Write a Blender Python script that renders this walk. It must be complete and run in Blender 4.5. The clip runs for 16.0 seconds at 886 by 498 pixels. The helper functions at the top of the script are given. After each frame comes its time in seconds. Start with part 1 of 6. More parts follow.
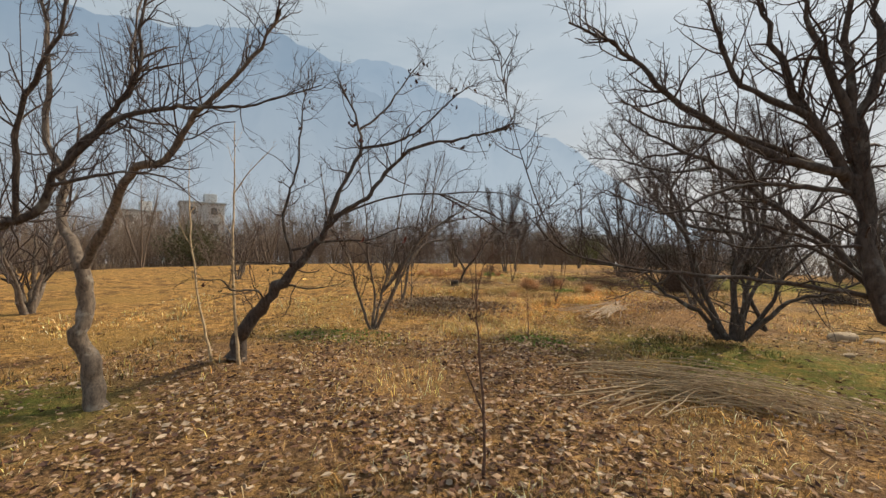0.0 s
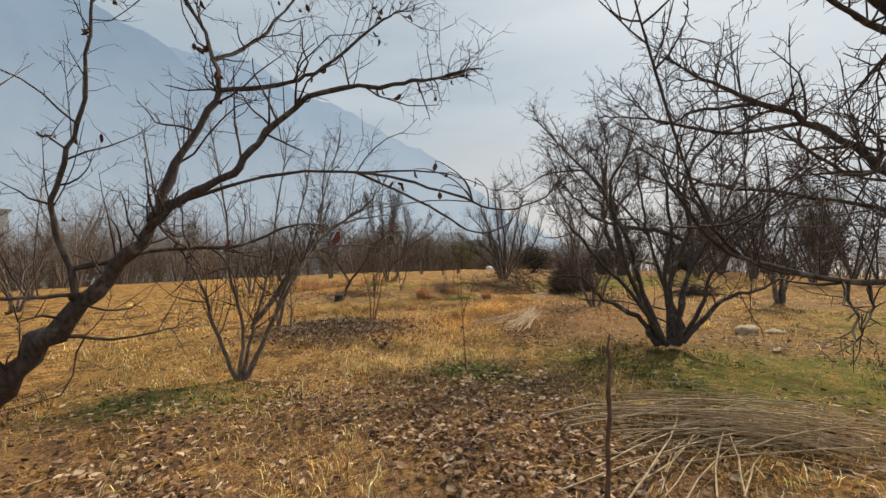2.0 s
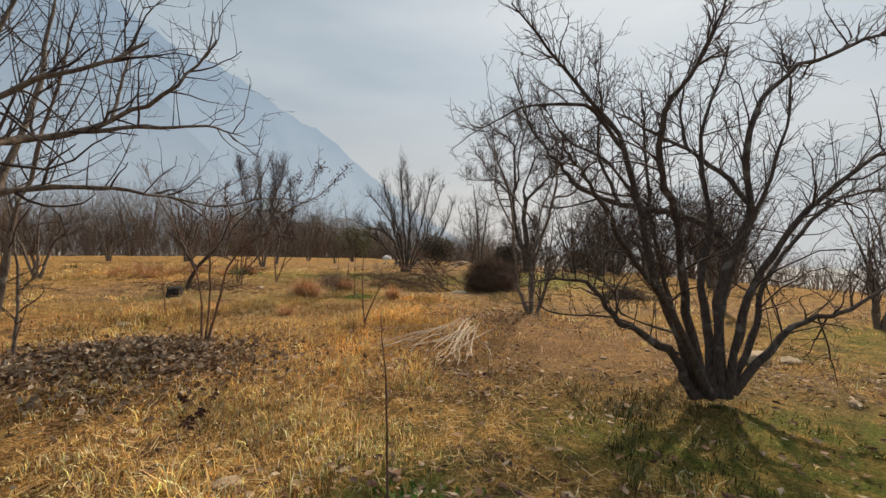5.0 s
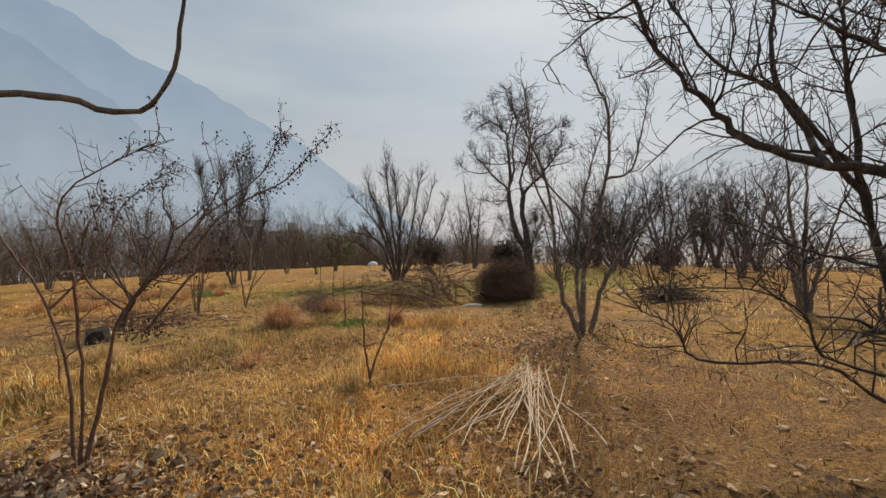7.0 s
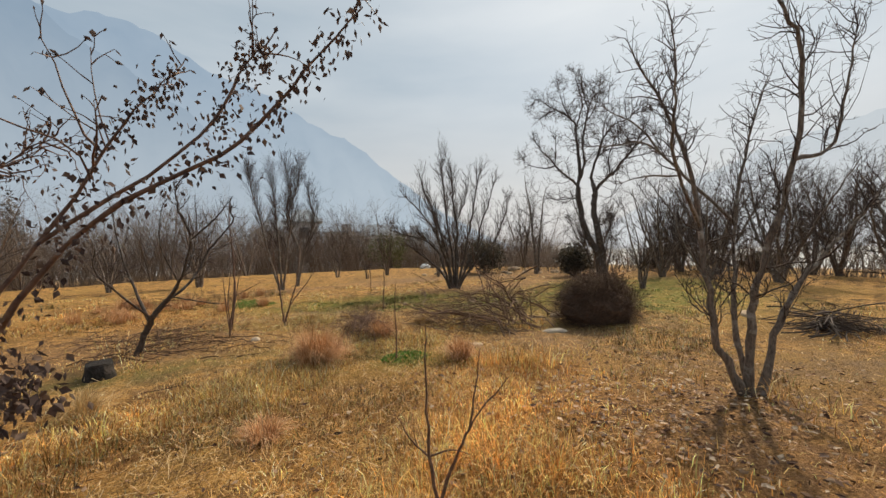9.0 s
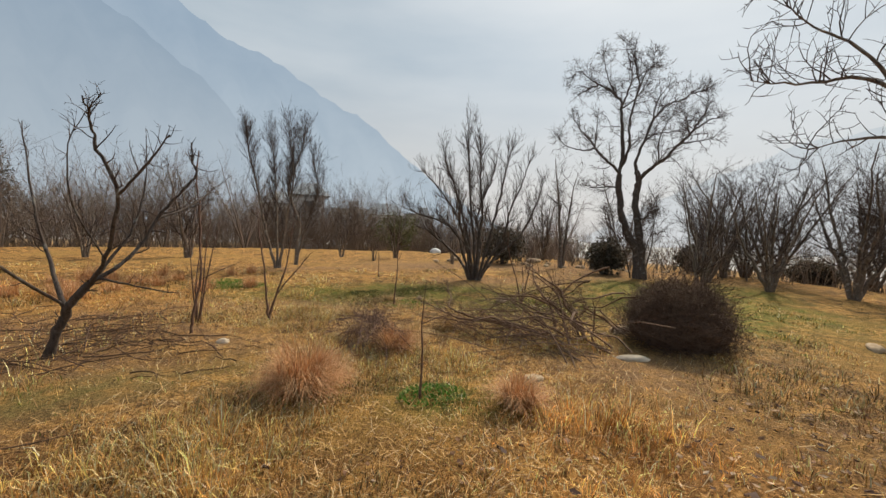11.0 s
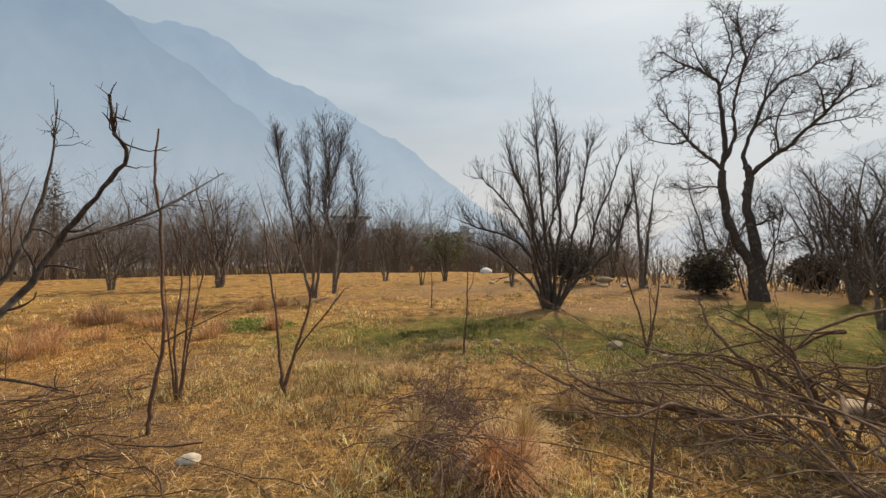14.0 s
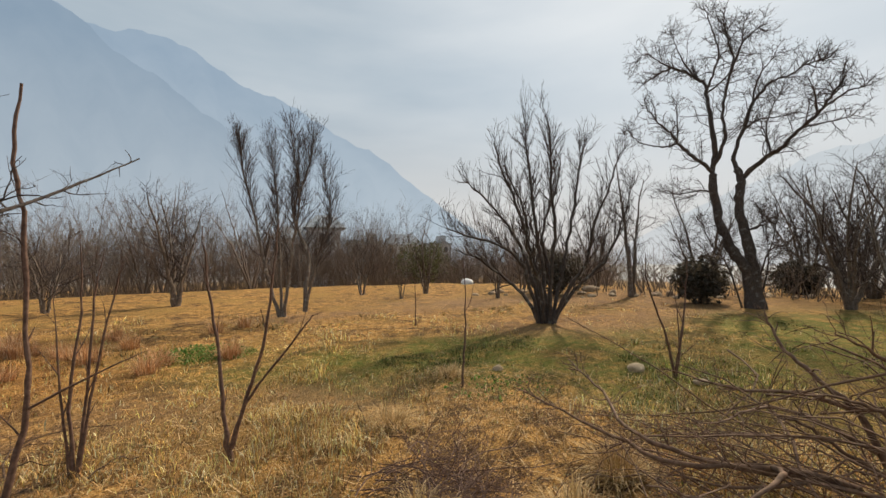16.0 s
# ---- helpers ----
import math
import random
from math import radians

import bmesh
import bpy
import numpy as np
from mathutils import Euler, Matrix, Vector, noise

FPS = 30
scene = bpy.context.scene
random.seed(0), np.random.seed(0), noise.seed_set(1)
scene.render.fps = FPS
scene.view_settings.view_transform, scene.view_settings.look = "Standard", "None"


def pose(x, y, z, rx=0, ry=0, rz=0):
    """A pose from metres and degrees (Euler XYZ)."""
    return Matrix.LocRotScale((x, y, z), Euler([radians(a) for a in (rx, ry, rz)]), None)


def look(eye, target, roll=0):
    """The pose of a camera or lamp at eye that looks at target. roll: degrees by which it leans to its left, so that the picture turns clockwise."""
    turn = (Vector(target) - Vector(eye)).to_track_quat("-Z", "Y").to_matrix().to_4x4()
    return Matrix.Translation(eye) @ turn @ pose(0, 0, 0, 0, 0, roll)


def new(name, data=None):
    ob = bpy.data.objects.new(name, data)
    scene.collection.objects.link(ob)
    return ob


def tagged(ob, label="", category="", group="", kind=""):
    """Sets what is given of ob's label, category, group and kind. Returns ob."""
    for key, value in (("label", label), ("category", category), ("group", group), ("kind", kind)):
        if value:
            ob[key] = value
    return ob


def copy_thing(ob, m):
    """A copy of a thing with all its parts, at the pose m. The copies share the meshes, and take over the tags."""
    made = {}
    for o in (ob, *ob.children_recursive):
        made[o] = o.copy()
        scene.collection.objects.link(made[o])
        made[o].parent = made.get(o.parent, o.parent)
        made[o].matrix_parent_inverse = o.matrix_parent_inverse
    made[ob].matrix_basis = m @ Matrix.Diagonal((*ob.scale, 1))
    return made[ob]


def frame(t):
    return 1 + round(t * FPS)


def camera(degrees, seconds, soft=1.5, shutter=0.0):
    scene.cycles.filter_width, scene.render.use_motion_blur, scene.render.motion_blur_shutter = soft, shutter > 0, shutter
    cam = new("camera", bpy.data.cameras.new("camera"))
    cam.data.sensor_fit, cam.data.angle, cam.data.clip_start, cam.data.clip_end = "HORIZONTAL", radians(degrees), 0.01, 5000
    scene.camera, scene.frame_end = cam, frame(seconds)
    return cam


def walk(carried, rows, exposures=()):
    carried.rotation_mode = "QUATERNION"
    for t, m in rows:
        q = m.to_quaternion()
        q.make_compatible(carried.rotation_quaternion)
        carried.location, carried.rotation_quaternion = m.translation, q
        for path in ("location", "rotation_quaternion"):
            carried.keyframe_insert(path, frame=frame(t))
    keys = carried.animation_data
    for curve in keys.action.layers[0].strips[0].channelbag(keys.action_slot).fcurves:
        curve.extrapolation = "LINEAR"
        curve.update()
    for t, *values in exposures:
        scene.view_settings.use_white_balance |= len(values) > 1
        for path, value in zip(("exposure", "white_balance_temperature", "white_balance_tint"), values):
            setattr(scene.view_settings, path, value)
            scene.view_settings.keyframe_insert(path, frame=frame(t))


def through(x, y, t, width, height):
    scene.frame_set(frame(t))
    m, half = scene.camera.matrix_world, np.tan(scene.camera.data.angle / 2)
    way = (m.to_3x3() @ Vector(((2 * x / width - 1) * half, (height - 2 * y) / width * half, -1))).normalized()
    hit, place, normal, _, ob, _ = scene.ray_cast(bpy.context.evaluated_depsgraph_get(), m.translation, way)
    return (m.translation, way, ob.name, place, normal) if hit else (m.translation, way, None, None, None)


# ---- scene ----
cam = camera(95.5, 16.0)
PATH = [
    (0, (0.739, -1.316, 1.434), (0.416, 0.658, 1.428), 0.6),
    (0.5, (0.551, -0.852, 1.409), (0.236, 1.123, 1.356), 3.9),
    (1, (0.323, -0.425, 1.45), (-0.077, 1.534, 1.476), 1.9),
    (1.5, (0.112, -0.056, 1.471), (0.123, 1.944, 1.507), 0.8),
    (2, (0.05, 0.305, 1.423), (0.366, 2.28, 1.452), -1.3),
    (2.5, (0.067, 0.752, 1.408), (0.622, 2.673, 1.375), 2.3),
    (3, (0.055, 1.179, 1.46), (1.014, 2.934, 1.417), 3.9),
    (3.5, (0.194, 1.533, 1.452), (1.26, 3.226, 1.471), -0.1),
    (4, (0.336, 2.075, 1.411), (1.194, 3.881, 1.41), 0.0),
    (4.5, (0.427, 2.659, 1.326), (1.29, 4.463, 1.303), 2.9),
    (4.7, (0.448, 2.901, 1.313), (1.266, 4.726, 1.278), 2.0),
    (6.8, (0.796, 5.191, 1.421), (1.696, 6.973, 1.54), -1.3),
    (7, (0.819, 5.395, 1.404), (1.718, 7.181, 1.386), -1.5),
    (7.5, (1.05, 5.831, 1.39), (1.746, 7.673, 1.039), 0.7),
    (8, (1.09, 6.197, 1.436), (1.54, 8.111, 1.07), 4.2),
    (8.5, (1.16, 6.676, 1.57), (1.934, 8.518, 1.477), -0.2),
    (9, (1.242, 7.16, 1.589), (1.911, 9.044, 1.575), -1.5),
    (9.2, (1.25, 7.379, 1.604), (1.831, 9.292, 1.558), -1.3),
    (11.3, (1.449, 9.474, 1.579), (2.116, 11.358, 1.49), 3.1),
    (11.5, (1.438, 9.644, 1.58), (2.164, 11.506, 1.502), 1.8),
    (12, (1.526, 10.139, 1.569), (2.141, 12.041, 1.54), 0.6),
    (12.5, (1.483, 10.519, 1.548), (1.999, 12.452, 1.516), 1.8),
    (13, (1.502, 10.91, 1.597), (2.216, 12.778, 1.627), 0.5),
    (13.5, (1.607, 11.389, 1.574), (2.224, 13.291, 1.602), 0.3),
    (14, (1.566, 11.746, 1.562), (2.019, 13.694, 1.555), 0.5),
    (14.5, (1.444, 12.075, 1.591), (1.915, 14.019, 1.618), -0.2),
    (15, (1.445, 12.304, 1.588), (1.945, 14.24, 1.631), -0.5),
    (15.5, (1.549, 12.626, 1.574), (2.054, 14.561, 1.621), -0.2),
    (16, (1.599, 12.774, 1.555), (2.169, 14.691, 1.601), -0.4),
]
walk(cam, [(t, look(eye, target, roll)) for t, eye, target, roll in PATH], exposures=[(0, 0.08), (3.5, 0.06), (4.7, 0.0), (6.8, -0.12), (7.1, -0.1), (7.5, 0.02), (8, 0.34), (8.5, 0.14), (9.2, 0.1), (16, 0.08)])

# ---- sky, sun ----
SUN_AZ, SUN_EL = radians(52), radians(40)      # clockwise from +y, above the horizon
world = bpy.data.worlds.new("world")
scene.world = world
world.use_nodes = True
wn, wl = world.node_tree.nodes, world.node_tree.links
wn.clear()
sky = wn.new("ShaderNodeTexSky")
sky.sky_type, sky.sun_disc = "NISHITA", False
sky.sun_elevation, sky.sun_rotation = SUN_EL, SUN_AZ
sky.air_density, sky.dust_density, sky.ozone_density = 1.2, 2.0, 2.0
sky_gain = wn.new("ShaderNodeVectorMath")
sky_gain.operation = "SCALE"
sky_gain.inputs["Scale"].default_value = 0.075
wl.new(sky.outputs[0], sky_gain.inputs[0])
# thin high haze with soft cloud streaks
wco = wn.new("ShaderNodeTexCoord")
wmap = wn.new("ShaderNodeMapping")
wmap.inputs["Scale"].default_value = (1.2, 1.2, 5.0)
wnoise = wn.new("ShaderNodeTexNoise")
wnoise.inputs["Scale"].default_value, wnoise.inputs["Detail"].default_value = 1.6, 5.0
wramp = wn.new("ShaderNodeValToRGB")
wramp.color_ramp.elements[0].position, wramp.color_ramp.elements[0].color = 0.35, (0.40, 0.485, 0.548, 1)
wramp.color_ramp.elements[1].position, wramp.color_ramp.elements[1].color = 0.68, (0.565, 0.625, 0.66, 1)
wl.new(wco.outputs["Generated"], wmap.inputs[0])
wl.new(wmap.outputs[0], wnoise.inputs[0])
wl.new(wnoise.outputs[0], wramp.inputs[0])
wmix = wn.new("ShaderNodeMix")
wmix.data_type = "RGBA"
wmix.inputs[0].default_value = 0.82
wl.new(sky_gain.outputs[0], wmix.inputs[6])
wl.new(wramp.outputs[0], wmix.inputs[7])
# the haze pales and warms towards the horizon
wsep = wn.new("ShaderNodeSeparateXYZ")
wl.new(wco.outputs["Generated"], wsep.inputs[0])
wlow = wn.new("ShaderNodeMapRange")
wlow.interpolation_type = "SMOOTHSTEP"
wlow.inputs[1].default_value, wlow.inputs[2].default_value, wlow.inputs[3].default_value, wlow.inputs[4].default_value = 0.0, 0.42, 0.85, 0.0
wl.new(wsep.outputs[2], wlow.inputs[0])
whaze = wn.new("ShaderNodeMix")
whaze.data_type = "RGBA"
whaze.inputs[7].default_value = (0.67, 0.645, 0.62, 1)
wl.new(wlow.outputs[0], whaze.inputs[0])
wl.new(wmix.outputs[2], whaze.inputs[6])
# bright veil round the sun behind the haze
wdot = wn.new("ShaderNodeVectorMath")
wdot.operation = "DOT_PRODUCT"
wdot.inputs[1].default_value = (math.sin(SUN_AZ) * math.cos(SUN_EL), math.cos(SUN_AZ) * math.cos(SUN_EL), math.sin(SUN_EL))
wl.new(wco.outputs["Generated"], wdot.inputs[0])
wveil = wn.new("ShaderNodeMapRange")
wveil.interpolation_type = "SMOOTHSTEP"
wveil.inputs[1].default_value, wveil.inputs[2].default_value, wveil.inputs[3].default_value, wveil.inputs[4].default_value = 0.72, 1.0, 0.0, 0.3
wl.new(wdot.outputs["Value"], wveil.inputs[0])
wsun = wn.new("ShaderNodeMix")
wsun.data_type = "RGBA"
wsun.inputs[7].default_value = (0.92, 0.95, 0.97, 1)
wl.new(wveil.outputs[0], wsun.inputs[0])
wl.new(whaze.outputs[2], wsun.inputs[6])
wbg = wn.new("ShaderNodeBackground")
wbg.inputs[1].default_value = 1.0
wout = wn.new("ShaderNodeOutputWorld")
wl.new(wsun.outputs[2], wbg.inputs[0])
wl.new(wbg.outputs[0], wout.inputs[0])

sun = new("sun", bpy.data.lights.new("sun", "SUN"))
sun.data.energy, sun.data.angle, sun.data.color = 4.9, radians(3.0), (1.0, 0.85, 0.63)
SUN_DIR = Vector((math.sin(SUN_AZ) * math.cos(SUN_EL), math.cos(SUN_AZ) * math.cos(SUN_EL), math.sin(SUN_EL)))
sun.matrix_world = look(SUN_DIR * 60, (0, 0, 0))


# ---- materials ----
def nodes_of(name, rough=0.8):
    m = bpy.data.materials.new(name)
    m.use_nodes = True
    n, l = m.node_tree.nodes, m.node_tree.links
    b = n["Principled BSDF"]
    b.inputs["Roughness"].default_value = rough
    b.inputs["Specular IOR Level"].default_value = 0.25
    return m, n, l, b


def noise_node(n, l, co, scale, detail=4.0, rough=0.6):
    t = n.new("ShaderNodeTexNoise")
    t.inputs["Scale"].default_value, t.inputs["Detail"].default_value, t.inputs["Roughness"].default_value = scale, detail, rough
    l.new(co, t.inputs["Vector"])
    return t.outputs[0]


def ramp_node(n, l, fac, stops):
    r = n.new("ShaderNodeValToRGB")
    e = r.color_ramp.elements
    while len(e) < len(stops):
        e.new(0.5)
    for k, (p, c) in zip(e, stops):
        k.position, k.color = p, (*c, 1)
    l.new(fac, r.inputs[0])
    return r.outputs[0]


def mix_node(n, l, fac, a, b, mode="MIX"):
    m = n.new("ShaderNodeMix")
    m.data_type, m.blend_type = "RGBA", mode
    for v, k in ((fac, 0), (a, 6), (b, 7)):
        if isinstance(v, (float, int)):
            m.inputs[k].default_value = v
        elif isinstance(v, tuple):
            m.inputs[k].default_value = (*v, 1)
        else:
            l.new(v, m.inputs[k])
    return m.outputs[2]


def math_node(n, l, op, a, b=0.0):
    m = n.new("ShaderNodeMath")
    m.operation = op
    m.use_clamp = op in ("MULTIPLY", "ADD", "SUBTRACT")
    for v, k in ((a, 0), (b, 1)):
        if isinstance(v, (float, int)):
            m.inputs[k].default_value = v
        else:
            l.new(v, m.inputs[k])
    return m.outputs[0]


def bump_node(n, l, b, height, strength=0.4, distance=0.02):
    k = n.new("ShaderNodeBump")
    k.inputs["Strength"].default_value, k.inputs["Distance"].default_value = strength, distance
    l.new(height, k.inputs["Height"])
    l.new(k.outputs[0], b.inputs["Normal"])


def solid(name, stops, scale=8.0, rough=0.85, bump=0.4, dist=0.01, detail=5.0, big=0.0):
    """Two-scale mottled surface: stops are (position, colour) along a noise of that scale."""
    m, n, l, b = nodes_of(name, rough)
    co = n.new("ShaderNodeTexCoord").outputs["Object"]
    f = noise_node(n, l, co, scale, detail)
    c = ramp_node(n, l, f, stops)
    if big:
        c = mix_node(n, l, big, c, ramp_node(n, l, noise_node(n, l, co, scale * 0.12, 3), [(0.3, stops[0][1]), (0.7, stops[-1][1])]))
    l.new(c, b.inputs["Base Color"])
    bump_node(n, l, b, noise_node(n, l, co, scale * 4, 4), bump, dist)
    return m


def bark(name, dark, mid, pale, scale=14.0):
    """Fissured bark with paler lichen blotches."""
    m, n, l, b = nodes_of(name, 0.9)
    co = n.new("ShaderNodeTexCoord").outputs["Object"]
    mp = n.new("ShaderNodeMapping")
    mp.inputs["Scale"].default_value = (1, 1, 0.3)
    l.new(co, mp.inputs[0])
    fine = noise_node(n, l, mp.outputs[0], scale * 3, 6, 0.7)
    blotch = noise_node(n, l, co, scale * 0.5, 4, 0.6)
    c = ramp_node(n, l, fine, [(0.3, dark), (0.62, mid)])
    c = mix_node(n, l, ramp_node(n, l, blotch, [(0.56, (0, 0, 0)), (0.70, (1, 1, 1))]), c, pale)
    l.new(c, b.inputs["Base Color"])
    bump_node(n, l, b, fine, 0.8, 0.012)
    return m


def painted_col(name, rough=0.8, through=0.0):
    """Takes the colour that each blade or leaf carries, with a little mottling."""
    m, n, l, b = nodes_of(name, rough)
    a = n.new("ShaderNodeAttribute")
    a.attribute_name = "col"
    co = n.new("ShaderNodeTexCoord").outputs["Object"]
    c = mix_node(n, l, 0.5, a.outputs["Color"], ramp_node(n, l, noise_node(n, l, co, 60, 3), [(0.3, (0.45, 0.45, 0.45)), (0.7, (1, 1, 1))]), "MULTIPLY")
    l.new(c, b.inputs["Base Color"])
    if through:
        t = n.new("ShaderNodeBsdfTranslucent")
        l.new(c, t.inputs[0])
        s = n.new("ShaderNodeMixShader")
        s.inputs[0].default_value = through
        l.new(b.outputs[0], s.inputs[1])
        l.new(t.outputs[0], s.inputs[2])
        l.new(s.outputs[0], n["Material Output"].inputs[0])
    return m


def ground_material():
    m, n, l, b = nodes_of("ground_soil_and_turf", 0.95)
    b.inputs["Specular IOR Level"].default_value = 0.1
    geo = n.new("ShaderNodeTexCoord").outputs["Object"]

    def mask(name):
        a = n.new("ShaderNodeAttribute")
        a.attribute_name = name
        return a.outputs["Fac"]
    fine = noise_node(n, l, geo, 38, 7, 0.78)
    mid = noise_node(n, l, geo, 5, 5, 0.65)
    big = noise_node(n, l, geo, 0.45, 4, 0.6)
    patch = noise_node(n, l, geo, 1.7, 5, 0.62)
    straw = ramp_node(n, l, fine, [(0.38, (0.07, 0.036, 0.014)), (0.51, (0.53, 0.285, 0.08)), (0.72, (0.87, 0.57, 0.24))])
    thatch = ramp_node(n, l, fine, [(0.42, (0.022, 0.013, 0.007)), (0.56, (0.17, 0.095, 0.04)), (0.74, (0.56, 0.37, 0.18))])
    olive = ramp_node(n, l, fine, [(0.32, (0.08, 0.048, 0.018)), (0.55, (0.36, 0.215, 0.065)), (0.76, (0.66, 0.43, 0.16))])
    straw = mix_node(n, l, ramp_node(n, l, mid, [(0.42, (0, 0, 0)), (0.60, (0.85, 0.85, 0.85))]), straw, thatch)
    straw = mix_node(n, l, ramp_node(n, l, patch, [(0.50, (0, 0, 0)), (0.60, (0.9, 0.9, 0.9))]), straw, thatch)
    straw = mix_node(n, l, ramp_node(n, l, big, [(0.48, (0, 0, 0)), (0.62, (0.8, 0.8, 0.8))]), straw, olive)
    rust = ramp_node(n, l, fine, [(0.32, (0.07, 0.030, 0.010)), (0.55, (0.40, 0.185, 0.05)), (0.76, (0.70, 0.39, 0.13))])
    green = ramp_node(n, l, fine, [(0.28, (0.04, 0.05, 0.010)), (0.55, (0.15, 0.165, 0.030)), (0.78, (0.32, 0.31, 0.08))])
    litter = ramp_node(n, l, fine, [(0.32, (0.045, 0.026, 0.016)), (0.52, (0.25, 0.145, 0.075)), (0.74, (0.52, 0.34, 0.19))])
    soil = ramp_node(n, l, fine, [(0.25, (0.12, 0.08, 0.05)), (0.6, (0.24, 0.165, 0.105)), (0.85, (0.40, 0.30, 0.20))])
    rag = ramp_node(n, l, mid, [(0.3, (0.25, 0.25, 0.25)), (0.65, (1, 1, 1))])

    def lay(c, name, over):
        f = math_node(n, l, "MULTIPLY", mask(name), 1.0)
        f = math_node(n, l, "ADD", math_node(n, l, "MULTIPLY", f, rag), math_node(n, l, "SUBTRACT", math_node(n, l, "MULTIPLY", f, 2.0), 1.3))
        return mix_node(n, l, f, c, over)
    c = lay(straw, "rust", rust)
    c = lay(c, "soil", soil)
    c = lay(c, "litter", litter)
    c = lay(c, "green", green)
    # distance haze painted on as a fade to pale grey
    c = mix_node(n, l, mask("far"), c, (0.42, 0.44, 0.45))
    l.new(c, b.inputs["Base Color"])
    bump_node(n, l, b, math_node(n, l, "ADD", math_node(n, l, "MULTIPLY", fine, 0.5), math_node(n, l, "MULTIPLY", mid, 0.5)), 1.0, 0.07)
    return m


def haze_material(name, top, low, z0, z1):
    """Far slopes, a plain distant backdrop: haze painted in as a glowing colour, paler below."""
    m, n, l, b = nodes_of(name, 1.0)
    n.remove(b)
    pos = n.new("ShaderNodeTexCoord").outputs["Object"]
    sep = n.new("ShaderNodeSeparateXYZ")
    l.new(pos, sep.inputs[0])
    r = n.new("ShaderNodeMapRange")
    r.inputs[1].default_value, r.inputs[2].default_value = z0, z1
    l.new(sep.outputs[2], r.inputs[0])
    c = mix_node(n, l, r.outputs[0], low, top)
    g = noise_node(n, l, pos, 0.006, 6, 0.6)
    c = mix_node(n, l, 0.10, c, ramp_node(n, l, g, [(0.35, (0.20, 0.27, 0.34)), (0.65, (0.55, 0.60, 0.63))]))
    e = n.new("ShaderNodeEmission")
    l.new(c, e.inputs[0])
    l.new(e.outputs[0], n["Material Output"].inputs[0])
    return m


M_GROUND = ground_material()
M_BARK = bark("grey_brown_bark", (0.055, 0.042, 0.034), (0.21, 0.165, 0.13), (0.34, 0.31, 0.27))
M_BARK_DARK = bark("dark_bark", (0.028, 0.022, 0.019), (0.10, 0.078, 0.066), (0.19, 0.18, 0.16))
M_TWIG = solid("twig_bark", [(0.3, (0.035, 0.025, 0.022)), (0.7, (0.10, 0.072, 0.06))], 30, 0.8, 0.2)
M_TWIG_RED = solid("young_red_bark", [(0.3, (0.075, 0.04, 0.03)), (0.7, (0.20, 0.12, 0.085))], 30, 0.65, 0.2)
# paler than the near twigs: the belt's distance haze is put into the colour
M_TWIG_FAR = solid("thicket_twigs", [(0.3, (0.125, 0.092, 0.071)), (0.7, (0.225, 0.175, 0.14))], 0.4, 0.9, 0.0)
M_BRUSH = solid("brown_brushwood", [(0.3, (0.05, 0.029, 0.020)), (0.7, (0.15, 0.092, 0.060))], 20, 0.85, 0.2)
M_BOUGH = solid("pruned_bough_bark", [(0.3, (0.085, 0.050, 0.033)), (0.7, (0.25, 0.155, 0.10))], 20, 0.8, 0.2)
M_STALK = solid("cut_twig_bark", [(0.3, (0.26, 0.18, 0.10)), (0.7, (0.58, 0.44, 0.28))], 20, 0.7, 0.2)
M_STALK_PALE = solid("bleached_stalk", [(0.3, (0.40, 0.29, 0.19)), (0.7, (0.70, 0.56, 0.41))], 14, 0.6, 0.15)
M_BLADE = painted_col("dry_grass_blade", 0.7, 0.2)
M_LEAF = painted_col("dead_leaf", 0.75, 0.15)
M_FRESH = painted_col("green_leaf", 0.6, 0.3)
M_STONE = solid("field_stone", [(0.3, (0.26, 0.18, 0.11)), (0.55, (0.46, 0.35, 0.23)), (0.8, (0.62, 0.50, 0.36))], 9, 0.9, 0.6, 0.02, big=0.3)
M_STONE_PALE = solid("pale_limestone", [(0.3, (0.38, 0.30, 0.22)), (0.55, (0.58, 0.49, 0.38)), (0.8, (0.72, 0.64, 0.53))], 7, 0.85, 0.5, 0.015, big=0.3)
M_WHITE = solid("white_plaster", [(0.3, (0.55, 0.55, 0.54)), (0.7, (0.72, 0.72, 0.71))], 0.8, 0.9, 0.1)
M_GREYWALL = solid("grey_render", [(0.3, (0.38, 0.40, 0.42)), (0.7, (0.50, 0.52, 0.53))], 0.8, 0.9, 0.1)
M_ROOF = solid("grey_sheet_roof", [(0.3, (0.22, 0.25, 0.28)), (0.7, (0.34, 0.37, 0.40))], 1.5, 0.6, 0.1)
M_GLASS = solid("dark_window_glass", [(0.3, (0.05, 0.06, 0.07)), (0.7, (0.10, 0.11, 0.12))], 2.0, 0.15, 0.0)
M_CHAR = solid("charred_wood", [(0.3, (0.012, 0.011, 0.010)), (0.7, (0.05, 0.04, 0.035))], 10, 0.9, 0.8, 0.03)
M_PLASTIC = solid("white_plastic_sheet", [(0.3, (0.7, 0.7, 0.7)), (0.7, (0.85, 0.85, 0.84))], 6, 0.5, 0.3, 0.01)
# the ridges glow by themselves, the haze before them mixed into their colours
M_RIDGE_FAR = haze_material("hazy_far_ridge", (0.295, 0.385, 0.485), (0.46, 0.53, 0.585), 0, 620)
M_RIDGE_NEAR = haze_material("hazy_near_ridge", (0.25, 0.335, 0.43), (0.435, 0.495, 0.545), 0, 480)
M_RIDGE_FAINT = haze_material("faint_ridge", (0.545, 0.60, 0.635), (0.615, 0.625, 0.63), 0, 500)


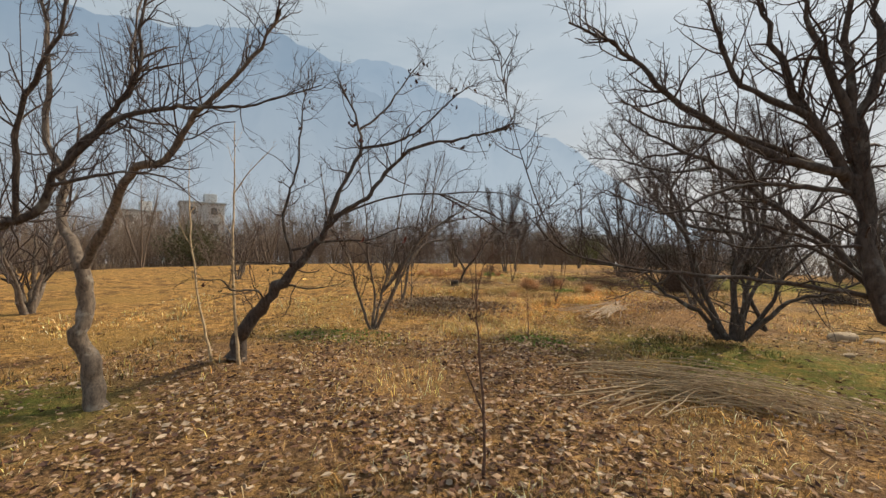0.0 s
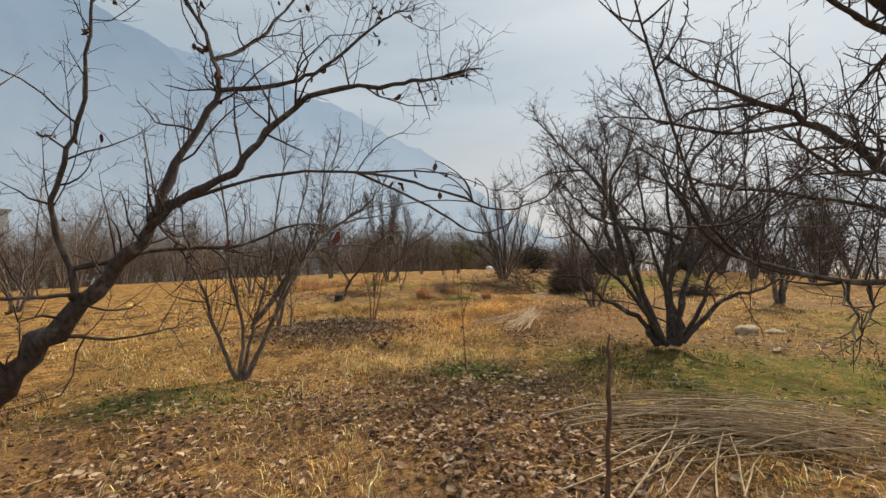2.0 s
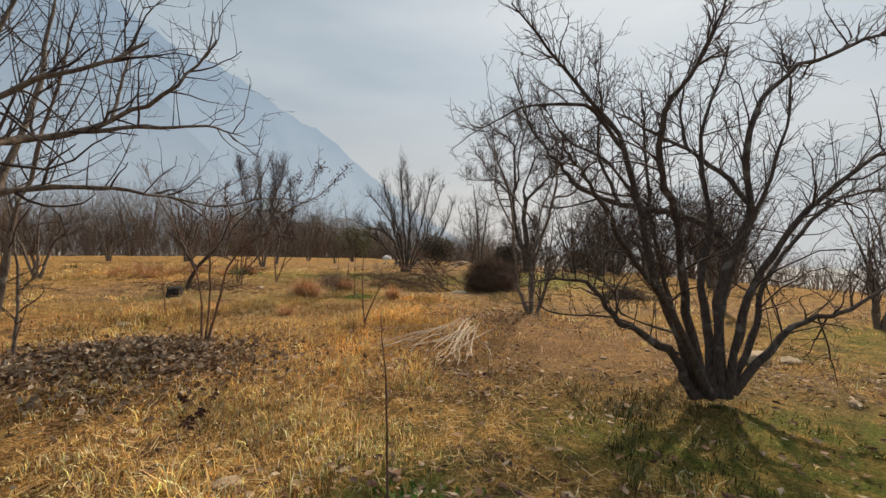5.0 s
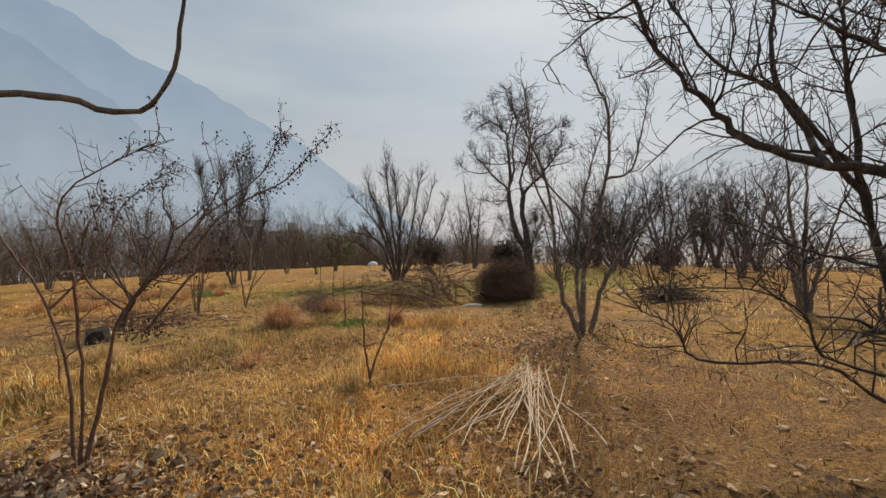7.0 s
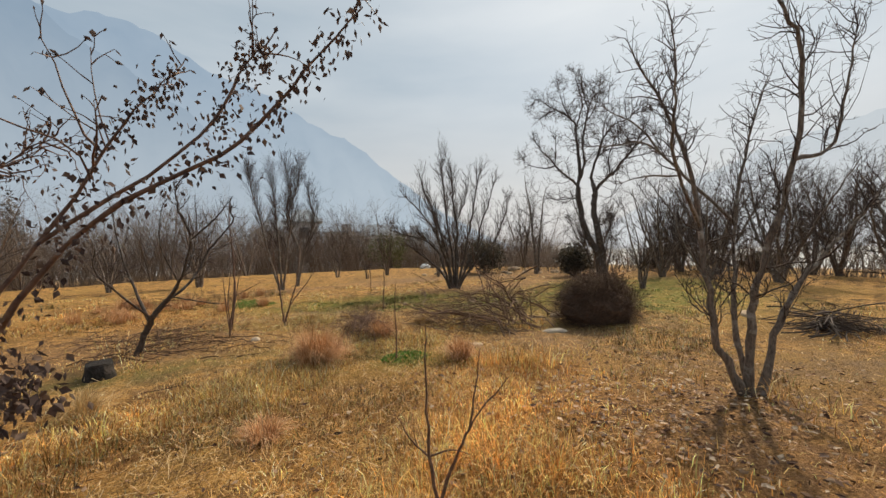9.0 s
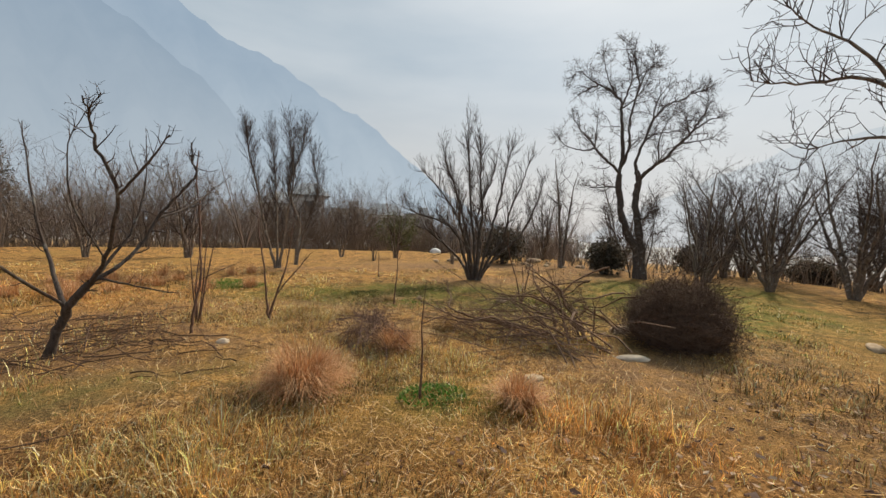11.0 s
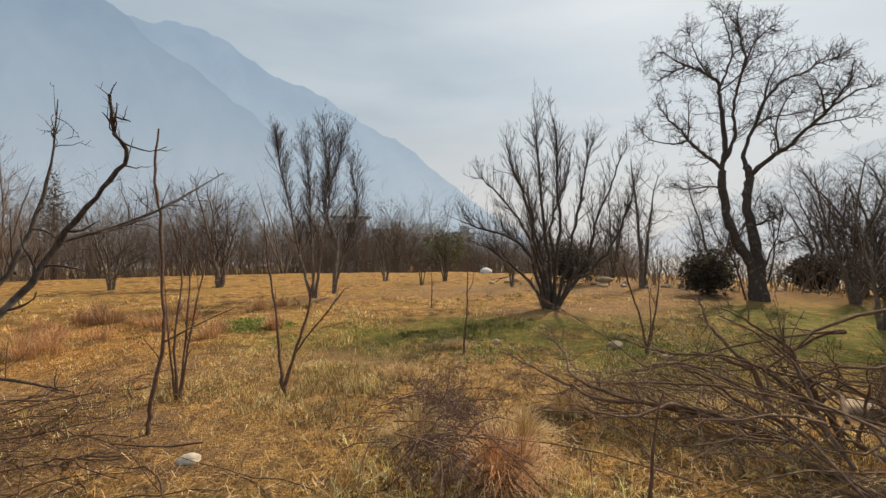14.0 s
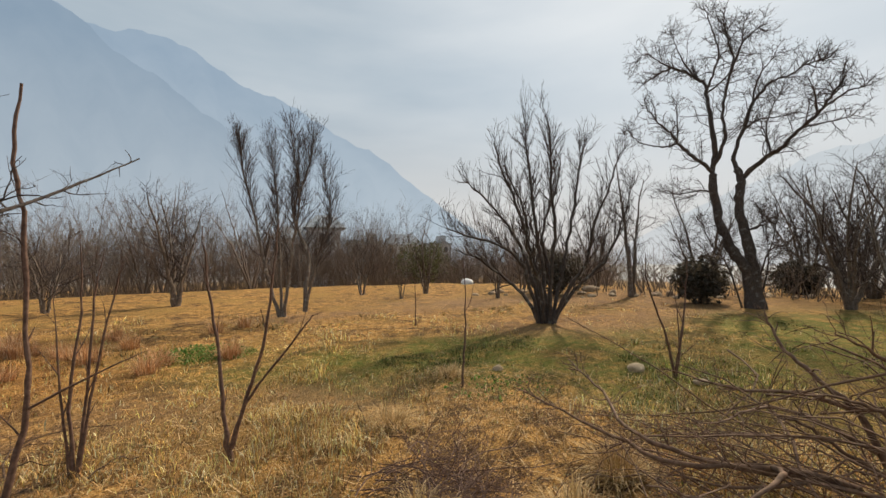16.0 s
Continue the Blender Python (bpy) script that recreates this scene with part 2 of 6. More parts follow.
# ---- builders ----
def mesh_np(name, verts, faces, mat, col=None, smooth=True):
    """A mesh from arrays: verts (n, 3), faces (m, 3 or 4); col: a colour a vertex."""
    me = bpy.data.meshes.new(name)
    v = np.ascontiguousarray(verts, dtype=np.float32)
    f = np.ascontiguousarray(faces, dtype=np.int32)
    k = f.shape[1]
    me.vertices.add(len(v))
    me.vertices.foreach_set("co", v.ravel())
    me.loops.add(f.size)
    me.loops.foreach_set("vertex_index", f.ravel())
    me.polygons.add(len(f))
    me.polygons.foreach_set("loop_start", np.arange(0, f.size, k, dtype=np.int32))
    me.polygons.foreach_set("use_smooth", np.full(len(f), smooth, dtype=bool))
    if col is not None:
        a = me.attributes.new("col", "FLOAT_COLOR", "POINT")
        rgba = np.ones((len(v), 4), dtype=np.float32)
        rgba[:, :3] = col
        a.data.foreach_set("color", rgba.ravel())
    me.materials.append(mat)
    me.update(calc_edges=True)
    return me


def empty_thing(name, x, y, z, label, category, group="", kind=""):
    ob = new(name)
    ob.location = (x, y, z)
    ob.empty_display_size = 0.2
    return tagged(ob, label, category, group, kind)


def child(name, me, parent, label="", kind=""):
    ob = new(name, me)
    ob.parent = parent
    return tagged(ob, label, kind=kind)


def part(name, bm, material, parent, label=""):
    me = bpy.data.meshes.new(name)
    bm.to_mesh(me)
    bm.free()
    me.materials.append(material)
    return child(name, me, parent, label)


def wave(x, y, f, seed):
    """Smooth pseudo-noise of the plan, about -1 to 1."""
    r = np.random.default_rng(seed)
    s = 0
    for k in range(5):
        a, p = r.uniform(0, 6.28), r.uniform(0, 6.28)
        q = f * r.uniform(0.6, 1.7)
        s = s + np.sin((x * np.cos(a) + y * np.sin(a)) * q + p)
    return s / 2.6


def gz(x, y):
    """Height of the ground."""
    x, y = np.asarray(x, float), np.asarray(y, float)
    z = 0.022 * wave(x, y, 1.3, 1) + 0.014 * wave(x, y, 4.0, 2) + 0.009 * wave(x, y, 13.0, 3) + 0.006 * wave(x, y, 26.0, 4)
    z = z + 0.13 * np.exp(-(((x + 0.75) / 1.0) ** 2 + ((y - 8.1) / 0.7) ** 2))
    d = np.maximum(0, np.hypot((x - 6) * np.where(x > 6, 1.35, 0.75), y - 16) - 20.5)
    z = z - 1.7 * (1 - np.exp(-(d / 13) ** 1.4)) - 24 * (1 - np.exp(-(d / 300) ** 2))
    return z


def spot(x, y, cx, cy, rx, ry=None, turn=0.0):
    ry = ry or rx
    c, s = math.cos(turn), math.sin(turn)
    u, v = (x - cx) * c + (y - cy) * s, -(x - cx) * s + (y - cy) * c
    return np.exp(-((u / rx) ** 2 + (v / ry) ** 2))


def masks(x, y):
    """What covers the ground: rust-coloured grass, green turf, leaf litter, bare soil."""
    x, y = np.asarray(x, float), np.asarray(y, float)
    w = 0.35 * wave(x, y, 1.1, 5) + 0.25 * wave(x, y, 3.1, 6)
    rust = 0.85 * spot(x, y, 1.7, 8.9, 2.6, 1.9) + 0.85 * spot(x, y, 2.6, 11.3, 2.6, 1.5) + 0.6 * spot(x, y, -1.5, 11.0, 1.8, 0.8) + spot(x, y, -3.6, 20.0, 2.6, 2.2) + 0.7 * spot(x, y, 4.2, 8.6, 1.6, 1.6)
    green = (0.9 * spot(x, y, 5.2, 19.6, 2.2, 0.7, -0.1) + spot(x, y, 3.6, 4.7, 1.9, 1.1, -0.5) + 1.3 * spot(x, y, 11.9, 18.6, 3.6, 1.7, 0.3) + 1.0 * spot(x, y, 4.2, 3.9, 1.3, 0.7) + 0.8 * spot(x, y, 6.0, 17.3, 1.5, 0.8) + spot(x, y, 1.15, 5.05, 0.5) + spot(x, y, -1.9, 4.7, 1.0, 0.45) + spot(x, y, -3.6, 1.5, 0.9, 0.6)
             + 1.2 * spot(x, y, 10.5, 15.8, 3.2, 2.4) + spot(x, y, -0.3, 20.2, 0.9, 0.5) + 0.9 * spot(x, y, 4.3, 18.4, 2.4, 1.3) + spot(x, y, 2.6, 12.8, 0.6)
             + 0.9 * spot(x, y, 8.6, 6.0, 2.6, 1.3, 0.3) + 0.8 * spot(x, y, 6.6, 3.6, 1.6, 0.9) + 0.35 * spot(x, y, 0.4, 13.9, 0.9, 0.5) + 0.6 * spot(x, y, 1.3, 19.0, 1.4, 0.7) + 0.8 * spot(x, y, 5.2, 17.0, 1.0) + 1.0 * spot(x, y, 13.6, 18.5, 2.6, 1.6) + 0.6 * spot(x, y, -1.0, 13.4, 0.9, 0.4))
    # spots near (4.4, 7.3) and (0.5, 24.2) mix litter with painted-in tree shade
    litter = (1.1 * spot(x, y, -0.6, 4.2, 1.8, 0.9) + 0.8 * spot(x, y, 0.5, 24.2, 1.4, 0.8) + 1.1 * spot(x, y, 12.0, 26.0, 7.0, 3.0, -0.2) + 1.0 * spot(x, y, 6.9, 21.6, 1.9, 0.9) + 0.8 * spot(x, y, 1.4, 17.9, 1.6, 0.55) + 1.2 * spot(x, y, 4.4, 7.3, 1.6, 1.1) + 0.9 * spot(x, y, -1.4, 15.7, 1.3, 1.0) + 1.2 * spot(x, y, -0.2, 2.4, 2.4, 1.9) + 0.8 * spot(x, y, 5.0, 10.0, 1.3, 1.1) + 0.7 * spot(x, y, -0.6, 13.3, 1.1, 0.6) + 0.9 * spot(x, y, -0.5, 14.2, 0.9, 0.6) + 1.3 * spot(x, y, -1.0, 15.4, 1.5, 1.2) + 0.9 * spot(x, y, 6.2, 13.2, 1.5, 0.7) + 0.8 * spot(x, y, 5.6, 5.2, 1.2, 0.7) + 0.9 * spot(x, y, -2.6, 2.6, 1.8, 1.5) + 0.8 * spot(x, y, 7.4, 4.9, 2.0, 1.2) + 0.7 * spot(x, y, 12.0, 9.5, 4.5, 2.0, -0.4) + 0.7 * spot(x, y, 16.0, 20.5, 4.0, 2.0, -0.4) + spot(x, y, -0.75, 8.1, 1.15, 0.75) + 0.8 * spot(x, y, 2.8, 1.2, 2.2, 1.0) + 0.8 * spot(x, y, 0.0, -1.2, 4.0, 1.6)
              + spot(x, y, 4.1, 2.1, 1.2, 0.8) + 0.9 * spot(x, y, -2.6, 14.9, 1.8, 1.3) + 0.5 * spot(x, y, 0.9, 4.0, 1.4, 1.2) + 1.2 * spot(x, y, 6.9, 20.3, 2.4, 1.0) + 0.9 * spot(x, y, -0.7, 15.3, 1.5, 1.0) + 0.8 * spot(x, y, 9.5, 21.5, 2.5, 0.7) + 0.7 * spot(x, y, 2.4, 24.5, 3.0, 0.6) + 0.7 * spot(x, y, 1.0, 17.4, 1.6, 0.5) + 0.35 * spot(x, y, 5.2, 8.0, 2.2, 1.6) + 0.5 * spot(x, y, 4.0, 6.6, 1.6, 0.9))
    soil = (0.6 * spot(x, y, 6.3, 12.9, 1.7, 0.9, 0.2) + 0.8 * spot(x, y, 8.5, 9.6, 3.4, 0.6, -0.5) + 0.8 * spot(x, y, 1.75, 4.7, 0.35, 1.0, 0.5) + 0.6 * spot(x, y, 2.3, 17.4, 1.5, 0.6)
            + 0.7 * spot(x, y, 8.4, 25.5, 4.5, 1.5, -0.3) + 0.7 * spot(x, y, 6.8, 7.6, 1.6, 0.35, -0.6))
    return [np.clip(m * (1 + w) + 0.25 * w * (m > 0.15), 0, 1) for m in (rust, green, litter, soil)]


def catmull(pts, n):
    """A smooth curve of n points through the few given ones."""
    p = np.asarray(pts, float)
    p = np.vstack([2 * p[0] - p[1], p, 2 * p[-1] - p[-2]])
    seg = len(p) - 3
    u = np.linspace(0, seg, n)
    i = np.minimum(u.astype(int), seg - 1)
    t = (u - i)[:, None]
    a, b, c, d = p[i], p[i + 1], p[i + 2], p[i + 3]
    return 0.5 * (2 * b + (c - a) * t + (2 * a - 5 * b + 4 * c - d) * t ** 2 + (3 * b - a - 3 * c + d) * t ** 3)


def unit(v):
    return v / np.maximum(np.linalg.norm(v, axis=-1, keepdims=True), 1e-9)


def tubes(P, R, k):
    """Tapered tubes of k sides round the curves P (b, n, 3) of radius R (b, n): verts and quads."""
    b, n = R.shape
    T = unit(np.gradient(P, axis=1))
    chord = np.abs(P[:, -1] - P[:, 0])
    ref = np.eye(3)[np.argmin(chord, axis=1)][:, None, :]
    U = unit(np.cross(T, ref))
    V = np.cross(T, U)
    a = np.linspace(0, 2 * np.pi, k, endpoint=False)
    ring = U[:, :, None, :] * np.cos(a)[None, None, :, None] + V[:, :, None, :] * np.sin(a)[None, None, :, None]
    verts = (P[:, :, None, :] + ring * R[:, :, None, None]).reshape(-1, 3)
    base = (np.arange(b)[:, None, None] * n + np.arange(n - 1)[None, :, None]) * k
    j = np.arange(k)[None, None, :]
    j2 = (j + 1) % k
    q = np.stack([base + j, base + j2, base + k + j2, base + k + j], -1).reshape(-1, 4)
    return verts, q


def join_tubes(sets):
    vs, fs, o = [], [], 0
    for P, R, k in sets:
        if len(P):
            v, f = tubes(P, R, k)
            vs.append(v)
            fs.append(f + o)
            o += len(v)
    return np.vstack(vs), np.vstack(fs)


def sprout(rng, P, R, per_m, length, angle, up, wob, n, thick, u0=0.2, thin_end=0.35, rmax=1.0, rmin=0.0018):
    """Side shoots grown off the curves P: per metre, with lengths, angles (degrees), upward pull and wobble."""
    b, m, _ = P.shape
    L = np.linalg.norm(np.diff(P, axis=1), axis=2).sum(1)
    cnt = np.floor(L * per_m + rng.random(b)).astype(int)
    i = np.repeat(np.arange(b), cnt)
    if not len(i):
        return np.zeros((0, n, 3)), np.zeros((0, n))
    u = rng.uniform(u0, 1, len(i)) * (m - 1)
    s = np.minimum(u.astype(int), m - 2)
    f = (u - s)[:, None]
    at = P[i, s] * (1 - f) + P[i, s + 1] * f
    t = unit(P[i, s + 1] - P[i, s])
    r = R[i, s] * (1 - f[:, 0]) + R[i, s + 1] * f[:, 0]
    side = unit(np.cross(t, rng.normal(size=t.shape)))
    a = np.radians(rng.uniform(*angle, len(i)))[:, None]
    d = unit(t * np.cos(a) + side * np.sin(a) + np.array([0, 0, up]))
    ln = rng.uniform(*length, len(i)) * (1.15 - 0.55 * u / (m - 1))
    step = (ln / (n - 1))[:, None]
    pts = [at]
    for k in range(n - 1):
        d = unit(d + rng.normal(size=d.shape) * wob + np.array([0, 0, up * 0.35]))
        pts.append(pts[-1] + d * step)
    Q = np.stack(pts, 1)
    r0 = np.clip(r * thick, rmin, rmax)[:, None]
    return Q, r0 * np.linspace(1, thin_end, n)[None, :]


AISLE = np.array([(0.75, -1.4), (0.1, 0.3), (0.05, 1.1), (0.45, 2.8), (0.8, 5.3), (1.2, 7.0), (1.45, 9.5), (1.55, 12.9)])   # the trodden line, kept free of twigs


def off_aisle(P, base, clear=0.75):
    """Which curves keep clear of the trodden line at head height."""
    q = P + np.asarray(base)
    d = np.full(q.shape[:2], 9.0)
    for a, b in zip(AISLE[:-1], AISLE[1:]):
        ab = b - a
        t = np.clip(((q[..., :2] - a) @ ab) / (ab @ ab), 0, 1)
        d = np.minimum(d, np.linalg.norm(q[..., :2] - (a + t[..., None] * ab), axis=-1))
    near = (d < clear) & (q[..., 2] < 1.75) & (q[..., 2] > 0.6) | (d < 0.42) & (q[..., 2] < 2.2) & (q[..., 2] > 0.6)
    return ~near.any(1)


def limb_curves(limbs, rng, wob=0.02):
    """Smooth limbs (radius, points, share of the radius left at the end), those that start in the air joined on to the nearest limb before them."""
    out = []
    for r, pts, *rest in limbs:
        end = rest[0] if rest else 0.16
        n = max(8, 4 * len(pts))
        c = catmull(pts, n)
        if out and pts[0][2] > 0.35:
            best = min(((np.linalg.norm(q - c[0], axis=1).min(), q[np.linalg.norm(q - c[0], axis=1).argmin()]) for q, _ in out), key=lambda k: k[0])
            c = c + (best[1] - c[0]) * np.linspace(1, 0, n)[:, None] ** 2
        kink = rng.normal(size=(n, 3)) * min(wob, 0.28 * r)
        kink[0] = 0
        c = c + kink
        taper = (end + (1 - end) * np.linspace(1, 0, n) ** 0.85) * (1 + 0.08 * rng.normal(size=n))
        if pts[0][2] < 0.2:
            taper[0] *= 1.22
            taper[1] *= 1.12
        out.append((c, r * taper))
    return out


def build_tree(name, base, limbs, label, category, seed, spec, mat=None, twig=None, group="", part_name="limb", sides=9, bare=()):
    """A bare tree: each limb a part, and its crown of branches, shoots and twigs. spec: rows for sprout(), by level."""
    rng = np.random.default_rng(seed)
    x, y = base
    z = float(gz(x, y)) - 0.02
    tree = empty_thing(name, x, y, z, label, category, group)
    curves = limb_curves(limbs, rng)
    for c, r in curves:
        v, f = tubes(c[None], r[None], sides)
        child(part_name, mesh_np(part_name, v, f, mat or M_BARK), tree)
    sets, tips = grow_crown(rng, [(c[None], r[None]) for k, (c, r) in enumerate(curves) if k not in bare], spec, (x, y, z))
    v, f = join_tubes(sets)
    child("crown", mesh_np("crown", v, f, twig or M_TWIG), tree, kind="stuff")
    return tree, curves, tips


def grow_crown(rng, level, spec, base):
    sets, tips = [], []
    for row in spec:
        nxt, made = [], []
        for P, R in level:
            for kw in row:
                kw = dict(kw)
                k = kw.pop("k", 3)
                last = kw.pop("last", False)
                Q, S = sprout(rng, P, R, **kw)
                if len(Q):
                    keep = off_aisle(Q, base)
                    Q, S = Q[keep], S[keep]
                    sets.append((Q, S, k))
                    if not last:
                        made.append((Q, S))
                    tips.append(Q[:, -1])
        level = made
    return sets, np.vstack(tips) if tips else np.zeros((0, 3))


def fruit_spec(s=1.0, dense=1.0, up=0.35, rmin=0.0019, tip=3, shoots=1.0, stout=0.55):
    """Branching habit of an old unpruned fruit tree; s scales lengths."""
    return [
        [dict(per_m=4.6 * dense, length=(0.35 * s, 1.15 * s), angle=(38, 85), up=up * 0.6, wob=0.26, n=6, thick=0.5, k=4, rmax=0.016 * stout, rmin=rmin * 2),
         dict(per_m=2.2 * dense, length=(0.35 * s, 0.9 * s), angle=(10, 45), up=up * 0.3, wob=0.24, n=6, thick=0.75, k=4, rmax=0.018 * stout, rmin=rmin * 2, u0=0.82),
         dict(per_m=2.2 * dense * shoots, length=(0.4 * s, 1.2 * s), angle=(40, 80), up=up + 0.5, wob=0.07, n=5, thick=0.35, k=3, rmax=0.010 * stout, rmin=rmin * 1.5)],
        [dict(per_m=7.0 * dense, length=(0.12 * s, 0.55 * s), angle=(35, 80), up=up * 0.25, wob=0.24, n=4, thick=0.6, k=3, rmax=0.006, rmin=rmin * 1.25)],
        [dict(per_m=8.0 * dense, length=(0.04 * s, 0.2 * s), angle=(35, 80), up=0.05, wob=0.16, n=tip, thick=0.7, k=3, rmax=0.0035, rmin=rmin, last=True)],
    ]


# ---- ground: one sheet to the horizon ----
def axis(lo, hi, step, reach):
    core = np.arange(lo, hi + step, step)
    grow, s, k = [], step, 0.0
    while k < reach:
        s *= 1.16
        k += s
        grow.append(k)
    grow = np.array(grow)
    return np.concatenate([(lo - grow)[::-1], core, core[-1] + grow])


gx, gy = axis(-7, 13, 0.15, 3500), axis(-3, 26, 0.15, 3500)
GX, GY = np.meshgrid(gx, gy)
GV = np.stack([GX.ravel(), GY.ravel(), gz(GX, GY).ravel()], 1)
gi = np.arange(GX.size).reshape(GX.shape)
GF = np.stack([gi[:-1, :-1], gi[:-1, 1:], gi[1:, 1:], gi[1:, :-1]], -1).reshape(-1, 4)
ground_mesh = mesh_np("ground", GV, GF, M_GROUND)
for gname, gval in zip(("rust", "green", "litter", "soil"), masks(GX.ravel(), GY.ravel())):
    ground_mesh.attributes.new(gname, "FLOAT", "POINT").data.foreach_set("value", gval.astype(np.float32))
# strength of the painted haze, rising with distance
far_haze = np.clip((np.hypot(GV[:, 0] - 3, GV[:, 1] - 14) - 55) / 120, 0, 1) * 0.9
ground_mesh.attributes.new("far", "FLOAT", "POINT").data.foreach_set("value", far_haze.astype(np.float32))
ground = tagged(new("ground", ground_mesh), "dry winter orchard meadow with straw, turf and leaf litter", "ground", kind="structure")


# ---- hazy mountains ----
def ridge(name, dist, profile, mat, seed, label):
    """A mountain slope at that distance: profile is (degrees clockwise from +y, height over distance)."""
    a = np.linspace(profile[0][0], profile[-1][0], 260)
    h = np.interp(a, [p[0] for p in profile], [p[1] for p in profile])
    r = np.random.default_rng(seed)
    for f, amp in ((0.9, 0.003), (2.1, 0.002), (4.5, 0.001)):
        h = h + amp * np.sin(a * f + r.uniform(0, 6)) * np.clip(h / 0.2, 0, 1)
    rows, nz = [], 14
    for k in range(nz):
        s = k / (nz - 1)
        rough = 1 + 0.05 * np.sin(a * 1.3 + s * 5) * s * (1 - s) * 3
        d = dist * (0.72 + 0.28 * s) * rough
        z = -60 + (h * dist + 60) * s ** 1.25
        rows.append(np.stack([np.sin(np.radians(a)) * d, np.cos(np.radians(a)) * d, z], 1))
    d = dist * 1.3
    rows.append(np.stack([np.sin(np.radians(a)) * d, np.cos(np.radians(a)) * d, h * 0 - 80], 1))
    V = np.vstack(rows)
    i = np.arange(len(V)).reshape(len(rows), len(a))
    F = np.stack([i[:-1, :-1], i[:-1, 1:], i[1:, 1:], i[1:, :-1]], -1).reshape(-1, 4)
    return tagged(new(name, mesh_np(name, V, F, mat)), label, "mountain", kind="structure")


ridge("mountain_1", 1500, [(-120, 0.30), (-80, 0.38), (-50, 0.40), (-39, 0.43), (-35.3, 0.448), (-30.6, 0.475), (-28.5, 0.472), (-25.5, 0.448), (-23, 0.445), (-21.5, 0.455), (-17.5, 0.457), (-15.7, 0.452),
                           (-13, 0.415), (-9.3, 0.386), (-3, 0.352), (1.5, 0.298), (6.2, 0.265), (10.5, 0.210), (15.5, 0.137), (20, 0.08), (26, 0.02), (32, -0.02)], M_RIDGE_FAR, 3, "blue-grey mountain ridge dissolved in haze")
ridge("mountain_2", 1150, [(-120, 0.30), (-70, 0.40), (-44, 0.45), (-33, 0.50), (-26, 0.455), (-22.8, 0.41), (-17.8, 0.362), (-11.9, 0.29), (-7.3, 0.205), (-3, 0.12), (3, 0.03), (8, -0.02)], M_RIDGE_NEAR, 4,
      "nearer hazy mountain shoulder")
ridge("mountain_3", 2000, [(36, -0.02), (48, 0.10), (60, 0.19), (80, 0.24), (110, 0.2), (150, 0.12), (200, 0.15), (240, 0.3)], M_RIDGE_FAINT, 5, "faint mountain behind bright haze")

# ---- trees along the walk: limbs as (radius, curve from the base) ----


def shoot_spec(s=1.0, dense=1.0, rmin=0.0045):
    """Branching habit of a pollarded tree: long straight rising shoots with few side twigs."""
    return [
        [dict(per_m=3.0 * dense, length=(0.5 * s, 1.5 * s), angle=(30, 65), up=0.35, wob=0.14, n=5, thick=0.45, k=3, rmax=0.016, rmin=rmin * 1.6),
         dict(per_m=4.0 * dense, length=(0.4 * s, 1.5 * s), angle=(20, 60), up=0.7, wob=0.06, n=4, thick=0.35, k=3, rmax=0.010, rmin=rmin * 1.3, u0=0.45)],
        [dict(per_m=4.0 * dense, length=(0.2 * s, 0.8 * s), angle=(22, 55), up=0.4, wob=0.08, n=3, thick=0.6, k=3, rmax=0.008, rmin=rmin)],
        [dict(per_m=2.2 * dense, length=(0.12 * s, 0.4 * s), angle=(25, 60), up=0.25, wob=0.08, n=2, thick=0.7, k=3, rmax=0.006, rmin=rmin, last=True)],
    ]


broom = shoot_spec(0.85, 2.0)
tall = fruit_spec(1.0, 1.4, 0.14, 0.005, 2, 0.6, 1.0)
A_LEFT = [
    (0.078, [(0.01, 0, -0.01), (-0.07, -0.01, 0.41), (-0.12, -0.03, 0.75), (-0.09, -0.01, 1.22)], 0.72),
    (0.048, [(-0.21, 0.09, 1.22), (-0.43, 0.09, 1.6), (-0.51, 0.12, 2.07), (-0.74, 0.13, 2.5), (-0.78, 0.19, 3.27), (-1.02, 0.22, 4.12)]),
    (0.040, [(0.17, -0.22, 1.24), (0.45, -0.26, 1.63), (0.71, -0.31, 2.01), (0.99, -0.29, 2.14), (1.25, -0.32, 2.42), (1.68, -0.34, 2.76), (1.97, -0.38, 3.08)]),
    (0.024, [(-0.69, 0.28, 1.99), (-0.45, 0.41, 2.51), (-0.25, 0.52, 3), (-0.31, 0.63, 3.75), (-0.19, 0.77, 4.54)]),
]
a_left_tree, a_left_curves, a_left_tips = build_tree('fruit_tree', (-2.81, 1.67), A_LEFT, 'grey-barked bare fruit tree forking low over leaf litter', 'tree', 11, fruit_spec(0.7, 1.35, shoots=2.6), M_BARK, M_TWIG, bare=(0,))
A_EDGE = [
    (0.045, [(0.05, 0.2, -0.08), (0.13, 0.21, 0.74), (0.37, 0.25, 1.39), (0.61, 0.29, 1.58), (0.85, 0.33, 1.68), (1.05, 0.36, 2.01), (1.37, 0.41, 2.36), (1.57, 0.44, 2.67), (1.64, 0.46, 3.28)]),
    (0.023, [(1.05, 0.36, 2.01), (1.37, 0.41, 2.32), (1.77, 0.48, 2.43), (2.05, 0.52, 2.43), (2.37, 0.58, 2.46), (2.9, 0.66, 2.6)]),
    (0.016, [(1.13, 0.19, 1.75), (1.52, 0.24, 1.89), (1.9, 0.3, 1.94)]),
    (0.023, [(0.8, 0.16, 1.57), (0.97, 0.11, 2.3), (1.33, 0.11, 2.8), (1.48, 0.06, 3.4)]),
]
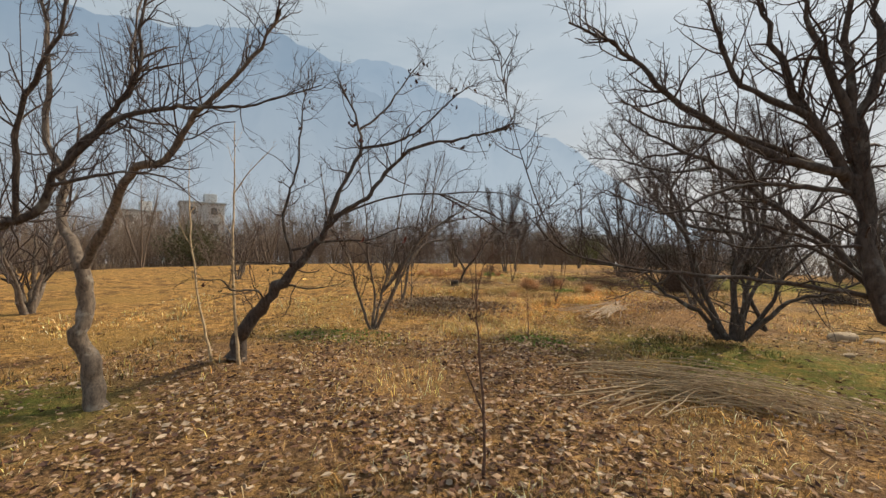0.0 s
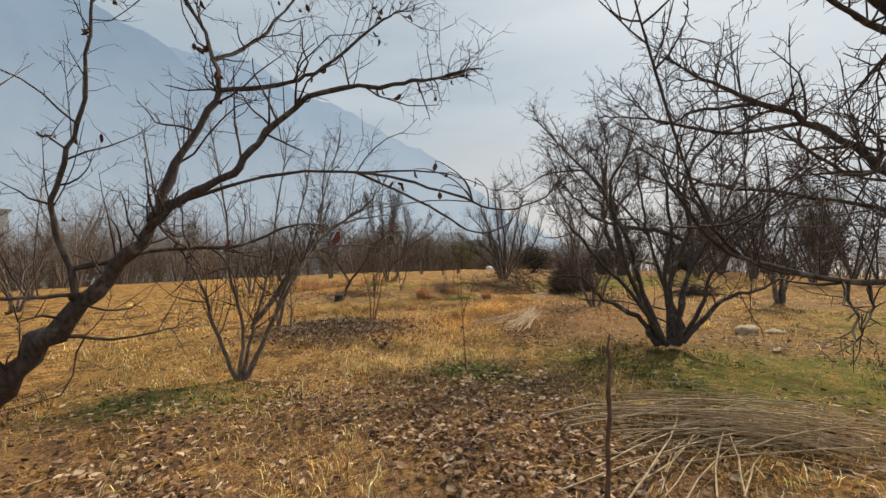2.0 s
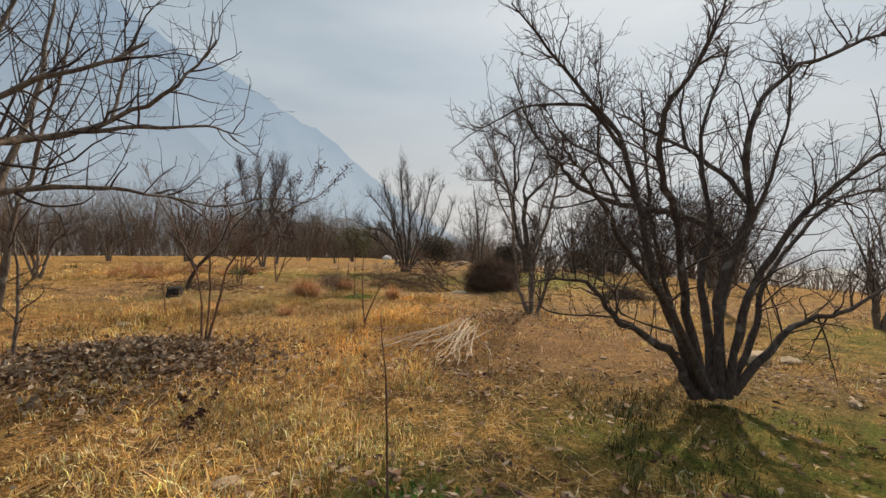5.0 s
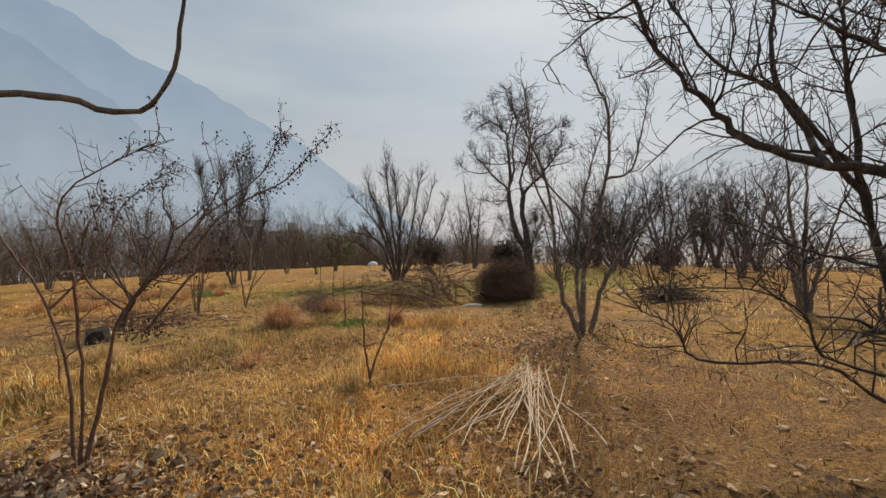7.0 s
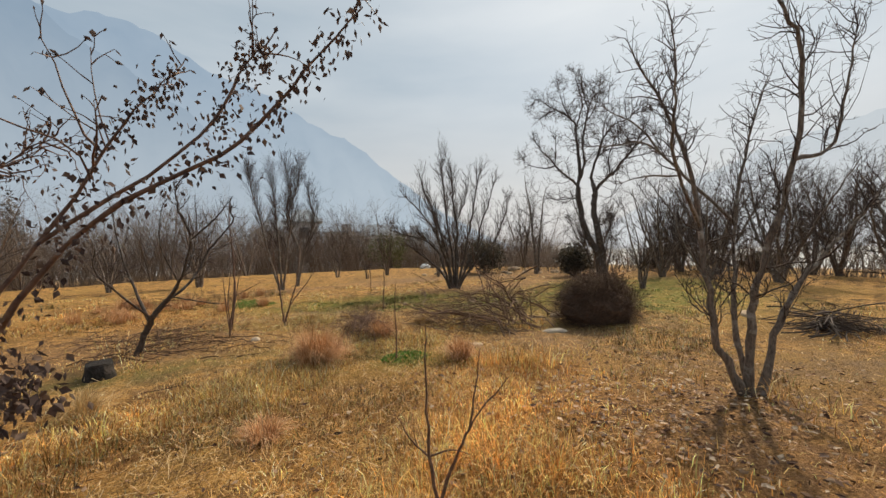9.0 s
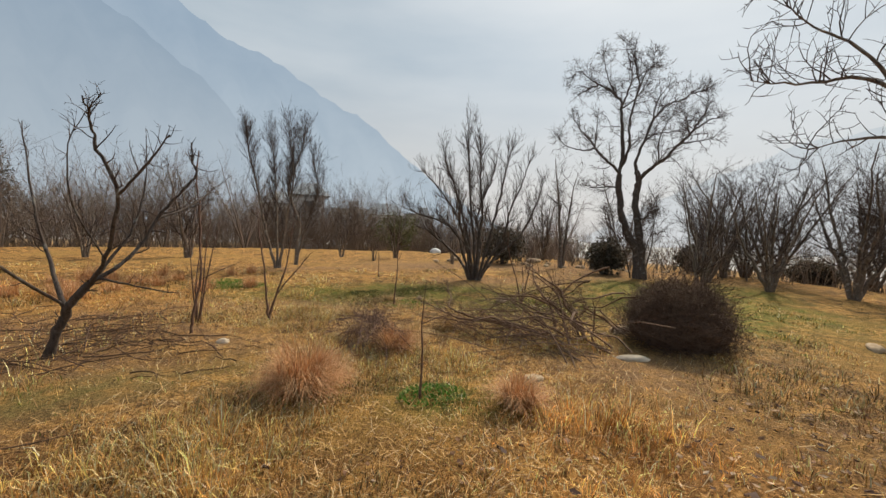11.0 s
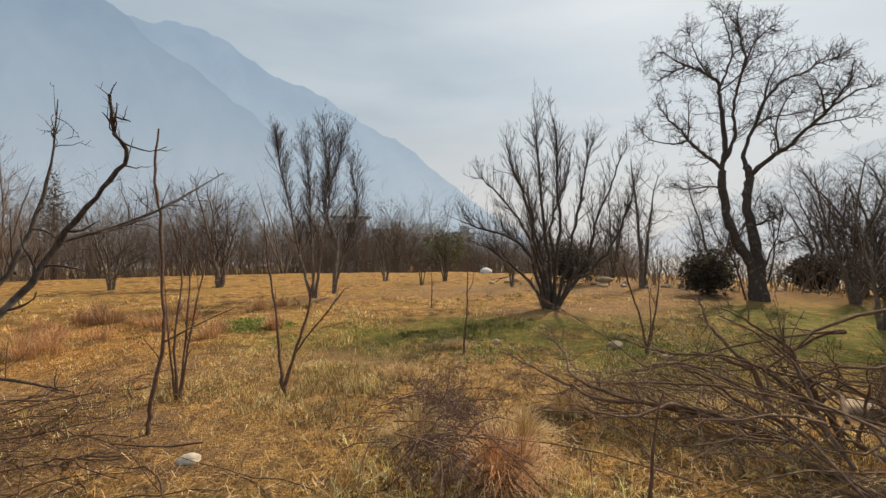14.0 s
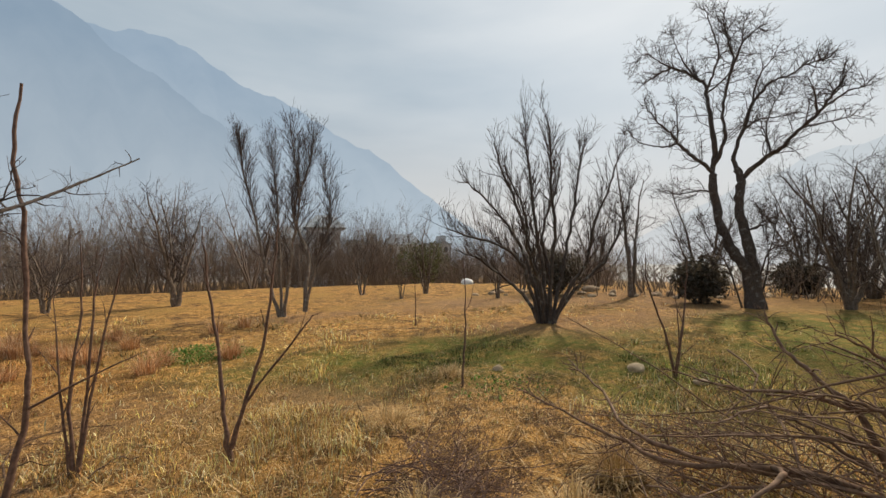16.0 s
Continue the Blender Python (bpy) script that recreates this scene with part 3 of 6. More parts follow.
a_edge_tree, a_edge_curves, a_edge_tips = build_tree('fruit_tree', (-3.5, 0.75), A_EDGE, 'bare fruit tree with long crooked overhanging boughs', 'tree', 12, fruit_spec(0.7, 1.0, shoots=3.0), M_BARK_DARK, M_TWIG)
A_LEAN = [
    (0.104, [(-0.11, 0, 0.03), (-0.05, 0, 0.34), (0.3, -0, 0.79), (0.64, -0, 1.15), (0.95, -0.01, 1.51), (1.19, -0.01, 1.76)]),
    (0.034, [(1.1, 0.21, 1.78), (1.19, 0.25, 2.2), (1.39, 0.3, 2.63), (1.29, 0.34, 3.02), (1, 0.4, 3.61)]),
    (0.017, [(1.23, 0.75, 2.78), (1.51, 0.84, 3.19), (1.82, 0.96, 3.79), (1.99, 1.02, 4.06)]),
    (0.019, [(1.4, 0.25, 2.62), (1.86, 0.25, 2.7), (2.15, 0.27, 2.88), (2.59, 0.3, 3.28), (2.74, 0.3, 3.36)]),
    (0.031, [(1.15, 0.08, 1.77), (1.54, 0.09, 1.98), (1.71, 0.1, 2.22), (2.08, 0.12, 2.58), (2.64, 0.12, 2.69), (2.92, 0.12, 2.74), (3.32, 0.12, 2.84)]),
    (0.013, [(1.2, 0.12, 1.77), (1.75, 0.35, 2.02), (2.33, 0.45, 2.08), (2.69, -0.17, 1.91), (3.01, -0.42, 1.77), (3.2, -0.55, 1.68), (3.45, -0.6, 1.74), (3.8, -0.55, 2.05)]),
    (0.011, [(2.33, 0.45, 2.08), (2.85, 0.12, 1.79), (3.16, 0.01, 1.59), (3.4, -0.05, 1.62), (3.55, -0.05, 1.8)]),
    (0.009, [(2.33, 0.45, 2.08), (2.9, 0.5, 2.12), (3.25, 0.5, 2.06), (3.5, 0.45, 1.95)]),
    (0.022, [(0.66, -0.06, 1.13), (0.61, -0.08, 1.46), (0.55, -0.09, 1.72), (0.64, -0.11, 2.07), (0.77, -0.13, 2.42), (0.82, -0.16, 2.97), (0.88, -0.17, 3.22)]),
    (0.015, [(0.83, -0.34, 1.16), (0.46, -0.36, 1.22), (0.14, -0.38, 1.27)]),
    (0.015, [(0.31, -0.24, 0.67), (0.3, -0.31, 0.85), (0.05, -0.33, 0.89), (-0.02, -0.39, 1.04), (-0.26, -0.39, 1.03)]),
    (0.019, [(0.56, 0.56, 1.41), (0.96, 0.6, 1.52), (1.39, 0.6, 1.53), (1.8, 0.65, 1.7), (2.07, 0.65, 1.7)]),
    (0.015, [(0.49, 0.22, 1.08), (0.77, 0.19, 0.94), (1.14, 0.19, 0.97)]),
]
a_lean_tree, a_lean_curves, a_lean_tips = build_tree('fruit_tree', (-2.45, 3.15), A_LEAN, 'leaning bare fruit tree with a few shrivelled leaves', 'tree', 13, fruit_spec(0.66, 1.3), M_BARK_DARK, M_TWIG)
A_STEMS = [
    (0.025, [(0.02, -0, 0.01), (-0.17, -0.12, 0.64), (-0.28, -0.25, 1.25), (-0.6, -0.4, 1.97), (-0.66, -0.6, 2.85)]),
    (0.025, [(0.06, -0, 0.01), (0.1, -0, 0.62), (-0.03, 0, 1.24), (-0.08, 0, 2.02), (-0.26, 0, 3.19)]),
    (0.025, [(0.09, 0, 0.01), (0.18, 0.12, 0.61), (0.33, 0.25, 1.24), (0.41, 0.4, 2.07), (0.55, 0.62, 3.31)]),
    (0.028, [(0.13, -0, 0.01), (0.42, -0.07, 0.64), (0.73, -0.14, 1.33), (1.19, -0.19, 1.79), (1.71, -0.23, 2.13)]),
    (0.022, [(0.13, 0, 0.01), (0.53, 0.14, 0.93), (0.82, 0.23, 1.57), (1.04, 0.33, 2.32), (1.26, 0.45, 3.19)]),
    (0.028, [(-0.19, 1.62, 0.48), (0.4, 1.36, 1.15), (0.69, 1.23, 1.45), (1.06, 1.06, 1.59), (1.43, 0.9, 1.6), (1.99, 0.65, 1.54)]),
    (0.031, [(-0.34, 1.69, 0.64), (0.47, 1.33, 1.56), (0.76, 1.2, 1.78), (1.13, 1.03, 1.95), (1.6, 0.82, 2.25), (1.86, 0.71, 2.58)]),
    (0.019, [(0.17, 1.46, 1.59), (0.61, 1.27, 2.14), (0.86, 1.16, 2.71), (1.03, 1.08, 3.19)]),
    (0.015, [(1.13, 1.03, 1.95), (1.5, 0.87, 2.01), (1.83, 0.72, 2.04), (2.04, 0.63, 1.99)]),
    (0.012, [(1.28, 0.97, 2.02), (1.34, 0.94, 2.36), (1.45, 0.89, 2.81)]),
    (0.005, [(2.01, 0.63, 1.65), (2.14, 0.57, 1.67), (2.22, 0.53, 1.66), (2.33, 0.47, 1.64), (2.38, 0.45, 1.61), (2.43, 0.42, 1.61), (2.45, 0.41, 1.68), (2.45, 0.41, 1.77), (2.41, 0.43, 1.87)]),
    (0.006, [(2.09, 0.59, 1.65), (2.13, 0.57, 1.72), (2.18, 0.55, 1.82), (2.22, 0.53, 1.91)]),
]
a_stems_tree, a_stems_curves, a_stems_tips = build_tree('fruit_tree', (-1.68, 5.49), A_STEMS, 'bare many-stemmed tree sprouting from one stool', 'tree', 14, fruit_spec(0.65, 0.9, shoots=2.6), M_BARK, M_TWIG)
A_BIG = [
    (0.043, [(-0.19, 0.08, 0.08), (-0.43, 0.15, 0.46), (-0.91, 0.32, 0.77), (-1.13, 0.39, 1.03), (-1.47, 0.54, 1.07)]),
    (0.043, [(-0.13, 0.07, 0.08), (-0.43, 0.31, 1.09), (-0.53, 0.42, 1.64), (-0.69, 0.56, 2.38), (-1.09, 0.8, 2.95), (-1.56, 1.08, 3.65)]),
    (0.022, [(-0.48, 0.7, 2.32), (-0.77, 0.91, 2.75), (-1.33, 1.16, 2.72), (-1.78, 1.31, 2.45)]),
    (0.040, [(-0.1, 0.03, 0.09), (-0.47, 0.02, 0.91), (-0.65, -0.04, 1.52), (-0.9, -0.05, 1.98), (-0.96, -0.14, 2.43), (-0.85, -0.25, 2.64), (-0.79, -0.43, 3.15)]),
    (0.043, [(-0.01, 0.03, 0.08), (0.09, 0.24, 0.98), (0.29, 0.32, 1.69), (0.37, 0.49, 2.57), (0.8, 0.5, 3.53)]),
    (0.043, [(0.04, -0.01, 0.08), (0.02, 0.04, 1), (0.28, -0.03, 1.67), (0.26, 0.01, 2.39), (0.59, -0.11, 2.96), (1.2, -0.36, 3.27), (1.67, -0.56, 3.51)]),
    (0.036, [(0.06, -0.03, 0.09), (0.09, -0.14, 0.92), (0.29, -0.29, 1.45), (0.55, -0.46, 1.87), (0.91, -0.66, 2.18), (1.32, -0.86, 2.4)]),
    (0.036, [(0.11, -0.05, 0.12), (0.58, -0.26, 0.71), (1.02, -0.46, 0.89), (1.54, -0.69, 1.28)]),
    (0.036, [(0.06, -0, 0.08), (0.5, 0, 0.66), (0.72, 0.05, 1.11), (1.52, -0.09, 1.86), (2.14, -0.31, 2.08)]),
    (0.036, [(-0.08, 0.01, 0.09), (-0.69, 0.02, 0.91), (-1.07, 0.05, 1.3), (-1.46, 0.05, 1.76), (-1.7, 0.06, 2)]),
    (0.032, [(0.02, 0.03, 0.07), (0.51, 0.26, 1.1), (1.2, 0.31, 2.07), (1.71, 0.39, 3.01), (1.89, 0.59, 3.95)]),
    (0.043, [(1.03, 0.8, 0.71), (1, 0.82, 1.2), (0.59, 1.02, 1.53), (0.09, 1.28, 1.71), (-0.3, 1.48, 1.97), (-0.51, 1.58, 2.27), (-0.76, 1.7, 2.62), (-0.99, 1.82, 3.28)]),
    (0.032, [(1.11, 0.76, 1.68), (1, 0.82, 2.1), (0.73, 0.95, 2.45), (0.3, 1.17, 2.76), (-0.13, 1.39, 3.08)]),
    (0.016, [(0.91, 0.86, 0.09), (0.5, 1.07, 0.31), (0.16, 1.24, 0.54), (-0.56, 1.6, 0.59), (-0.73, 1.69, 0.84), (-0.98, 1.81, 0.96)]),
    (0.036, [(1.09, 0.77, 0.55), (0.77, 0.93, 1.04), (0.53, 1.06, 1.7), (0.39, 1.12, 2.46), (0.29, 1.17, 3.2)]),
    (0.022, [(0.59, 1.02, 1.53), (0.4, 1.12, 1.95), (-0.01, 1.33, 2), (-0.37, 1.51, 2.1)]),
    (0.013, [(0.87, 0.88, 0.48), (0.23, 1.2, 0.65), (0.11, 1.27, 0.89), (-0.21, 1.43, 1.06), (-0.9, 1.78, 1.08)]),
    (0.022, [(0.3, 1.17, 1.62), (-0.1, 1.37, 2.34), (-0.46, 1.55, 2.61), (-0.84, 1.75, 3.27)]),
    (0.014, [(0.68, 0.98, 1.28), (0.39, 1.13, 1.29), (-0.01, 1.33, 1.38), (-0.4, 1.52, 1.56)]),
    (0.022, [(0.73, 0.95, 2.45), (0.69, 0.97, 2.97), (0.82, 0.91, 3.58)]),
    (0.022, [(0.09, 1.28, 1.71), (-0.13, 1.39, 2.39), (-0.1, 1.37, 2.99), (-0.18, 1.41, 3.52)]),
]
a_big_tree, a_big_curves, a_big_tips = build_tree('fruit_tree', (4.15, 5.45), A_BIG, 'wide dark many-stemmed bare tree in green turf', 'tree', 15, fruit_spec(0.75, 1.1, 0.35, 0.0026, 2, 2.0), M_BARK_DARK, M_TWIG)
A_NEAR = [
    (0.038, [(0, 0, -0.05), (-0.12, 0.3, 0.6), (-0.3, 0.62, 1.1)]),
    (0.027, [(-0.6, 0.88, 1.28), (-0.76, 0.96, 1.63), (-0.96, 1.07, 1.91), (-1.13, 1.16, 2.14), (-1.33, 1.28, 2.31), (-1.46, 1.35, 2.43), (-1.64, 1.45, 2.61)]),
    (0.016, [(-0.38, 0.91, 1.52), (-0.53, 1.01, 1.61), (-0.78, 1.17, 1.71), (-1.05, 1.35, 1.79), (-1.31, 1.52, 1.86), (-1.52, 1.66, 2.03), (-1.63, 1.73, 2.15)]),
    (0.013, [(-0.09, 0.9, 2.33), (-0.32, 1.04, 2.27), (-0.68, 1.25, 2.16), (-0.79, 1.31, 1.99), (-0.93, 1.37, 1.82)]),
    (0.013, [(-1.01, 1.22, 2.2), (-1.3, 1.4, 2.17), (-1.55, 1.56, 2.26), (-1.7, 1.65, 2.31), (-1.91, 1.78, 2.35)]),
    (0.011, [(-1.13, 1.29, 2.32), (-1.41, 1.46, 2.31), (-1.57, 1.57, 2.25), (-1.78, 1.7, 2.51)]),
    (0.065, [(0.02, 0.77, 0.8), (-0.27, 0.72, 1.17), (-0.39, 0.7, 1.86), (-0.5, 0.68, 2.34), (-0.52, 0.68, 3.25)]),
    (0.038, [(-0.39, 0.7, 1.86), (-0.72, 0.65, 2.33), (-0.94, 0.61, 2.7), (-1.13, 0.58, 3.24)]),
    (0.036, [(-0.14, 0.74, 1.86), (-0.57, 0.67, 1.97), (-1.01, 0.6, 2.11), (-1.59, 0.51, 2.43), (-1.88, 0.46, 2.72), (-2.28, 0.39, 2.94)]),
    (0.018, [(0.02, 0.77, 1.35), (-0.49, 0.69, 1.35), (-1.21, 0.57, 1.36), (-1.79, 0.47, 1.37), (-2.3, 0.39, 1.47), (-2.56, 0.35, 1.69)]),
    (0.024, [(-0.86, 0.62, 2.26), (-1.23, 0.56, 2.51), (-1.34, 0.55, 2.84), (-1.42, 0.53, 3.2)]),
    (0.018, [(-0.57, 0.67, 1.97), (-1.23, 0.56, 2.22), (-1.66, 0.49, 2.29), (-1.95, 0.45, 2.43)]),
    (0.007, [(-1.79, 0.47, 1.37), (-2.23, 0.4, 1.44), (-2.45, 0.36, 1.69), (-2.65, 0.33, 2.28), (-2.75, 0.32, 2.79)]),
    (0.046, [(-0.06, 0.76, 1.54), (-0.28, 0.72, 2.16), (-0.26, 0.72, 2.78), (-0.37, 0.7, 3.36)]),
    (0.032, [(-0.28, 0.72, 2.16), (-0.69, 0.65, 2.85), (-0.88, 0.62, 3.28)]),
    (0.018, [(-0.5, 0.68, 1.79), (-0.86, 0.62, 1.86), (-1.29, 0.55, 1.85), (-1.65, 0.49, 1.7), (-2.02, 0.44, 1.84)]),
    (0.015, [(-0.38, 0.7, 1.35), (-0.75, 0.64, 1.53), (-1.11, 0.58, 1.49), (-1.58, 0.51, 1.59)]),
]
a_near_tree, a_near_curves, a_near_tips = build_tree('fruit_tree', (3.4, 1), A_NEAR, 'dark bare fruit tree with spreading knobbly boughs', 'tree', 16, fruit_spec(0.5, 1.7, shoots=1.6, stout=0.75), M_BARK_DARK, M_TWIG)
A_BOUGHS = [
    (0.034, [(-0.1, 0.04, -0.12), (0.07, -0.03, 0.75), (0.19, -0.09, 1.45), (0.47, -0.21, 2.49), (0.66, -0.3, 3.35)]),
    (0.019, [(0.14, -0.07, -0.08), (0.19, -0.04, 0.4), (0.12, 0.07, 1.1), (-0.1, 0.25, 1.93)]),
    (0.019, [(-0.09, 0.05, -0.07), (-0.1, -0.02, 0.64), (-0.22, -0.05, 1.32), (-0.14, -0.14, 1.86)]),
]
a_boughs_tree, a_boughs_curves, a_boughs_tips = build_tree('fruit_tree', (-1.8, 8.4), A_BOUGHS, 'slender bare fruit tree behind the leaf mound', 'tree', 23, fruit_spec(0.6, 0.9), M_BARK, M_TWIG)
A_UPRIGHT = [
    (0.042, [(-0.08, 0.03, 0.01), (-0.29, 0.13, 0.56), (-0.36, 0.19, 1.14), (-0.41, 0.26, 2.15), (-0.63, 0.38, 2.93), (-0.98, 0.54, 3.67)]),
    (0.042, [(-0.03, 0.01, 0.01), (-0.07, -0.06, 0.81), (-0.01, -0.13, 1.32), (0.16, -0.3, 2.24), (0.14, -0.41, 3.27), (-0.11, -0.39, 3.76), (-0.37, -0.37, 4.33)]),
    (0.042, [(0.08, -0.03, 0.01), (0.36, -0.05, 0.71), (0.65, -0.1, 1.17), (1.17, -0.24, 1.69), (1.62, -0.35, 2.17)]),
    (0.032, [(-0, 0, 0.01), (0.02, 0.17, 0.64), (0.26, 0.32, 1.54), (0.52, 0.42, 2.39), (1.12, 0.47, 3.59)]),
    (0.021, [(-0.7, -0.03, 1.72), (-1.04, -0.03, 2.4), (-1.09, -0.12, 2.99), (-1.2, -0.19, 3.54)]),
    (0.021, [(0.42, -0.15, 2.28), (0.8, -0.29, 2.5), (0.98, -0.35, 3.24), (1.1, -0.39, 3.86)]),
    (0.021, [(0.4, 1.01, 1.67), (0.12, 1.12, 2.3), (-0.18, 1.24, 2.81), (-0.51, 1.37, 2.84), (-0.88, 1.51, 2.86)]),
    (0.015, [(0.1, 1.13, 2.62), (-0.2, 1.24, 3.08), (-0.47, 1.35, 3.27), (-0.66, 1.42, 3.45)]),
    (0.014, [(0.13, 1.11, 2.14), (-0.15, 1.23, 2.37), (-0.48, 1.35, 2.36)]),
]
a_upright_tree, a_upright_curves, a_upright_tips = build_tree('fruit_tree', (5.55, 9.98), A_UPRIGHT, 'upright four-stemmed bare tree beside the bare soil', 'tree', 17, fruit_spec(0.65, 1.15, 0.45, 0.003, shoots=2.2), M_BARK, M_TWIG)
A_DRIED = [
    (0.011, [(-0.02, 0.01, 0.05), (-0.07, 0.09, 0.71), (-0.2, 0.17, 1.14), (-0.34, 0.22, 1.4), (-0.59, 0.33, 1.85), (-0.69, 0.37, 2.1)]),
    (0.011, [(0.01, -0.01, 0.06), (0.05, -0.07, 0.57), (0.05, -0.12, 1.07), (0.03, -0.15, 1.37), (-0.01, -0.16, 1.59), (0.06, -0.2, 1.76), (0.28, -0.27, 1.92), (0.58, -0.36, 2.06)]),
    (0.013, [(0.03, -0.01, 0.06), (0.14, -0.03, 0.56), (0.22, -0.05, 0.94), (0.42, -0.1, 1.23), (0.62, -0.15, 1.38), (0.85, -0.2, 1.65), (1.17, -0.27, 1.83), (1.35, -0.32, 2.02), (1.51, -0.35, 2.22)]),
    (0.007, [(0.52, 0.02, 1.35), (0.73, 0, 1.69), (0.87, -0.01, 1.96), (0.99, -0.02, 2.11)]),
    (0.007, [(0.71, 0.07, 1.57), (1.07, 0.03, 1.91), (1.19, 0.04, 2.18), (1.24, 0.04, 2.26)]),
    (0.008, [(0.26, -0.16, 0.97), (0.09, -0.14, 1.21), (0.1, -0.17, 1.48), (0.23, -0.23, 1.73)]),
    (0.005, [(0.27, -0.23, 0.84), (0.48, -0.3, 0.96)]),
    (0.008, [(0.33, -0.32, 1), (0.66, -0.49, 1.32), (0.85, -0.54, 1.36), (0.9, -0.55, 1.33)]),
    (0.008, [(-0.19, 0.37, 0.99), (0.04, 0.41, 1.34), (0.18, 0.48, 1.76), (0.48, 0.47, 2.02)]),
]
a_dried_tree, a_dried_curves, a_dried_tips = build_tree('shrub', (-0.1, 8.6), A_DRIED, 'slender shrub with arching branches and dried leaves', 'shrub', 18, fruit_spec(0.36, 1.3, 0.15), M_TWIG_RED, M_TWIG_RED)
A_DARK = [
    (0.050, [(0, 0, -0.05), (0.15, -0.05, 0.4), (0.3, -0.15, 0.65), (0.5, -0.25, 0.86)], 0.7),
    (0.023, [(0.5, -0.25, 0.86), (0.75, -0.55, 1.2), (0.99, -0.95, 1.79), (0.9, -1.1, 2.15), (0.89, -1.2, 2.38), (0.93, -1.41, 2.53)], 0.25),
    (0.014, [(0.99, -0.95, 1.79), (1.28, -1.35, 1.96), (1.45, -1.55, 2.08), (1.6, -1.7, 2.25)], 0.35),
    (0.022, [(0.5, -0.25, 0.86), (0.72, -0.12, 1.05), (0.88, 0.02, 1.3), (1.0, 0.1, 1.6), (1.25, 0.04, 1.9), (1.41, -0.01, 2.13), (1.38, -0.1, 2.25), (1.40, -0.17, 2.44)], 0.3),
    (0.014, [(1.0, 0.1, 1.6), (1.15, 0.5, 1.72), (1.35, 1.0, 1.98), (1.54, 1.47, 2.29)], 0.3),
    (0.010, [(1.0, 0.1, 1.6), (1.25, 0.3, 1.72), (1.5, 0.38, 1.86)], 0.3),
    (0.012, [(0.6, -0.2, 0.88), (1.0, -0.2, 0.8), (1.25, -0.3, 0.77)], 0.3),
    (0.009, [(0.75, -0.55, 1.2), (0.6, -0.8, 1.7), (0.7, -1.1, 2.2), (1.0, -1.3, 2.6)], 0.3),
    (0.026, [(0.1, 0, 0.6), (-0.2, 0.35, 1.23), (-0.37, 0.5, 1.8), (-0.58, 0.77, 2.67)]),
    (0.018, [(0.3, -0.2, 0.75), (0.7, 0.1, 1.4), (0.8, 0.3, 2), (0.75, 0.5, 2.6)]),
    (0.018, [(0.2, -0.15, 0.65), (0, -0.7, 1.1), (-0.1, -1, 1.4), (0, -1.2, 1.7)]),
]
a_dark_tree, a_dark_curves, a_dark_tips = build_tree('fruit_tree', (-1.2, 14.65), A_DARK, 'low dark fruit tree with spreading crooked limbs', 'tree', 19, fruit_spec(0.32, 1.0, 0.3), M_BARK_DARK, M_TWIG)
A_ROUND = [
    (0.052, [(-0.13, 0.07, -0.01), (-0.39, 0.03, 0.83), (-0.72, 0.02, 1.56), (-1.28, 0.14, 1.91), (-1.85, 0.27, 2.05), (-2.35, 0.35, 2.26)], 0.2),
    (0.052, [(-0.09, 0.05, -0.00), (-0.18, 0.30, 0.96), (-0.37, 0.61, 1.87), (-0.71, 0.99, 2.66), (-1.14, 1.43, 3.33), (-1.44, 1.79, 3.70)], 0.2),
    (0.052, [(-0.06, 0.03, -0.00), (-0.21, 0.02, 1.13), (-0.47, 0.07, 2.14), (-0.76, 0.13, 3.01), (-1.05, 0.20, 3.74), (-1.21, 0.19, 4.31)], 0.2),
    (0.052, [(-0.00, 0.00, 0.00), (-0.00, 0.11, 1.27), (-0.12, 0.29, 2.46), (-0.15, 0.42, 3.53), (-0.17, 0.55, 4.47), (-0.20, 0.68, 5.19)], 0.2),
    (0.052, [(0.04, -0.02, 0.00), (0.02, -0.24, 1.28), (-0.03, -0.44, 2.27), (-0.19, -0.58, 3.22), (-0.30, -0.75, 3.99), (-0.45, -0.89, 4.61)], 0.2),
    (0.052, [(0.09, -0.05, 0.00), (0.38, -0.02, 0.98), (0.64, 0.02, 2.01), (0.90, 0.06, 3.07), (1.11, 0.13, 3.99), (1.32, 0.20, 4.56)], 0.2),
    (0.052, [(0.12, -0.07, 0.01), (0.37, -0.31, 0.78), (0.67, -0.59, 1.43), (0.78, -0.76, 2.26), (1.00, -0.99, 3.07), (1.15, -1.19, 3.85)], 0.2),
    (0.052, [(0.14, -0.07, 0.01), (0.55, -0.16, 0.69), (0.97, -0.25, 1.06), (1.46, -0.37, 1.58), (1.86, -0.45, 2.46), (2.09, -0.44, 3.20)], 0.2),
    (0.052, [(-0.13, 0.07, -0.01), (-0.40, 0.33, 0.66), (-0.83, 0.67, 1.10), (-1.27, 1.02, 1.55), (-1.80, 1.42, 1.78)], 0.2),
    (0.052, [(0.04, -0.02, 0.00), (0.31, 0.29, 1.11), (0.36, 0.72, 2.19), (0.88, 0.89, 3.34), (1.21, 1.17, 4.39)], 0.2),
    (0.052, [(-0.04, 0.02, -0.00), (-0.32, -0.28, 1.00), (-0.74, -0.51, 1.70), (-0.98, -0.84, 2.48), (-1.43, -1.05, 3.21)], 0.2),
]
a_round_tree, a_round_curves, a_round_tips = build_tree('fruit_tree', (6.66, 21.25), A_ROUND, 'round-crowned bare tree fanning from a short base', 'tree', 20, shoot_spec(0.72, 1.55), M_BARK_DARK, M_TWIG)
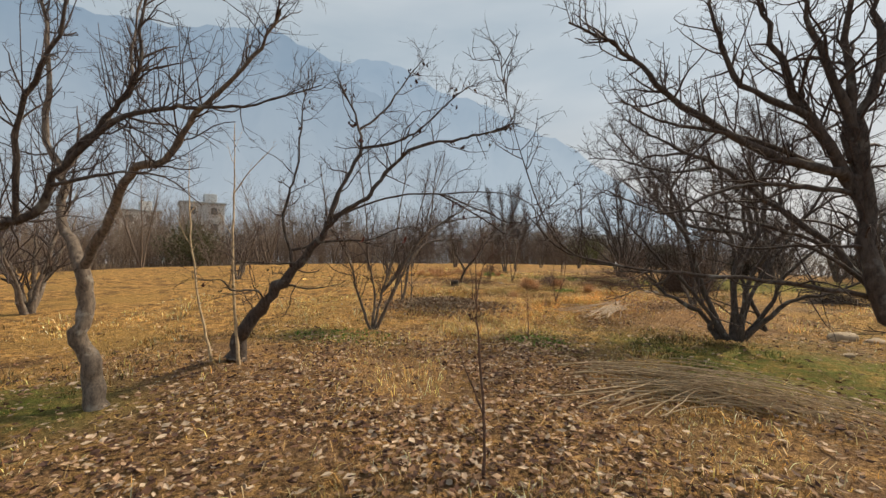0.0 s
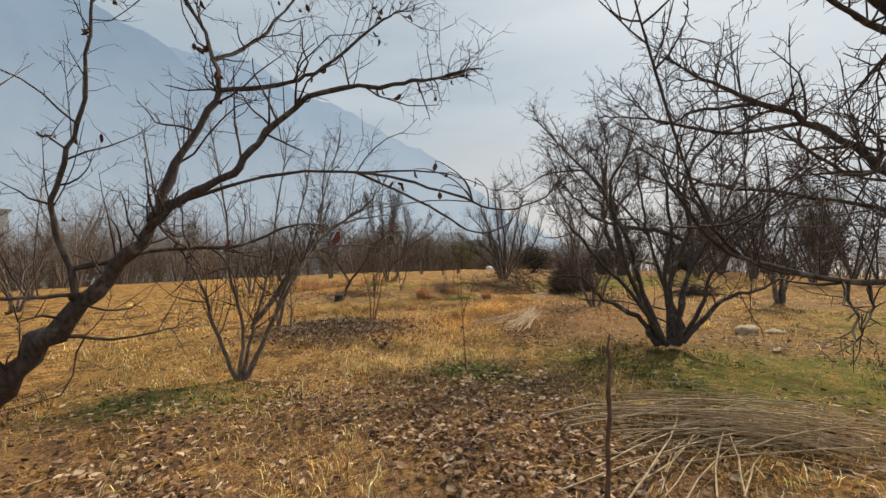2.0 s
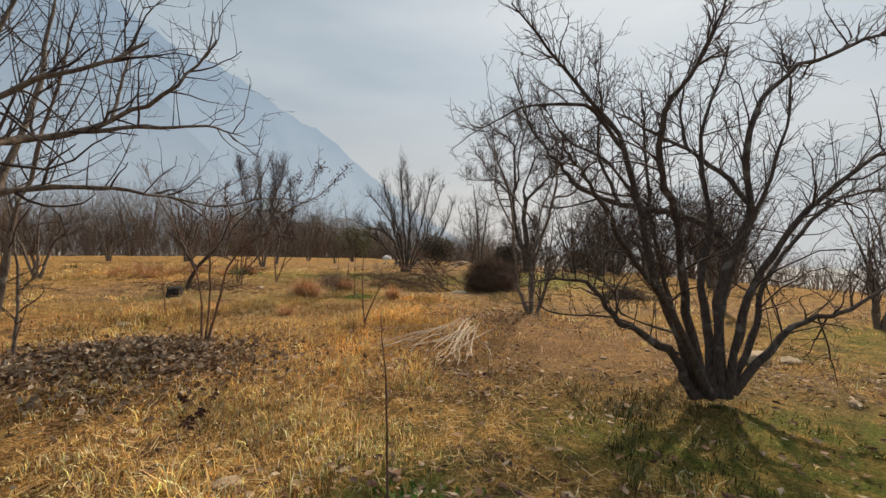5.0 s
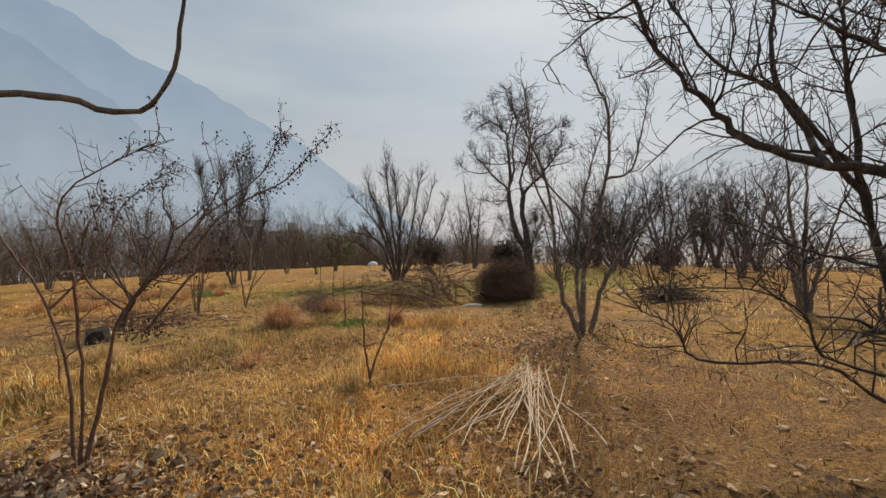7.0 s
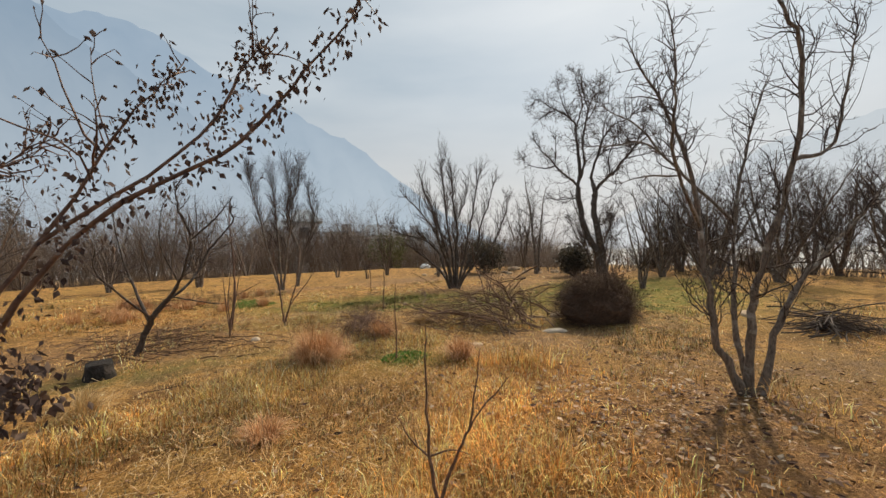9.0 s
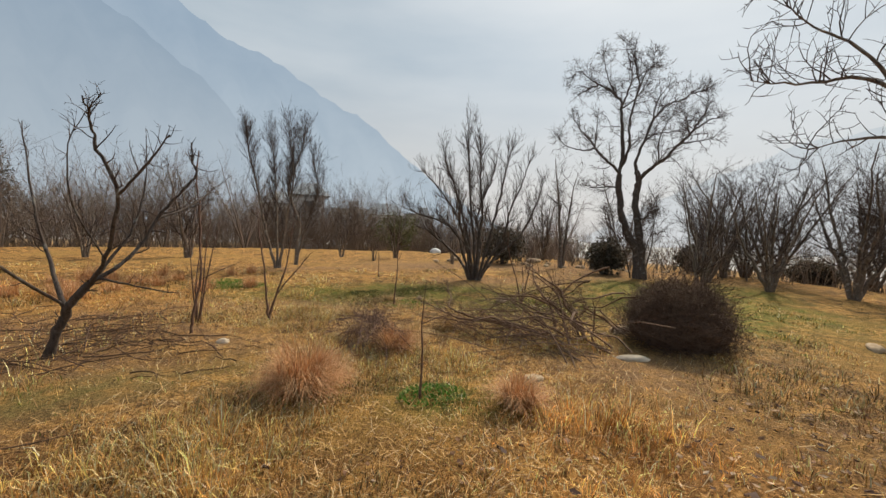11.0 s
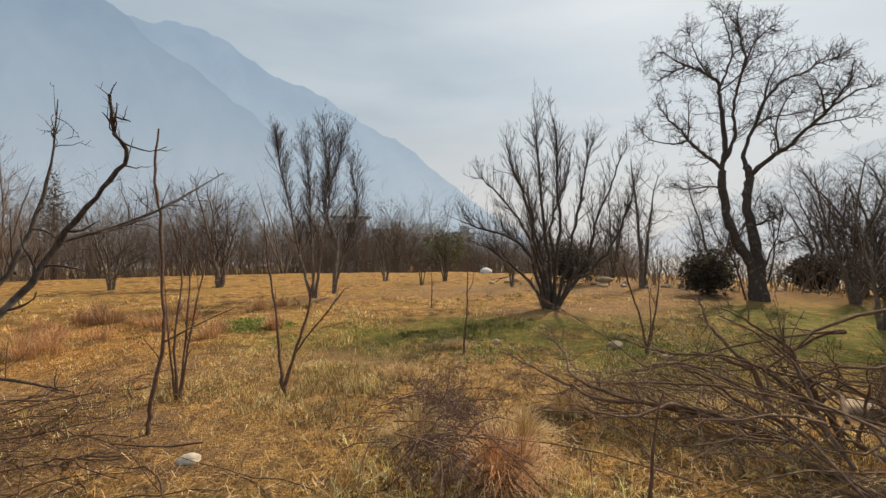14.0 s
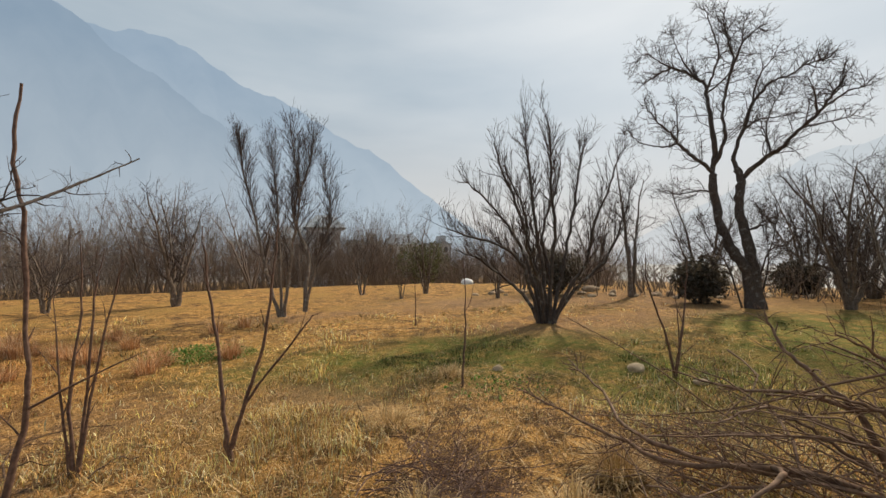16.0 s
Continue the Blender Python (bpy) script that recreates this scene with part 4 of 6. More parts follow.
A_BROOM = [
    (0.050, [(0.01, -0, -0.07), (-0.37, 0.11, 1.39), (-0.67, 0.2, 2.79), (-0.97, 0.29, 4.04), (-1.05, 0.31, 4.82)]),
    (0.050, [(0.05, -0.02, -0.07), (-0.01, 0.18, 1.7), (-0.11, 0.37, 3.3), (-0.29, 0.57, 4.79)]),
    (0.050, [(0.12, -0.03, -0.07), (0.31, -0.27, 1.7), (0.54, -0.5, 3.2), (0.33, -0.63, 4.96)]),
    (0.060, [(0.67, -0.18, 0.15), (0.74, -0.04, 1.7), (0.35, 0.19, 2.81), (0.73, 0.2, 4.12), (0.88, 0.24, 4.95)]),
    (0.040, [(0.7, -0.21, 0.23), (0.97, -0.29, 1.54), (1.34, -0.4, 2.78), (1.11, -0.33, 4.02)]),
]
a_broom_tree, a_broom_curves, a_broom_tips = build_tree('fruit_tree', (0.45, 24.6), A_BROOM, 'bare tree with broom-like upright shoots', 'tree', 21, broom, M_BARK, M_TWIG)
A_BOUGH = [
    (0.028, [(-0, -0, 0.02), (-0.15, 0.03, 0.3), (-0.38, 0.08, 0.63), (-0.48, 0.1, 0.84), (-0.71, 0.17, 1), (-0.96, 0.25, 1.14)]),
    (0.024, [(-0.04, 0.01, -0), (-0.23, 0.13, 0.35), (-0.46, 0.24, 0.57), (-0.69, 0.34, 0.69), (-1.02, 0.47, 0.73)]),
    (0.024, [(-0.07, 0.02, -0.02), (-0.31, 0.15, 0.13), (-0.63, 0.31, 0.3), (-0.88, 0.45, 0.5), (-1.08, 0.54, 0.58)]),
    (0.022, [(-0.08, 0.04, -0.03), (-0.44, 0.15, 0.07), (-0.98, 0.33, 0.22), (-1.42, 0.5, 0.18), (-1.83, 0.65, 0.25)]),
    (0.016, [(-0.19, 0.07, 0.42), (-0.12, 0.05, 0.44), (-0.05, 0.02, 0.62), (-0.16, 0.06, 0.81)]),
    (0.020, [(-0.02, 0, -0.02), (-0.3, 0.11, -0.02), (-0.68, 0.25, -0.04), (-1.13, 0.42, -0.04), (-1.48, 0.54, -0.08)]),
    (0.016, [(0.07, -0.02, -0.02), (0.01, -0.13, 0.44), (-0.09, -0.19, 0.74)]),
    (0.018, [(-0, 0, -0), (-0.02, 0.18, 0.36), (-0.18, 0.32, 0.53), (-0.13, 0.46, 0.89)]),
    (0.016, [(-0.04, 0.03, -0.03), (-0.34, 0.16, -0.09), (-0.7, 0.38, -0.31), (-1.11, 0.49, -0.18)]),
    (0.016, [(0.13, -0.03, -0.03), (0.29, -0.03, -0.17), (0.43, 0.03, -0.44), (0.35, 0.14, -0.63)]),
]
a_bough_tree, a_bough_curves, a_bough_tips = build_tree('pruned_boughs', (5.47, 14.16), A_BOUGH, 'heap of pruned branching boughs lying on straw', 'brushwood', 24, fruit_spec(0.5, 1.2, 0.0), M_BOUGH, M_BOUGH)
A_REACH = [
    (0.022, [(0, 0, 0.12), (-0.6, 0.1, 0.3), (-1.15, 0.35, 0.3), (-1.3, 0.9, 0.33), (-1.5, 1.8, 0.36)], 0.25),
    (0.020, [(-0.05, 0.05, 0.14), (-0.9, 0.2, 0.32), (-1.25, 0.55, 0.42), (-1.03, 1.15, 0.5), (-0.85, 1.9, 0.56)], 0.25),
    (0.024, [(0.3, 0, 0.2), (0.25, 0.15, 0.55), (0.2, 0.35, 0.72), (0.2, 0.55, 0.88), (0.3, 0.75, 1.12)], 0.3),
    (0.018, [(0.25, 0.1, 0.5), (0.0, 0.3, 0.62), (-0.3, 0.6, 0.6), (-0.55, 1.0, 0.68)], 0.25),
    (0.018, [(0.35, 0.05, 0.25), (-0.1, 0.15, 0.5), (-0.5, 0.2, 0.62), (-0.95, 0.15, 0.6)], 0.25),
    (0.016, [(-0.6, 0.1, 0.3), (-0.9, -0.15, 0.42), (-1.3, -0.2, 0.38), (-1.7, -0.05, 0.46)], 0.25),
]
build_tree('pruned_boughs', (4.85, 14.5), A_REACH, 'cut boughs with long side shoots reaching over grass', 'brushwood', 26, fruit_spec(0.42, 1.1, 0.06), M_BOUGH, M_BOUGH, part_name="bough")
A_TALL = [
    (0.165, [(-0.06, 0.08, -0.07), (-0.16, 0.22, 1.17), (-0.40, 0.56, 1.89), (-0.52, 0.73, 2.64), (-0.60, 0.84, 3.61), (-0.62, 0.85, 4.08)], 0.62),
    (0.165, [(0.01, -0.02, -0.06), (-0.04, 0.10, 1.17), (-0.11, 0.25, 2.21), (-0.17, 0.39, 3.13), (-0.09, 0.33, 3.75), (-0.13, 0.44, 4.23)], 0.62),
    (0.066, [(-0.58, 0.81, 4.20), (-0.83, 0.87, 4.46), (-1.17, 1.05, 4.74), (-1.51, 1.23, 5.12), (-1.76, 1.30, 5.48), (-2.10, 1.49, 5.87), (-2.40, 1.62, 6.34)], 0.20),
    (0.033, [(-1.62, 1.23, 5.06), (-2.04, 1.35, 5.00), (-2.59, 1.66, 5.17), (-2.96, 1.72, 5.52)], 0.20),
    (0.033, [(-1.51, 1.23, 5.12), (-1.41, 1.35, 5.79), (-1.32, 1.48, 6.58)], 0.20),
    (0.083, [(-0.57, 0.80, 4.19), (-0.46, 0.81, 4.82), (-0.44, 0.95, 5.74), (-0.41, 1.09, 6.51), (-0.37, 1.20, 7.11), (-0.46, 1.49, 7.44), (-0.63, 1.89, 7.85), (-0.84, 2.36, 8.04), (-1.19, 3.01, 7.78)], 0.20),
    (0.040, [(-0.41, 1.08, 6.87), (-0.36, 0.92, 7.35), (-0.31, 0.77, 7.99), (-0.46, 0.90, 8.75), (-0.58, 0.98, 9.41)], 0.20),
    (0.030, [(-0.46, 1.49, 7.44), (-0.48, 1.92, 8.17), (-0.44, 2.27, 8.93), (-0.37, 2.56, 9.60)], 0.20),
    (0.030, [(-0.56, 1.63, 7.64), (-1.15, 2.17, 8.20), (-1.57, 2.46, 8.59), (-1.84, 2.55, 8.30)], 0.20),
    (0.066, [(-0.54, 0.75, 4.27), (-0.49, 0.56, 4.75), (-0.48, 0.42, 5.23), (-0.59, 0.46, 5.91), (-0.58, 0.31, 6.71), (-0.56, 0.17, 7.49), (-0.69, 0.23, 8.17), (-0.79, 0.24, 8.84)], 0.20),
    (0.033, [(-0.49, 0.34, 6.73), (-0.53, -0.00, 7.57), (-0.57, -0.35, 7.87), (-0.58, -0.74, 7.97)], 0.20),
    (0.030, [(-0.31, 1.11, 6.80), (0.14, 0.78, 7.34), (0.44, 0.64, 8.20), (0.63, 0.67, 9.14)], 0.20),
    (0.066, [(-0.16, 0.39, 4.39), (-0.12, 0.51, 4.85), (0.09, 0.38, 5.51), (0.31, 0.25, 6.26), (0.51, 0.14, 6.58), (0.75, -0.01, 6.88), (1.05, -0.26, 6.97), (1.46, -0.65, 7.25), (1.68, -0.79, 7.22)], 0.20),
    (0.033, [(0.29, 0.28, 6.18), (0.25, 0.11, 6.71), (0.26, -0.13, 7.11), (0.34, -0.48, 7.44)], 0.20),
    (0.033, [(0.17, 0.44, 5.54), (0.60, 0.31, 5.79), (1.09, 0.09, 5.84), (1.46, 0.03, 5.94)], 0.20),
    (0.079, [(-0.13, 0.35, 3.90), (0.01, -0.09, 4.29), (0.08, -0.42, 4.50), (0.17, -0.79, 4.76), (0.25, -1.15, 5.11), (0.31, -1.49, 5.38), (0.31, -1.73, 5.72), (0.36, -2.04, 6.09)], 0.20),
    (0.033, [(0.22, -1.16, 5.03), (0.60, -1.43, 5.12), (1.00, -1.73, 5.20)], 0.20),
    (0.033, [(0.29, -1.43, 5.32), (-0.08, -1.61, 5.73), (-0.48, -1.73, 5.99)], 0.20),
    (0.033, [(0.39, -1.56, 5.43), (0.54, -1.94, 5.73), (0.62, -2.22, 5.76)], 0.20),
    (0.033, [(0.06, -0.43, 4.50), (0.22, -0.19, 5.26), (0.52, -0.15, 5.96), (0.89, -0.21, 6.48)], 0.20),
    (0.033, [(-0.56, 0.78, 3.50), (-0.67, 1.22, 3.65), (-0.91, 1.83, 3.64), (-1.12, 2.41, 3.82)], 0.20),
    (0.040, [(-0.16, 0.23, 2.25), (-0.07, 0.01, 2.36), (0.00, -0.17, 2.46)], 0.50),
    (0.028, [(0.01, 0.15, 0.01), (-0.06, -0.15, 1.18), (-0.10, -0.49, 1.98), (-0.22, -0.73, 2.74)], 0.20),
    (0.028, [(0.04, 0.11, 0.02), (0.28, -0.05, 1.01), (0.39, -0.03, 2.00), (0.38, 0.16, 3.01)], 0.20),
    (0.028, [(-0.23, 0.31, 0.00), (-0.55, 0.48, 1.25), (-0.94, 0.74, 2.02), (-1.20, 0.81, 2.79)], 0.20),
]
a_tall_tree, a_tall_curves, a_tall_tips = build_tree('tall_tree', (13.84, 21.49), A_TALL, 'tall bare two-trunked tree with a fine spreading crown', 'tree', 22, tall, M_BARK_DARK, M_TWIG, bare=(0, 1))


# ---- hanging leaves ----
def leaf_mesh(name, length, width, curl, fold, colour, mat, rng):
    """A pointed leaf on its stalk, folded along the midrib and curled; the stalk's end is the origin, the leaf hangs down."""
    n = 7
    V, F = [], []
    for k in range(n):
        s = k / (n - 1)
        w = width * math.sin(math.pi * min(1, s * 0.92 + 0.08)) ** 0.8 * (1 - 0.35 * s)
        bend = curl * s * s
        z, y = -0.25 * length - length * s * math.cos(bend), length * s * math.sin(bend)
        jag = rng.uniform(0.85, 1.1)
        V += [(-w * jag, y + fold * w, z), (0, y, z), (w * jag, y + fold * w, z)]
    for k in range(n - 1):
        o = 3 * k
        F += [(o, o + 1, o + 4, o + 3), (o + 1, o + 2, o + 5, o + 4)]
    o = len(V)
    V += [(-0.0015, 0, 0), (0.0015, 0, 0), (0.0015, 0.001, -0.25 * length), (-0.0015, 0.001, -0.25 * length)]
    F.append((o, o + 1, o + 2, o + 3))
    col = np.array([colour] * len(V)) * (0.8 + 0.4 * np.random.default_rng(len(name)).random((len(V), 1)))
    return mesh_np(name, np.array(V), np.array(F), mat, col, smooth=False)


def scatter_leaves(rng, pts, size, colours, droop=0.6):
    """Many small curled leaves in one mesh, at the given points."""
    n = len(pts)
    d = unit(rng.normal(size=(n, 3)) + np.array([0, 0, -droop * 2]))
    s = unit(np.cross(d, rng.normal(size=(n, 3))))
    nn = np.cross(d, s)
    L = rng.uniform(*size, n)[:, None]
    W = L * rng.uniform(0.22, 0.4, (n, 1))
    c = nn * L * rng.uniform(-0.3, 0.3, (n, 1))
    V = np.stack([pts, pts + d * L * 0.4 + s * W + c * 0.6, pts + d * L * 0.45 - c * 0.2, pts + d * L * 0.4 - s * W + c * 0.6, pts + d * L + c], 1).reshape(-1, 3)
    o = np.arange(n)[:, None] * 5
    F = np.concatenate([o + np.array([[0, 1, 2]]), o + np.array([[0, 2, 3]]), o + np.array([[1, 4, 2]]), o + np.array([[2, 4, 3]])], 0)
    cols = np.array(colours)[rng.integers(0, len(colours), n)] * rng.uniform(0.7, 1.25, (n, 1))
    return V, F, np.repeat(cols, 5, axis=0)


leaf_rng = np.random.default_rng(77)
LEAF_KINDS = [leaf_mesh("leaf", 0.058, 0.020, 0.9, 0.5, (0.055, 0.028, 0.022), M_LEAF, random.Random(1)),
              leaf_mesh("leaf", 0.052, 0.018, 0.5, 0.8, (0.085, 0.030, 0.022), M_LEAF, random.Random(2)),
              leaf_mesh("leaf", 0.048, 0.016, 1.3, 0.6, (0.10, 0.07, 0.035), M_LEAF, random.Random(3))]


def hang_leaves(tree, curves, spots, spread=0.07):
    """Shrivelled leaves under the limbs: spots are (limb, how far along it, how many)."""
    for li, u, count in spots:
        c = curves[li][0]
        for _ in range(count):
            k = min(len(c) - 1, int(u * (len(c) - 1)))
            p = c[k] + leaf_rng.normal(size=3) * spread * np.array([1, 1, 0.4])
            ob = child("leaf", LEAF_KINDS[leaf_rng.integers(0, 3)], tree)
            ob.location, ob.rotation_euler = p, (leaf_rng.normal() * 0.35, leaf_rng.normal() * 0.35, leaf_rng.uniform(0, 6.28))
            ob.scale = [leaf_rng.uniform(0.8, 1.25)] * 3


hang_leaves(a_lean_tree, a_lean_curves, [(3, 0.85, 5), (3, 0.7, 3), (4, 0.5, 2), (5, 0.45, 3), (1, 0.75, 3), (1, 0.5, 2), (2, 0.6, 3), (8, 0.6, 3),
                                        (8, 0.8, 2), (0, 0.9, 3), (11, 0.4, 4), (10, 0.6, 4), (10, 0.9, 3), (9, 0.7, 2), (2, 0.9, 3), (3, 0.5, 3), (4, 0.8, 3), (8, 0.3, 2), (9, 0.4, 2), (1, 0.95, 3), (1, 0.6, 4), (2, 0.75, 4), (3, 0.95, 5), (4, 0.65, 4), (4, 0.95, 4), (8, 0.9, 3)])


def hang_leaf(tree, curves, x, y, z, size, tint, seed):
    """One large dead leaf at that place, on a thin twig from the nearest limb of the tree."""
    r = np.random.default_rng(seed)
    p = np.array([x, y, z]) - np.array(tree.location)
    near = min((q for c, _ in curves for q in c), key=lambda q: np.linalg.norm(q - p))
    c = catmull([near, near * 0.6 + p * 0.4 + np.array([0.02, 0.01, 0.05]), near * 0.25 + p * 0.75 + np.array([-0.01, 0.02, 0.05]), p], 9)
    v, f = tubes(c[None], np.linspace(0.0042, 0.0016, 9)[None], 5)
    child("twig", mesh_np("twig", v, f, M_TWIG), tree)
    ob = child("leaf", leaf_mesh("leaf", size, size * 0.34, 0.7, 0.45, tint, M_LEAF, random.Random(seed)), tree, "large curled red-brown leaf")
    ob.location, ob.rotation_euler = Vector((x, y, z)) - tree.location, (r.normal() * 0.2, r.normal() * 0.2, r.uniform(0, 6.28))


for k, (lx_, ly_, lz_, size_) in enumerate([(-0.10, 1.93, 1.54, 0.07), (-0.9, 3.12, 1.57, 0.09), (0.34, 2.19, 1.73, 0.04), (0.21, 2.05, 1.80, 0.038), (0.30, 2.02, 1.83, 0.042), (0.36, 2.08, 1.79, 0.03), (0.5, 2.12, 1.77, 0.032)]):
    hang_leaf(a_lean_tree, a_lean_curves, lx_, ly_, lz_, size_, (0.16, 0.045, 0.03) if size_ > 0.05 else (0.09, 0.05, 0.05), 300 + k)
dried_pts = np.vstack([a_dried_tips[(a_dried_tips[:, 2] > 0.75) & (a_dried_tips[:, 0] > 0.2)]] + [c[0][len(c[0]) // 3:] + leaf_rng.normal(size=(len(c[0]) - len(c[0]) // 3, 3)) * 0.03 for c in a_dried_curves[2:] for _ in range(26)])
dried_pts = dried_pts[(dried_pts[:, 0] > 0.15) | (leaf_rng.random(len(dried_pts)) < 0.5)]
dv, df, dc = scatter_leaves(leaf_rng, dried_pts[leaf_rng.permutation(len(dried_pts))[:6000]], (0.012, 0.027), [(0.10, 0.065, 0.055), (0.15, 0.10, 0.075), (0.07, 0.045, 0.04)], 0.9)
child("foliage", mesh_np("foliage", dv, df, M_LEAF, dc, False), a_dried_tree, "small shrivelled brown leaves", kind="stuff")


# ---- saplings and stakes ----
def sapling(name, x, y, stems, label, seed, twigs=3.0, length=(0.05, 0.25), mat=None, category="sapling"):
    """A thin young tree: stems as (radius, curve from its foot)."""
    rng = np.random.default_rng(seed)
    z = float(gz(x, y)) - 0.01
    ob = empty_thing(name, x, y, z, label, category)
    curves = limb_curves(stems, rng, 0.006)
    for c, r in curves:
        v, f = tubes(c[None], r[None], 6)
        child("stem", mesh_np("stem", v, f, mat or M_TWIG_RED), ob)
    sets, _ = grow_crown(rng, [(c[None], r[None]) for c, r in curves],
                         [[dict(per_m=twigs, length=length, angle=(30, 60), up=0.4, wob=0.08, n=5, thick=0.6, k=4, rmax=0.006)],
                          [dict(per_m=6, length=(0.03, 0.12), angle=(30, 60), up=0.2, wob=0.1, n=3, thick=0.7, k=3, last=True)]], (x, y, z))
    if any(len(q) for q, _, _ in sets):
        v, f = join_tubes(sets)
        child("crown", mesh_np("crown", v, f, mat or M_TWIG_RED), ob, kind="stuff")
    return ob


sapling("sapling", 0.60, 1.22, [(0.012, [(0, 0, 0), (0.0, -0.02, 0.4), (-0.03, -0.03, 0.75), (-0.05, -0.08, 1.1), (-0.05, -0.09, 1.27)]),
                                (0.007, [(0.0, -0.02, 0.42), (-0.08, -0.04, 0.62), (-0.2, -0.02, 0.88)])], "thin red-brown sapling whip in leaf litter", 31, 0.6, (0.02, 0.05))
sapling("pole_sapling", -2.80, 3.05, [(0.018, [(0, 0, 0), (-0.15, 0.02, 0.5), (-0.3, 0.05, 1.1), (-0.42, 0.1, 1.9), (-0.45, 0.12, 2.6)])], "tall thin sapling beside the leaning fruit tree", 32, 1.5, (0.1, 0.5), M_STALK)
sapling("pole_sapling", -2.40, 3.0, [(0.022, [(0, 0, 0), (-0.06, 0, 0.6), (-0.12, 0.02, 1.4), (-0.12, 0.05, 2.1), (-0.14, 0.06, 2.9)]), (0.009, [(-0.12, 0.05, 2.1), (0.1, 0.05, 2.35), (0.4, 0.1, 2.65)])],
        "tall thin sapling with a forked top", 33, 2.5, (0.1, 0.5), M_STALK)
sapling("sapling", 1.055, 5.04, [(0.008, [(0, 0, 0), (-0.01, 0.02, 0.35), (-0.03, 0.02, 0.7), (-0.06, 0.03, 1.0)])], "single bare whip in a green tuft", 34, 0.5, (0.02, 0.06))
sapling("sapling", 1.93, 9.3, [(0.014, [(0, 0, 0), (0, 0, 0.12), (-0.04, 0, 0.45), (-0.05, 0.0, 0.85), (-0.04, 0, 1.15)]), (0.012, [(0, 0, 0.1), (0.1, -0.05, 0.4), (0.19, -0.1, 0.62), (0.37, -0.18, 0.86)]),
                               (0.008, [(0.17, -0.1, 0.56), (0.2, -0.1, 0.75), (0.23, -0.12, 1.02)]), (0.006, [(-0.03, 0, 0.45), (-0.13, 0.04, 0.52), (-0.22, 0.08, 0.68)]),
                               (0.006, [(-0.03, 0, 0.45), (0.08, -0.04, 0.46), (0.17, -0.09, 0.43)])], "forked sapling with upright red-brown shoots", 35, 0.6, (0.03, 0.1))
sapling("sapling", 2.50, 12.82, [(0.012, [(0, 0, 0), (0.01, 0, 0.4), (0.0, 0.02, 0.8), (0.03, 0.0, 1.15)]), (0.006, [(0.01, 0, 0.75), (0.13, -0.05, 0.8), (0.25, -0.1, 0.84)])], "single bare sapling rising from green weeds", 36, 0.8)
sapling("sapling", 0.905, 16.3, [(0.02, [(0, 0, -0.01), (-0.05, 0, 0.35), (-0.1, 0.03, 0.9), (-0.2, 0.06, 1.5), (-0.22, 0.07, 1.85)]), (0.018, [(0, 0, 0.1), (0.12, -0.03, 0.5), (0.25, -0.07, 0.95), (0.32, -0.1, 1.5), (0.36, -0.1, 1.9)]),
                                 (0.012, [(0.1, -0.03, 0.45), (0.28, -0.09, 0.7), (0.55, -0.18, 1.05), (0.62, -0.2, 1.15)])], "vase-shaped sapling on a swollen foot", 37, 2.4, (0.08, 0.35))
sapling("sapling", -0.02, 15.46, [(0.019, [(0, 0, -0.01), (0.02, 0.01, 0.25), (0.10, 0.02, 0.75), (0.10, 0.02, 1.1), (0.08, 0.02, 1.7), (0.05, 0.0, 2.1), (0.06, 0.0, 2.5)], 0.4), (0.008, [(0.10, 0.02, 0.78), (0.4, -0.0, 0.92), (0.68, -0.02, 1.04)])], "tall straight red-barked sapling in straw grass", 38, 0.8)
sapling("sapling", -0.14, 16.38, [(0.014, [(0, 0, 0), (-0.03, 0, 0.6), (0.02, 0.02, 1.2), (0.0, 0.04, 1.8)]), (0.014, [(0.02, 0, 0), (0.06, 0.02, 0.6), (0.1, 0.02, 1.3), (0.16, 0.04, 1.7)]), (0.012, [(-0.02, 0, 0), (-0.08, -0.02, 0.7), (-0.14, 0.0, 1.4)]),
                                  (0.012, [(0.02, 0, 0), (0.12, 0, 0.7), (0.24, 0.0, 1.35), (0.3, 0, 1.6)])], "clump of thin upright bare stems", 39, 3.0, (0.08, 0.3))
sapling("sapling", 3.2, 17.4, [(0.016, [(0, 0, 0), (0.03, 0, 0.4), (0.06, 0.02, 0.8), (0.05, 0, 1.2), (0.02, 0, 1.6)]), (0.007, [(0.05, 0, 0.95), (0.12, 0, 1.05), (0.16, 0, 1.25)])], "single thin bare sapling in short grass", 40, 1.6)
sapling("sapling", 3.64, 21.9, [(0.016, [(0, 0, 0), (0.0, 0, 0.5), (-0.02, 0, 1.2)])], "single small bare sapling in short grass", 41, 1.5)
sapling("sapling", 5.9, 16.9, [(0.02, [(0, 0, 0), (-0.1, 0, 0.5), (-0.3, 0.1, 1.2), (-0.32, 0.1, 1.6)]), (0.02, [(0.02, 0, 0), (0.12, 0, 0.5), (0.2, 0, 1.0), (0.25, 0, 1.5)]), (0.014, [(0, 0, 0), (-0.02, -0.1, 0.5), (-0.12, -0.15, 1.1)])],
        "small three-stemmed sapling beside pale stones", 42, 4.0, (0.1, 0.4))
sapling("sapling", 7.3, 3.4, [(0.014, [(0, 0, 0), (0.0, 0, 0.5), (0.02, 0, 0.9), (0.0, 0, 1.3)])], "thin lone sapling in the dry meadow", 43, 4.0, (0.1, 0.35))
sapling("sapling", -0.95, 11.1, [(0.010, [(0, 0, 0), (0.0, 0, 0.25), (-0.03, 0, 0.5), (-0.06, 0, 0.75)])], "thin bare sapling in grazed turf", 44, 3.0, (0.06, 0.2))


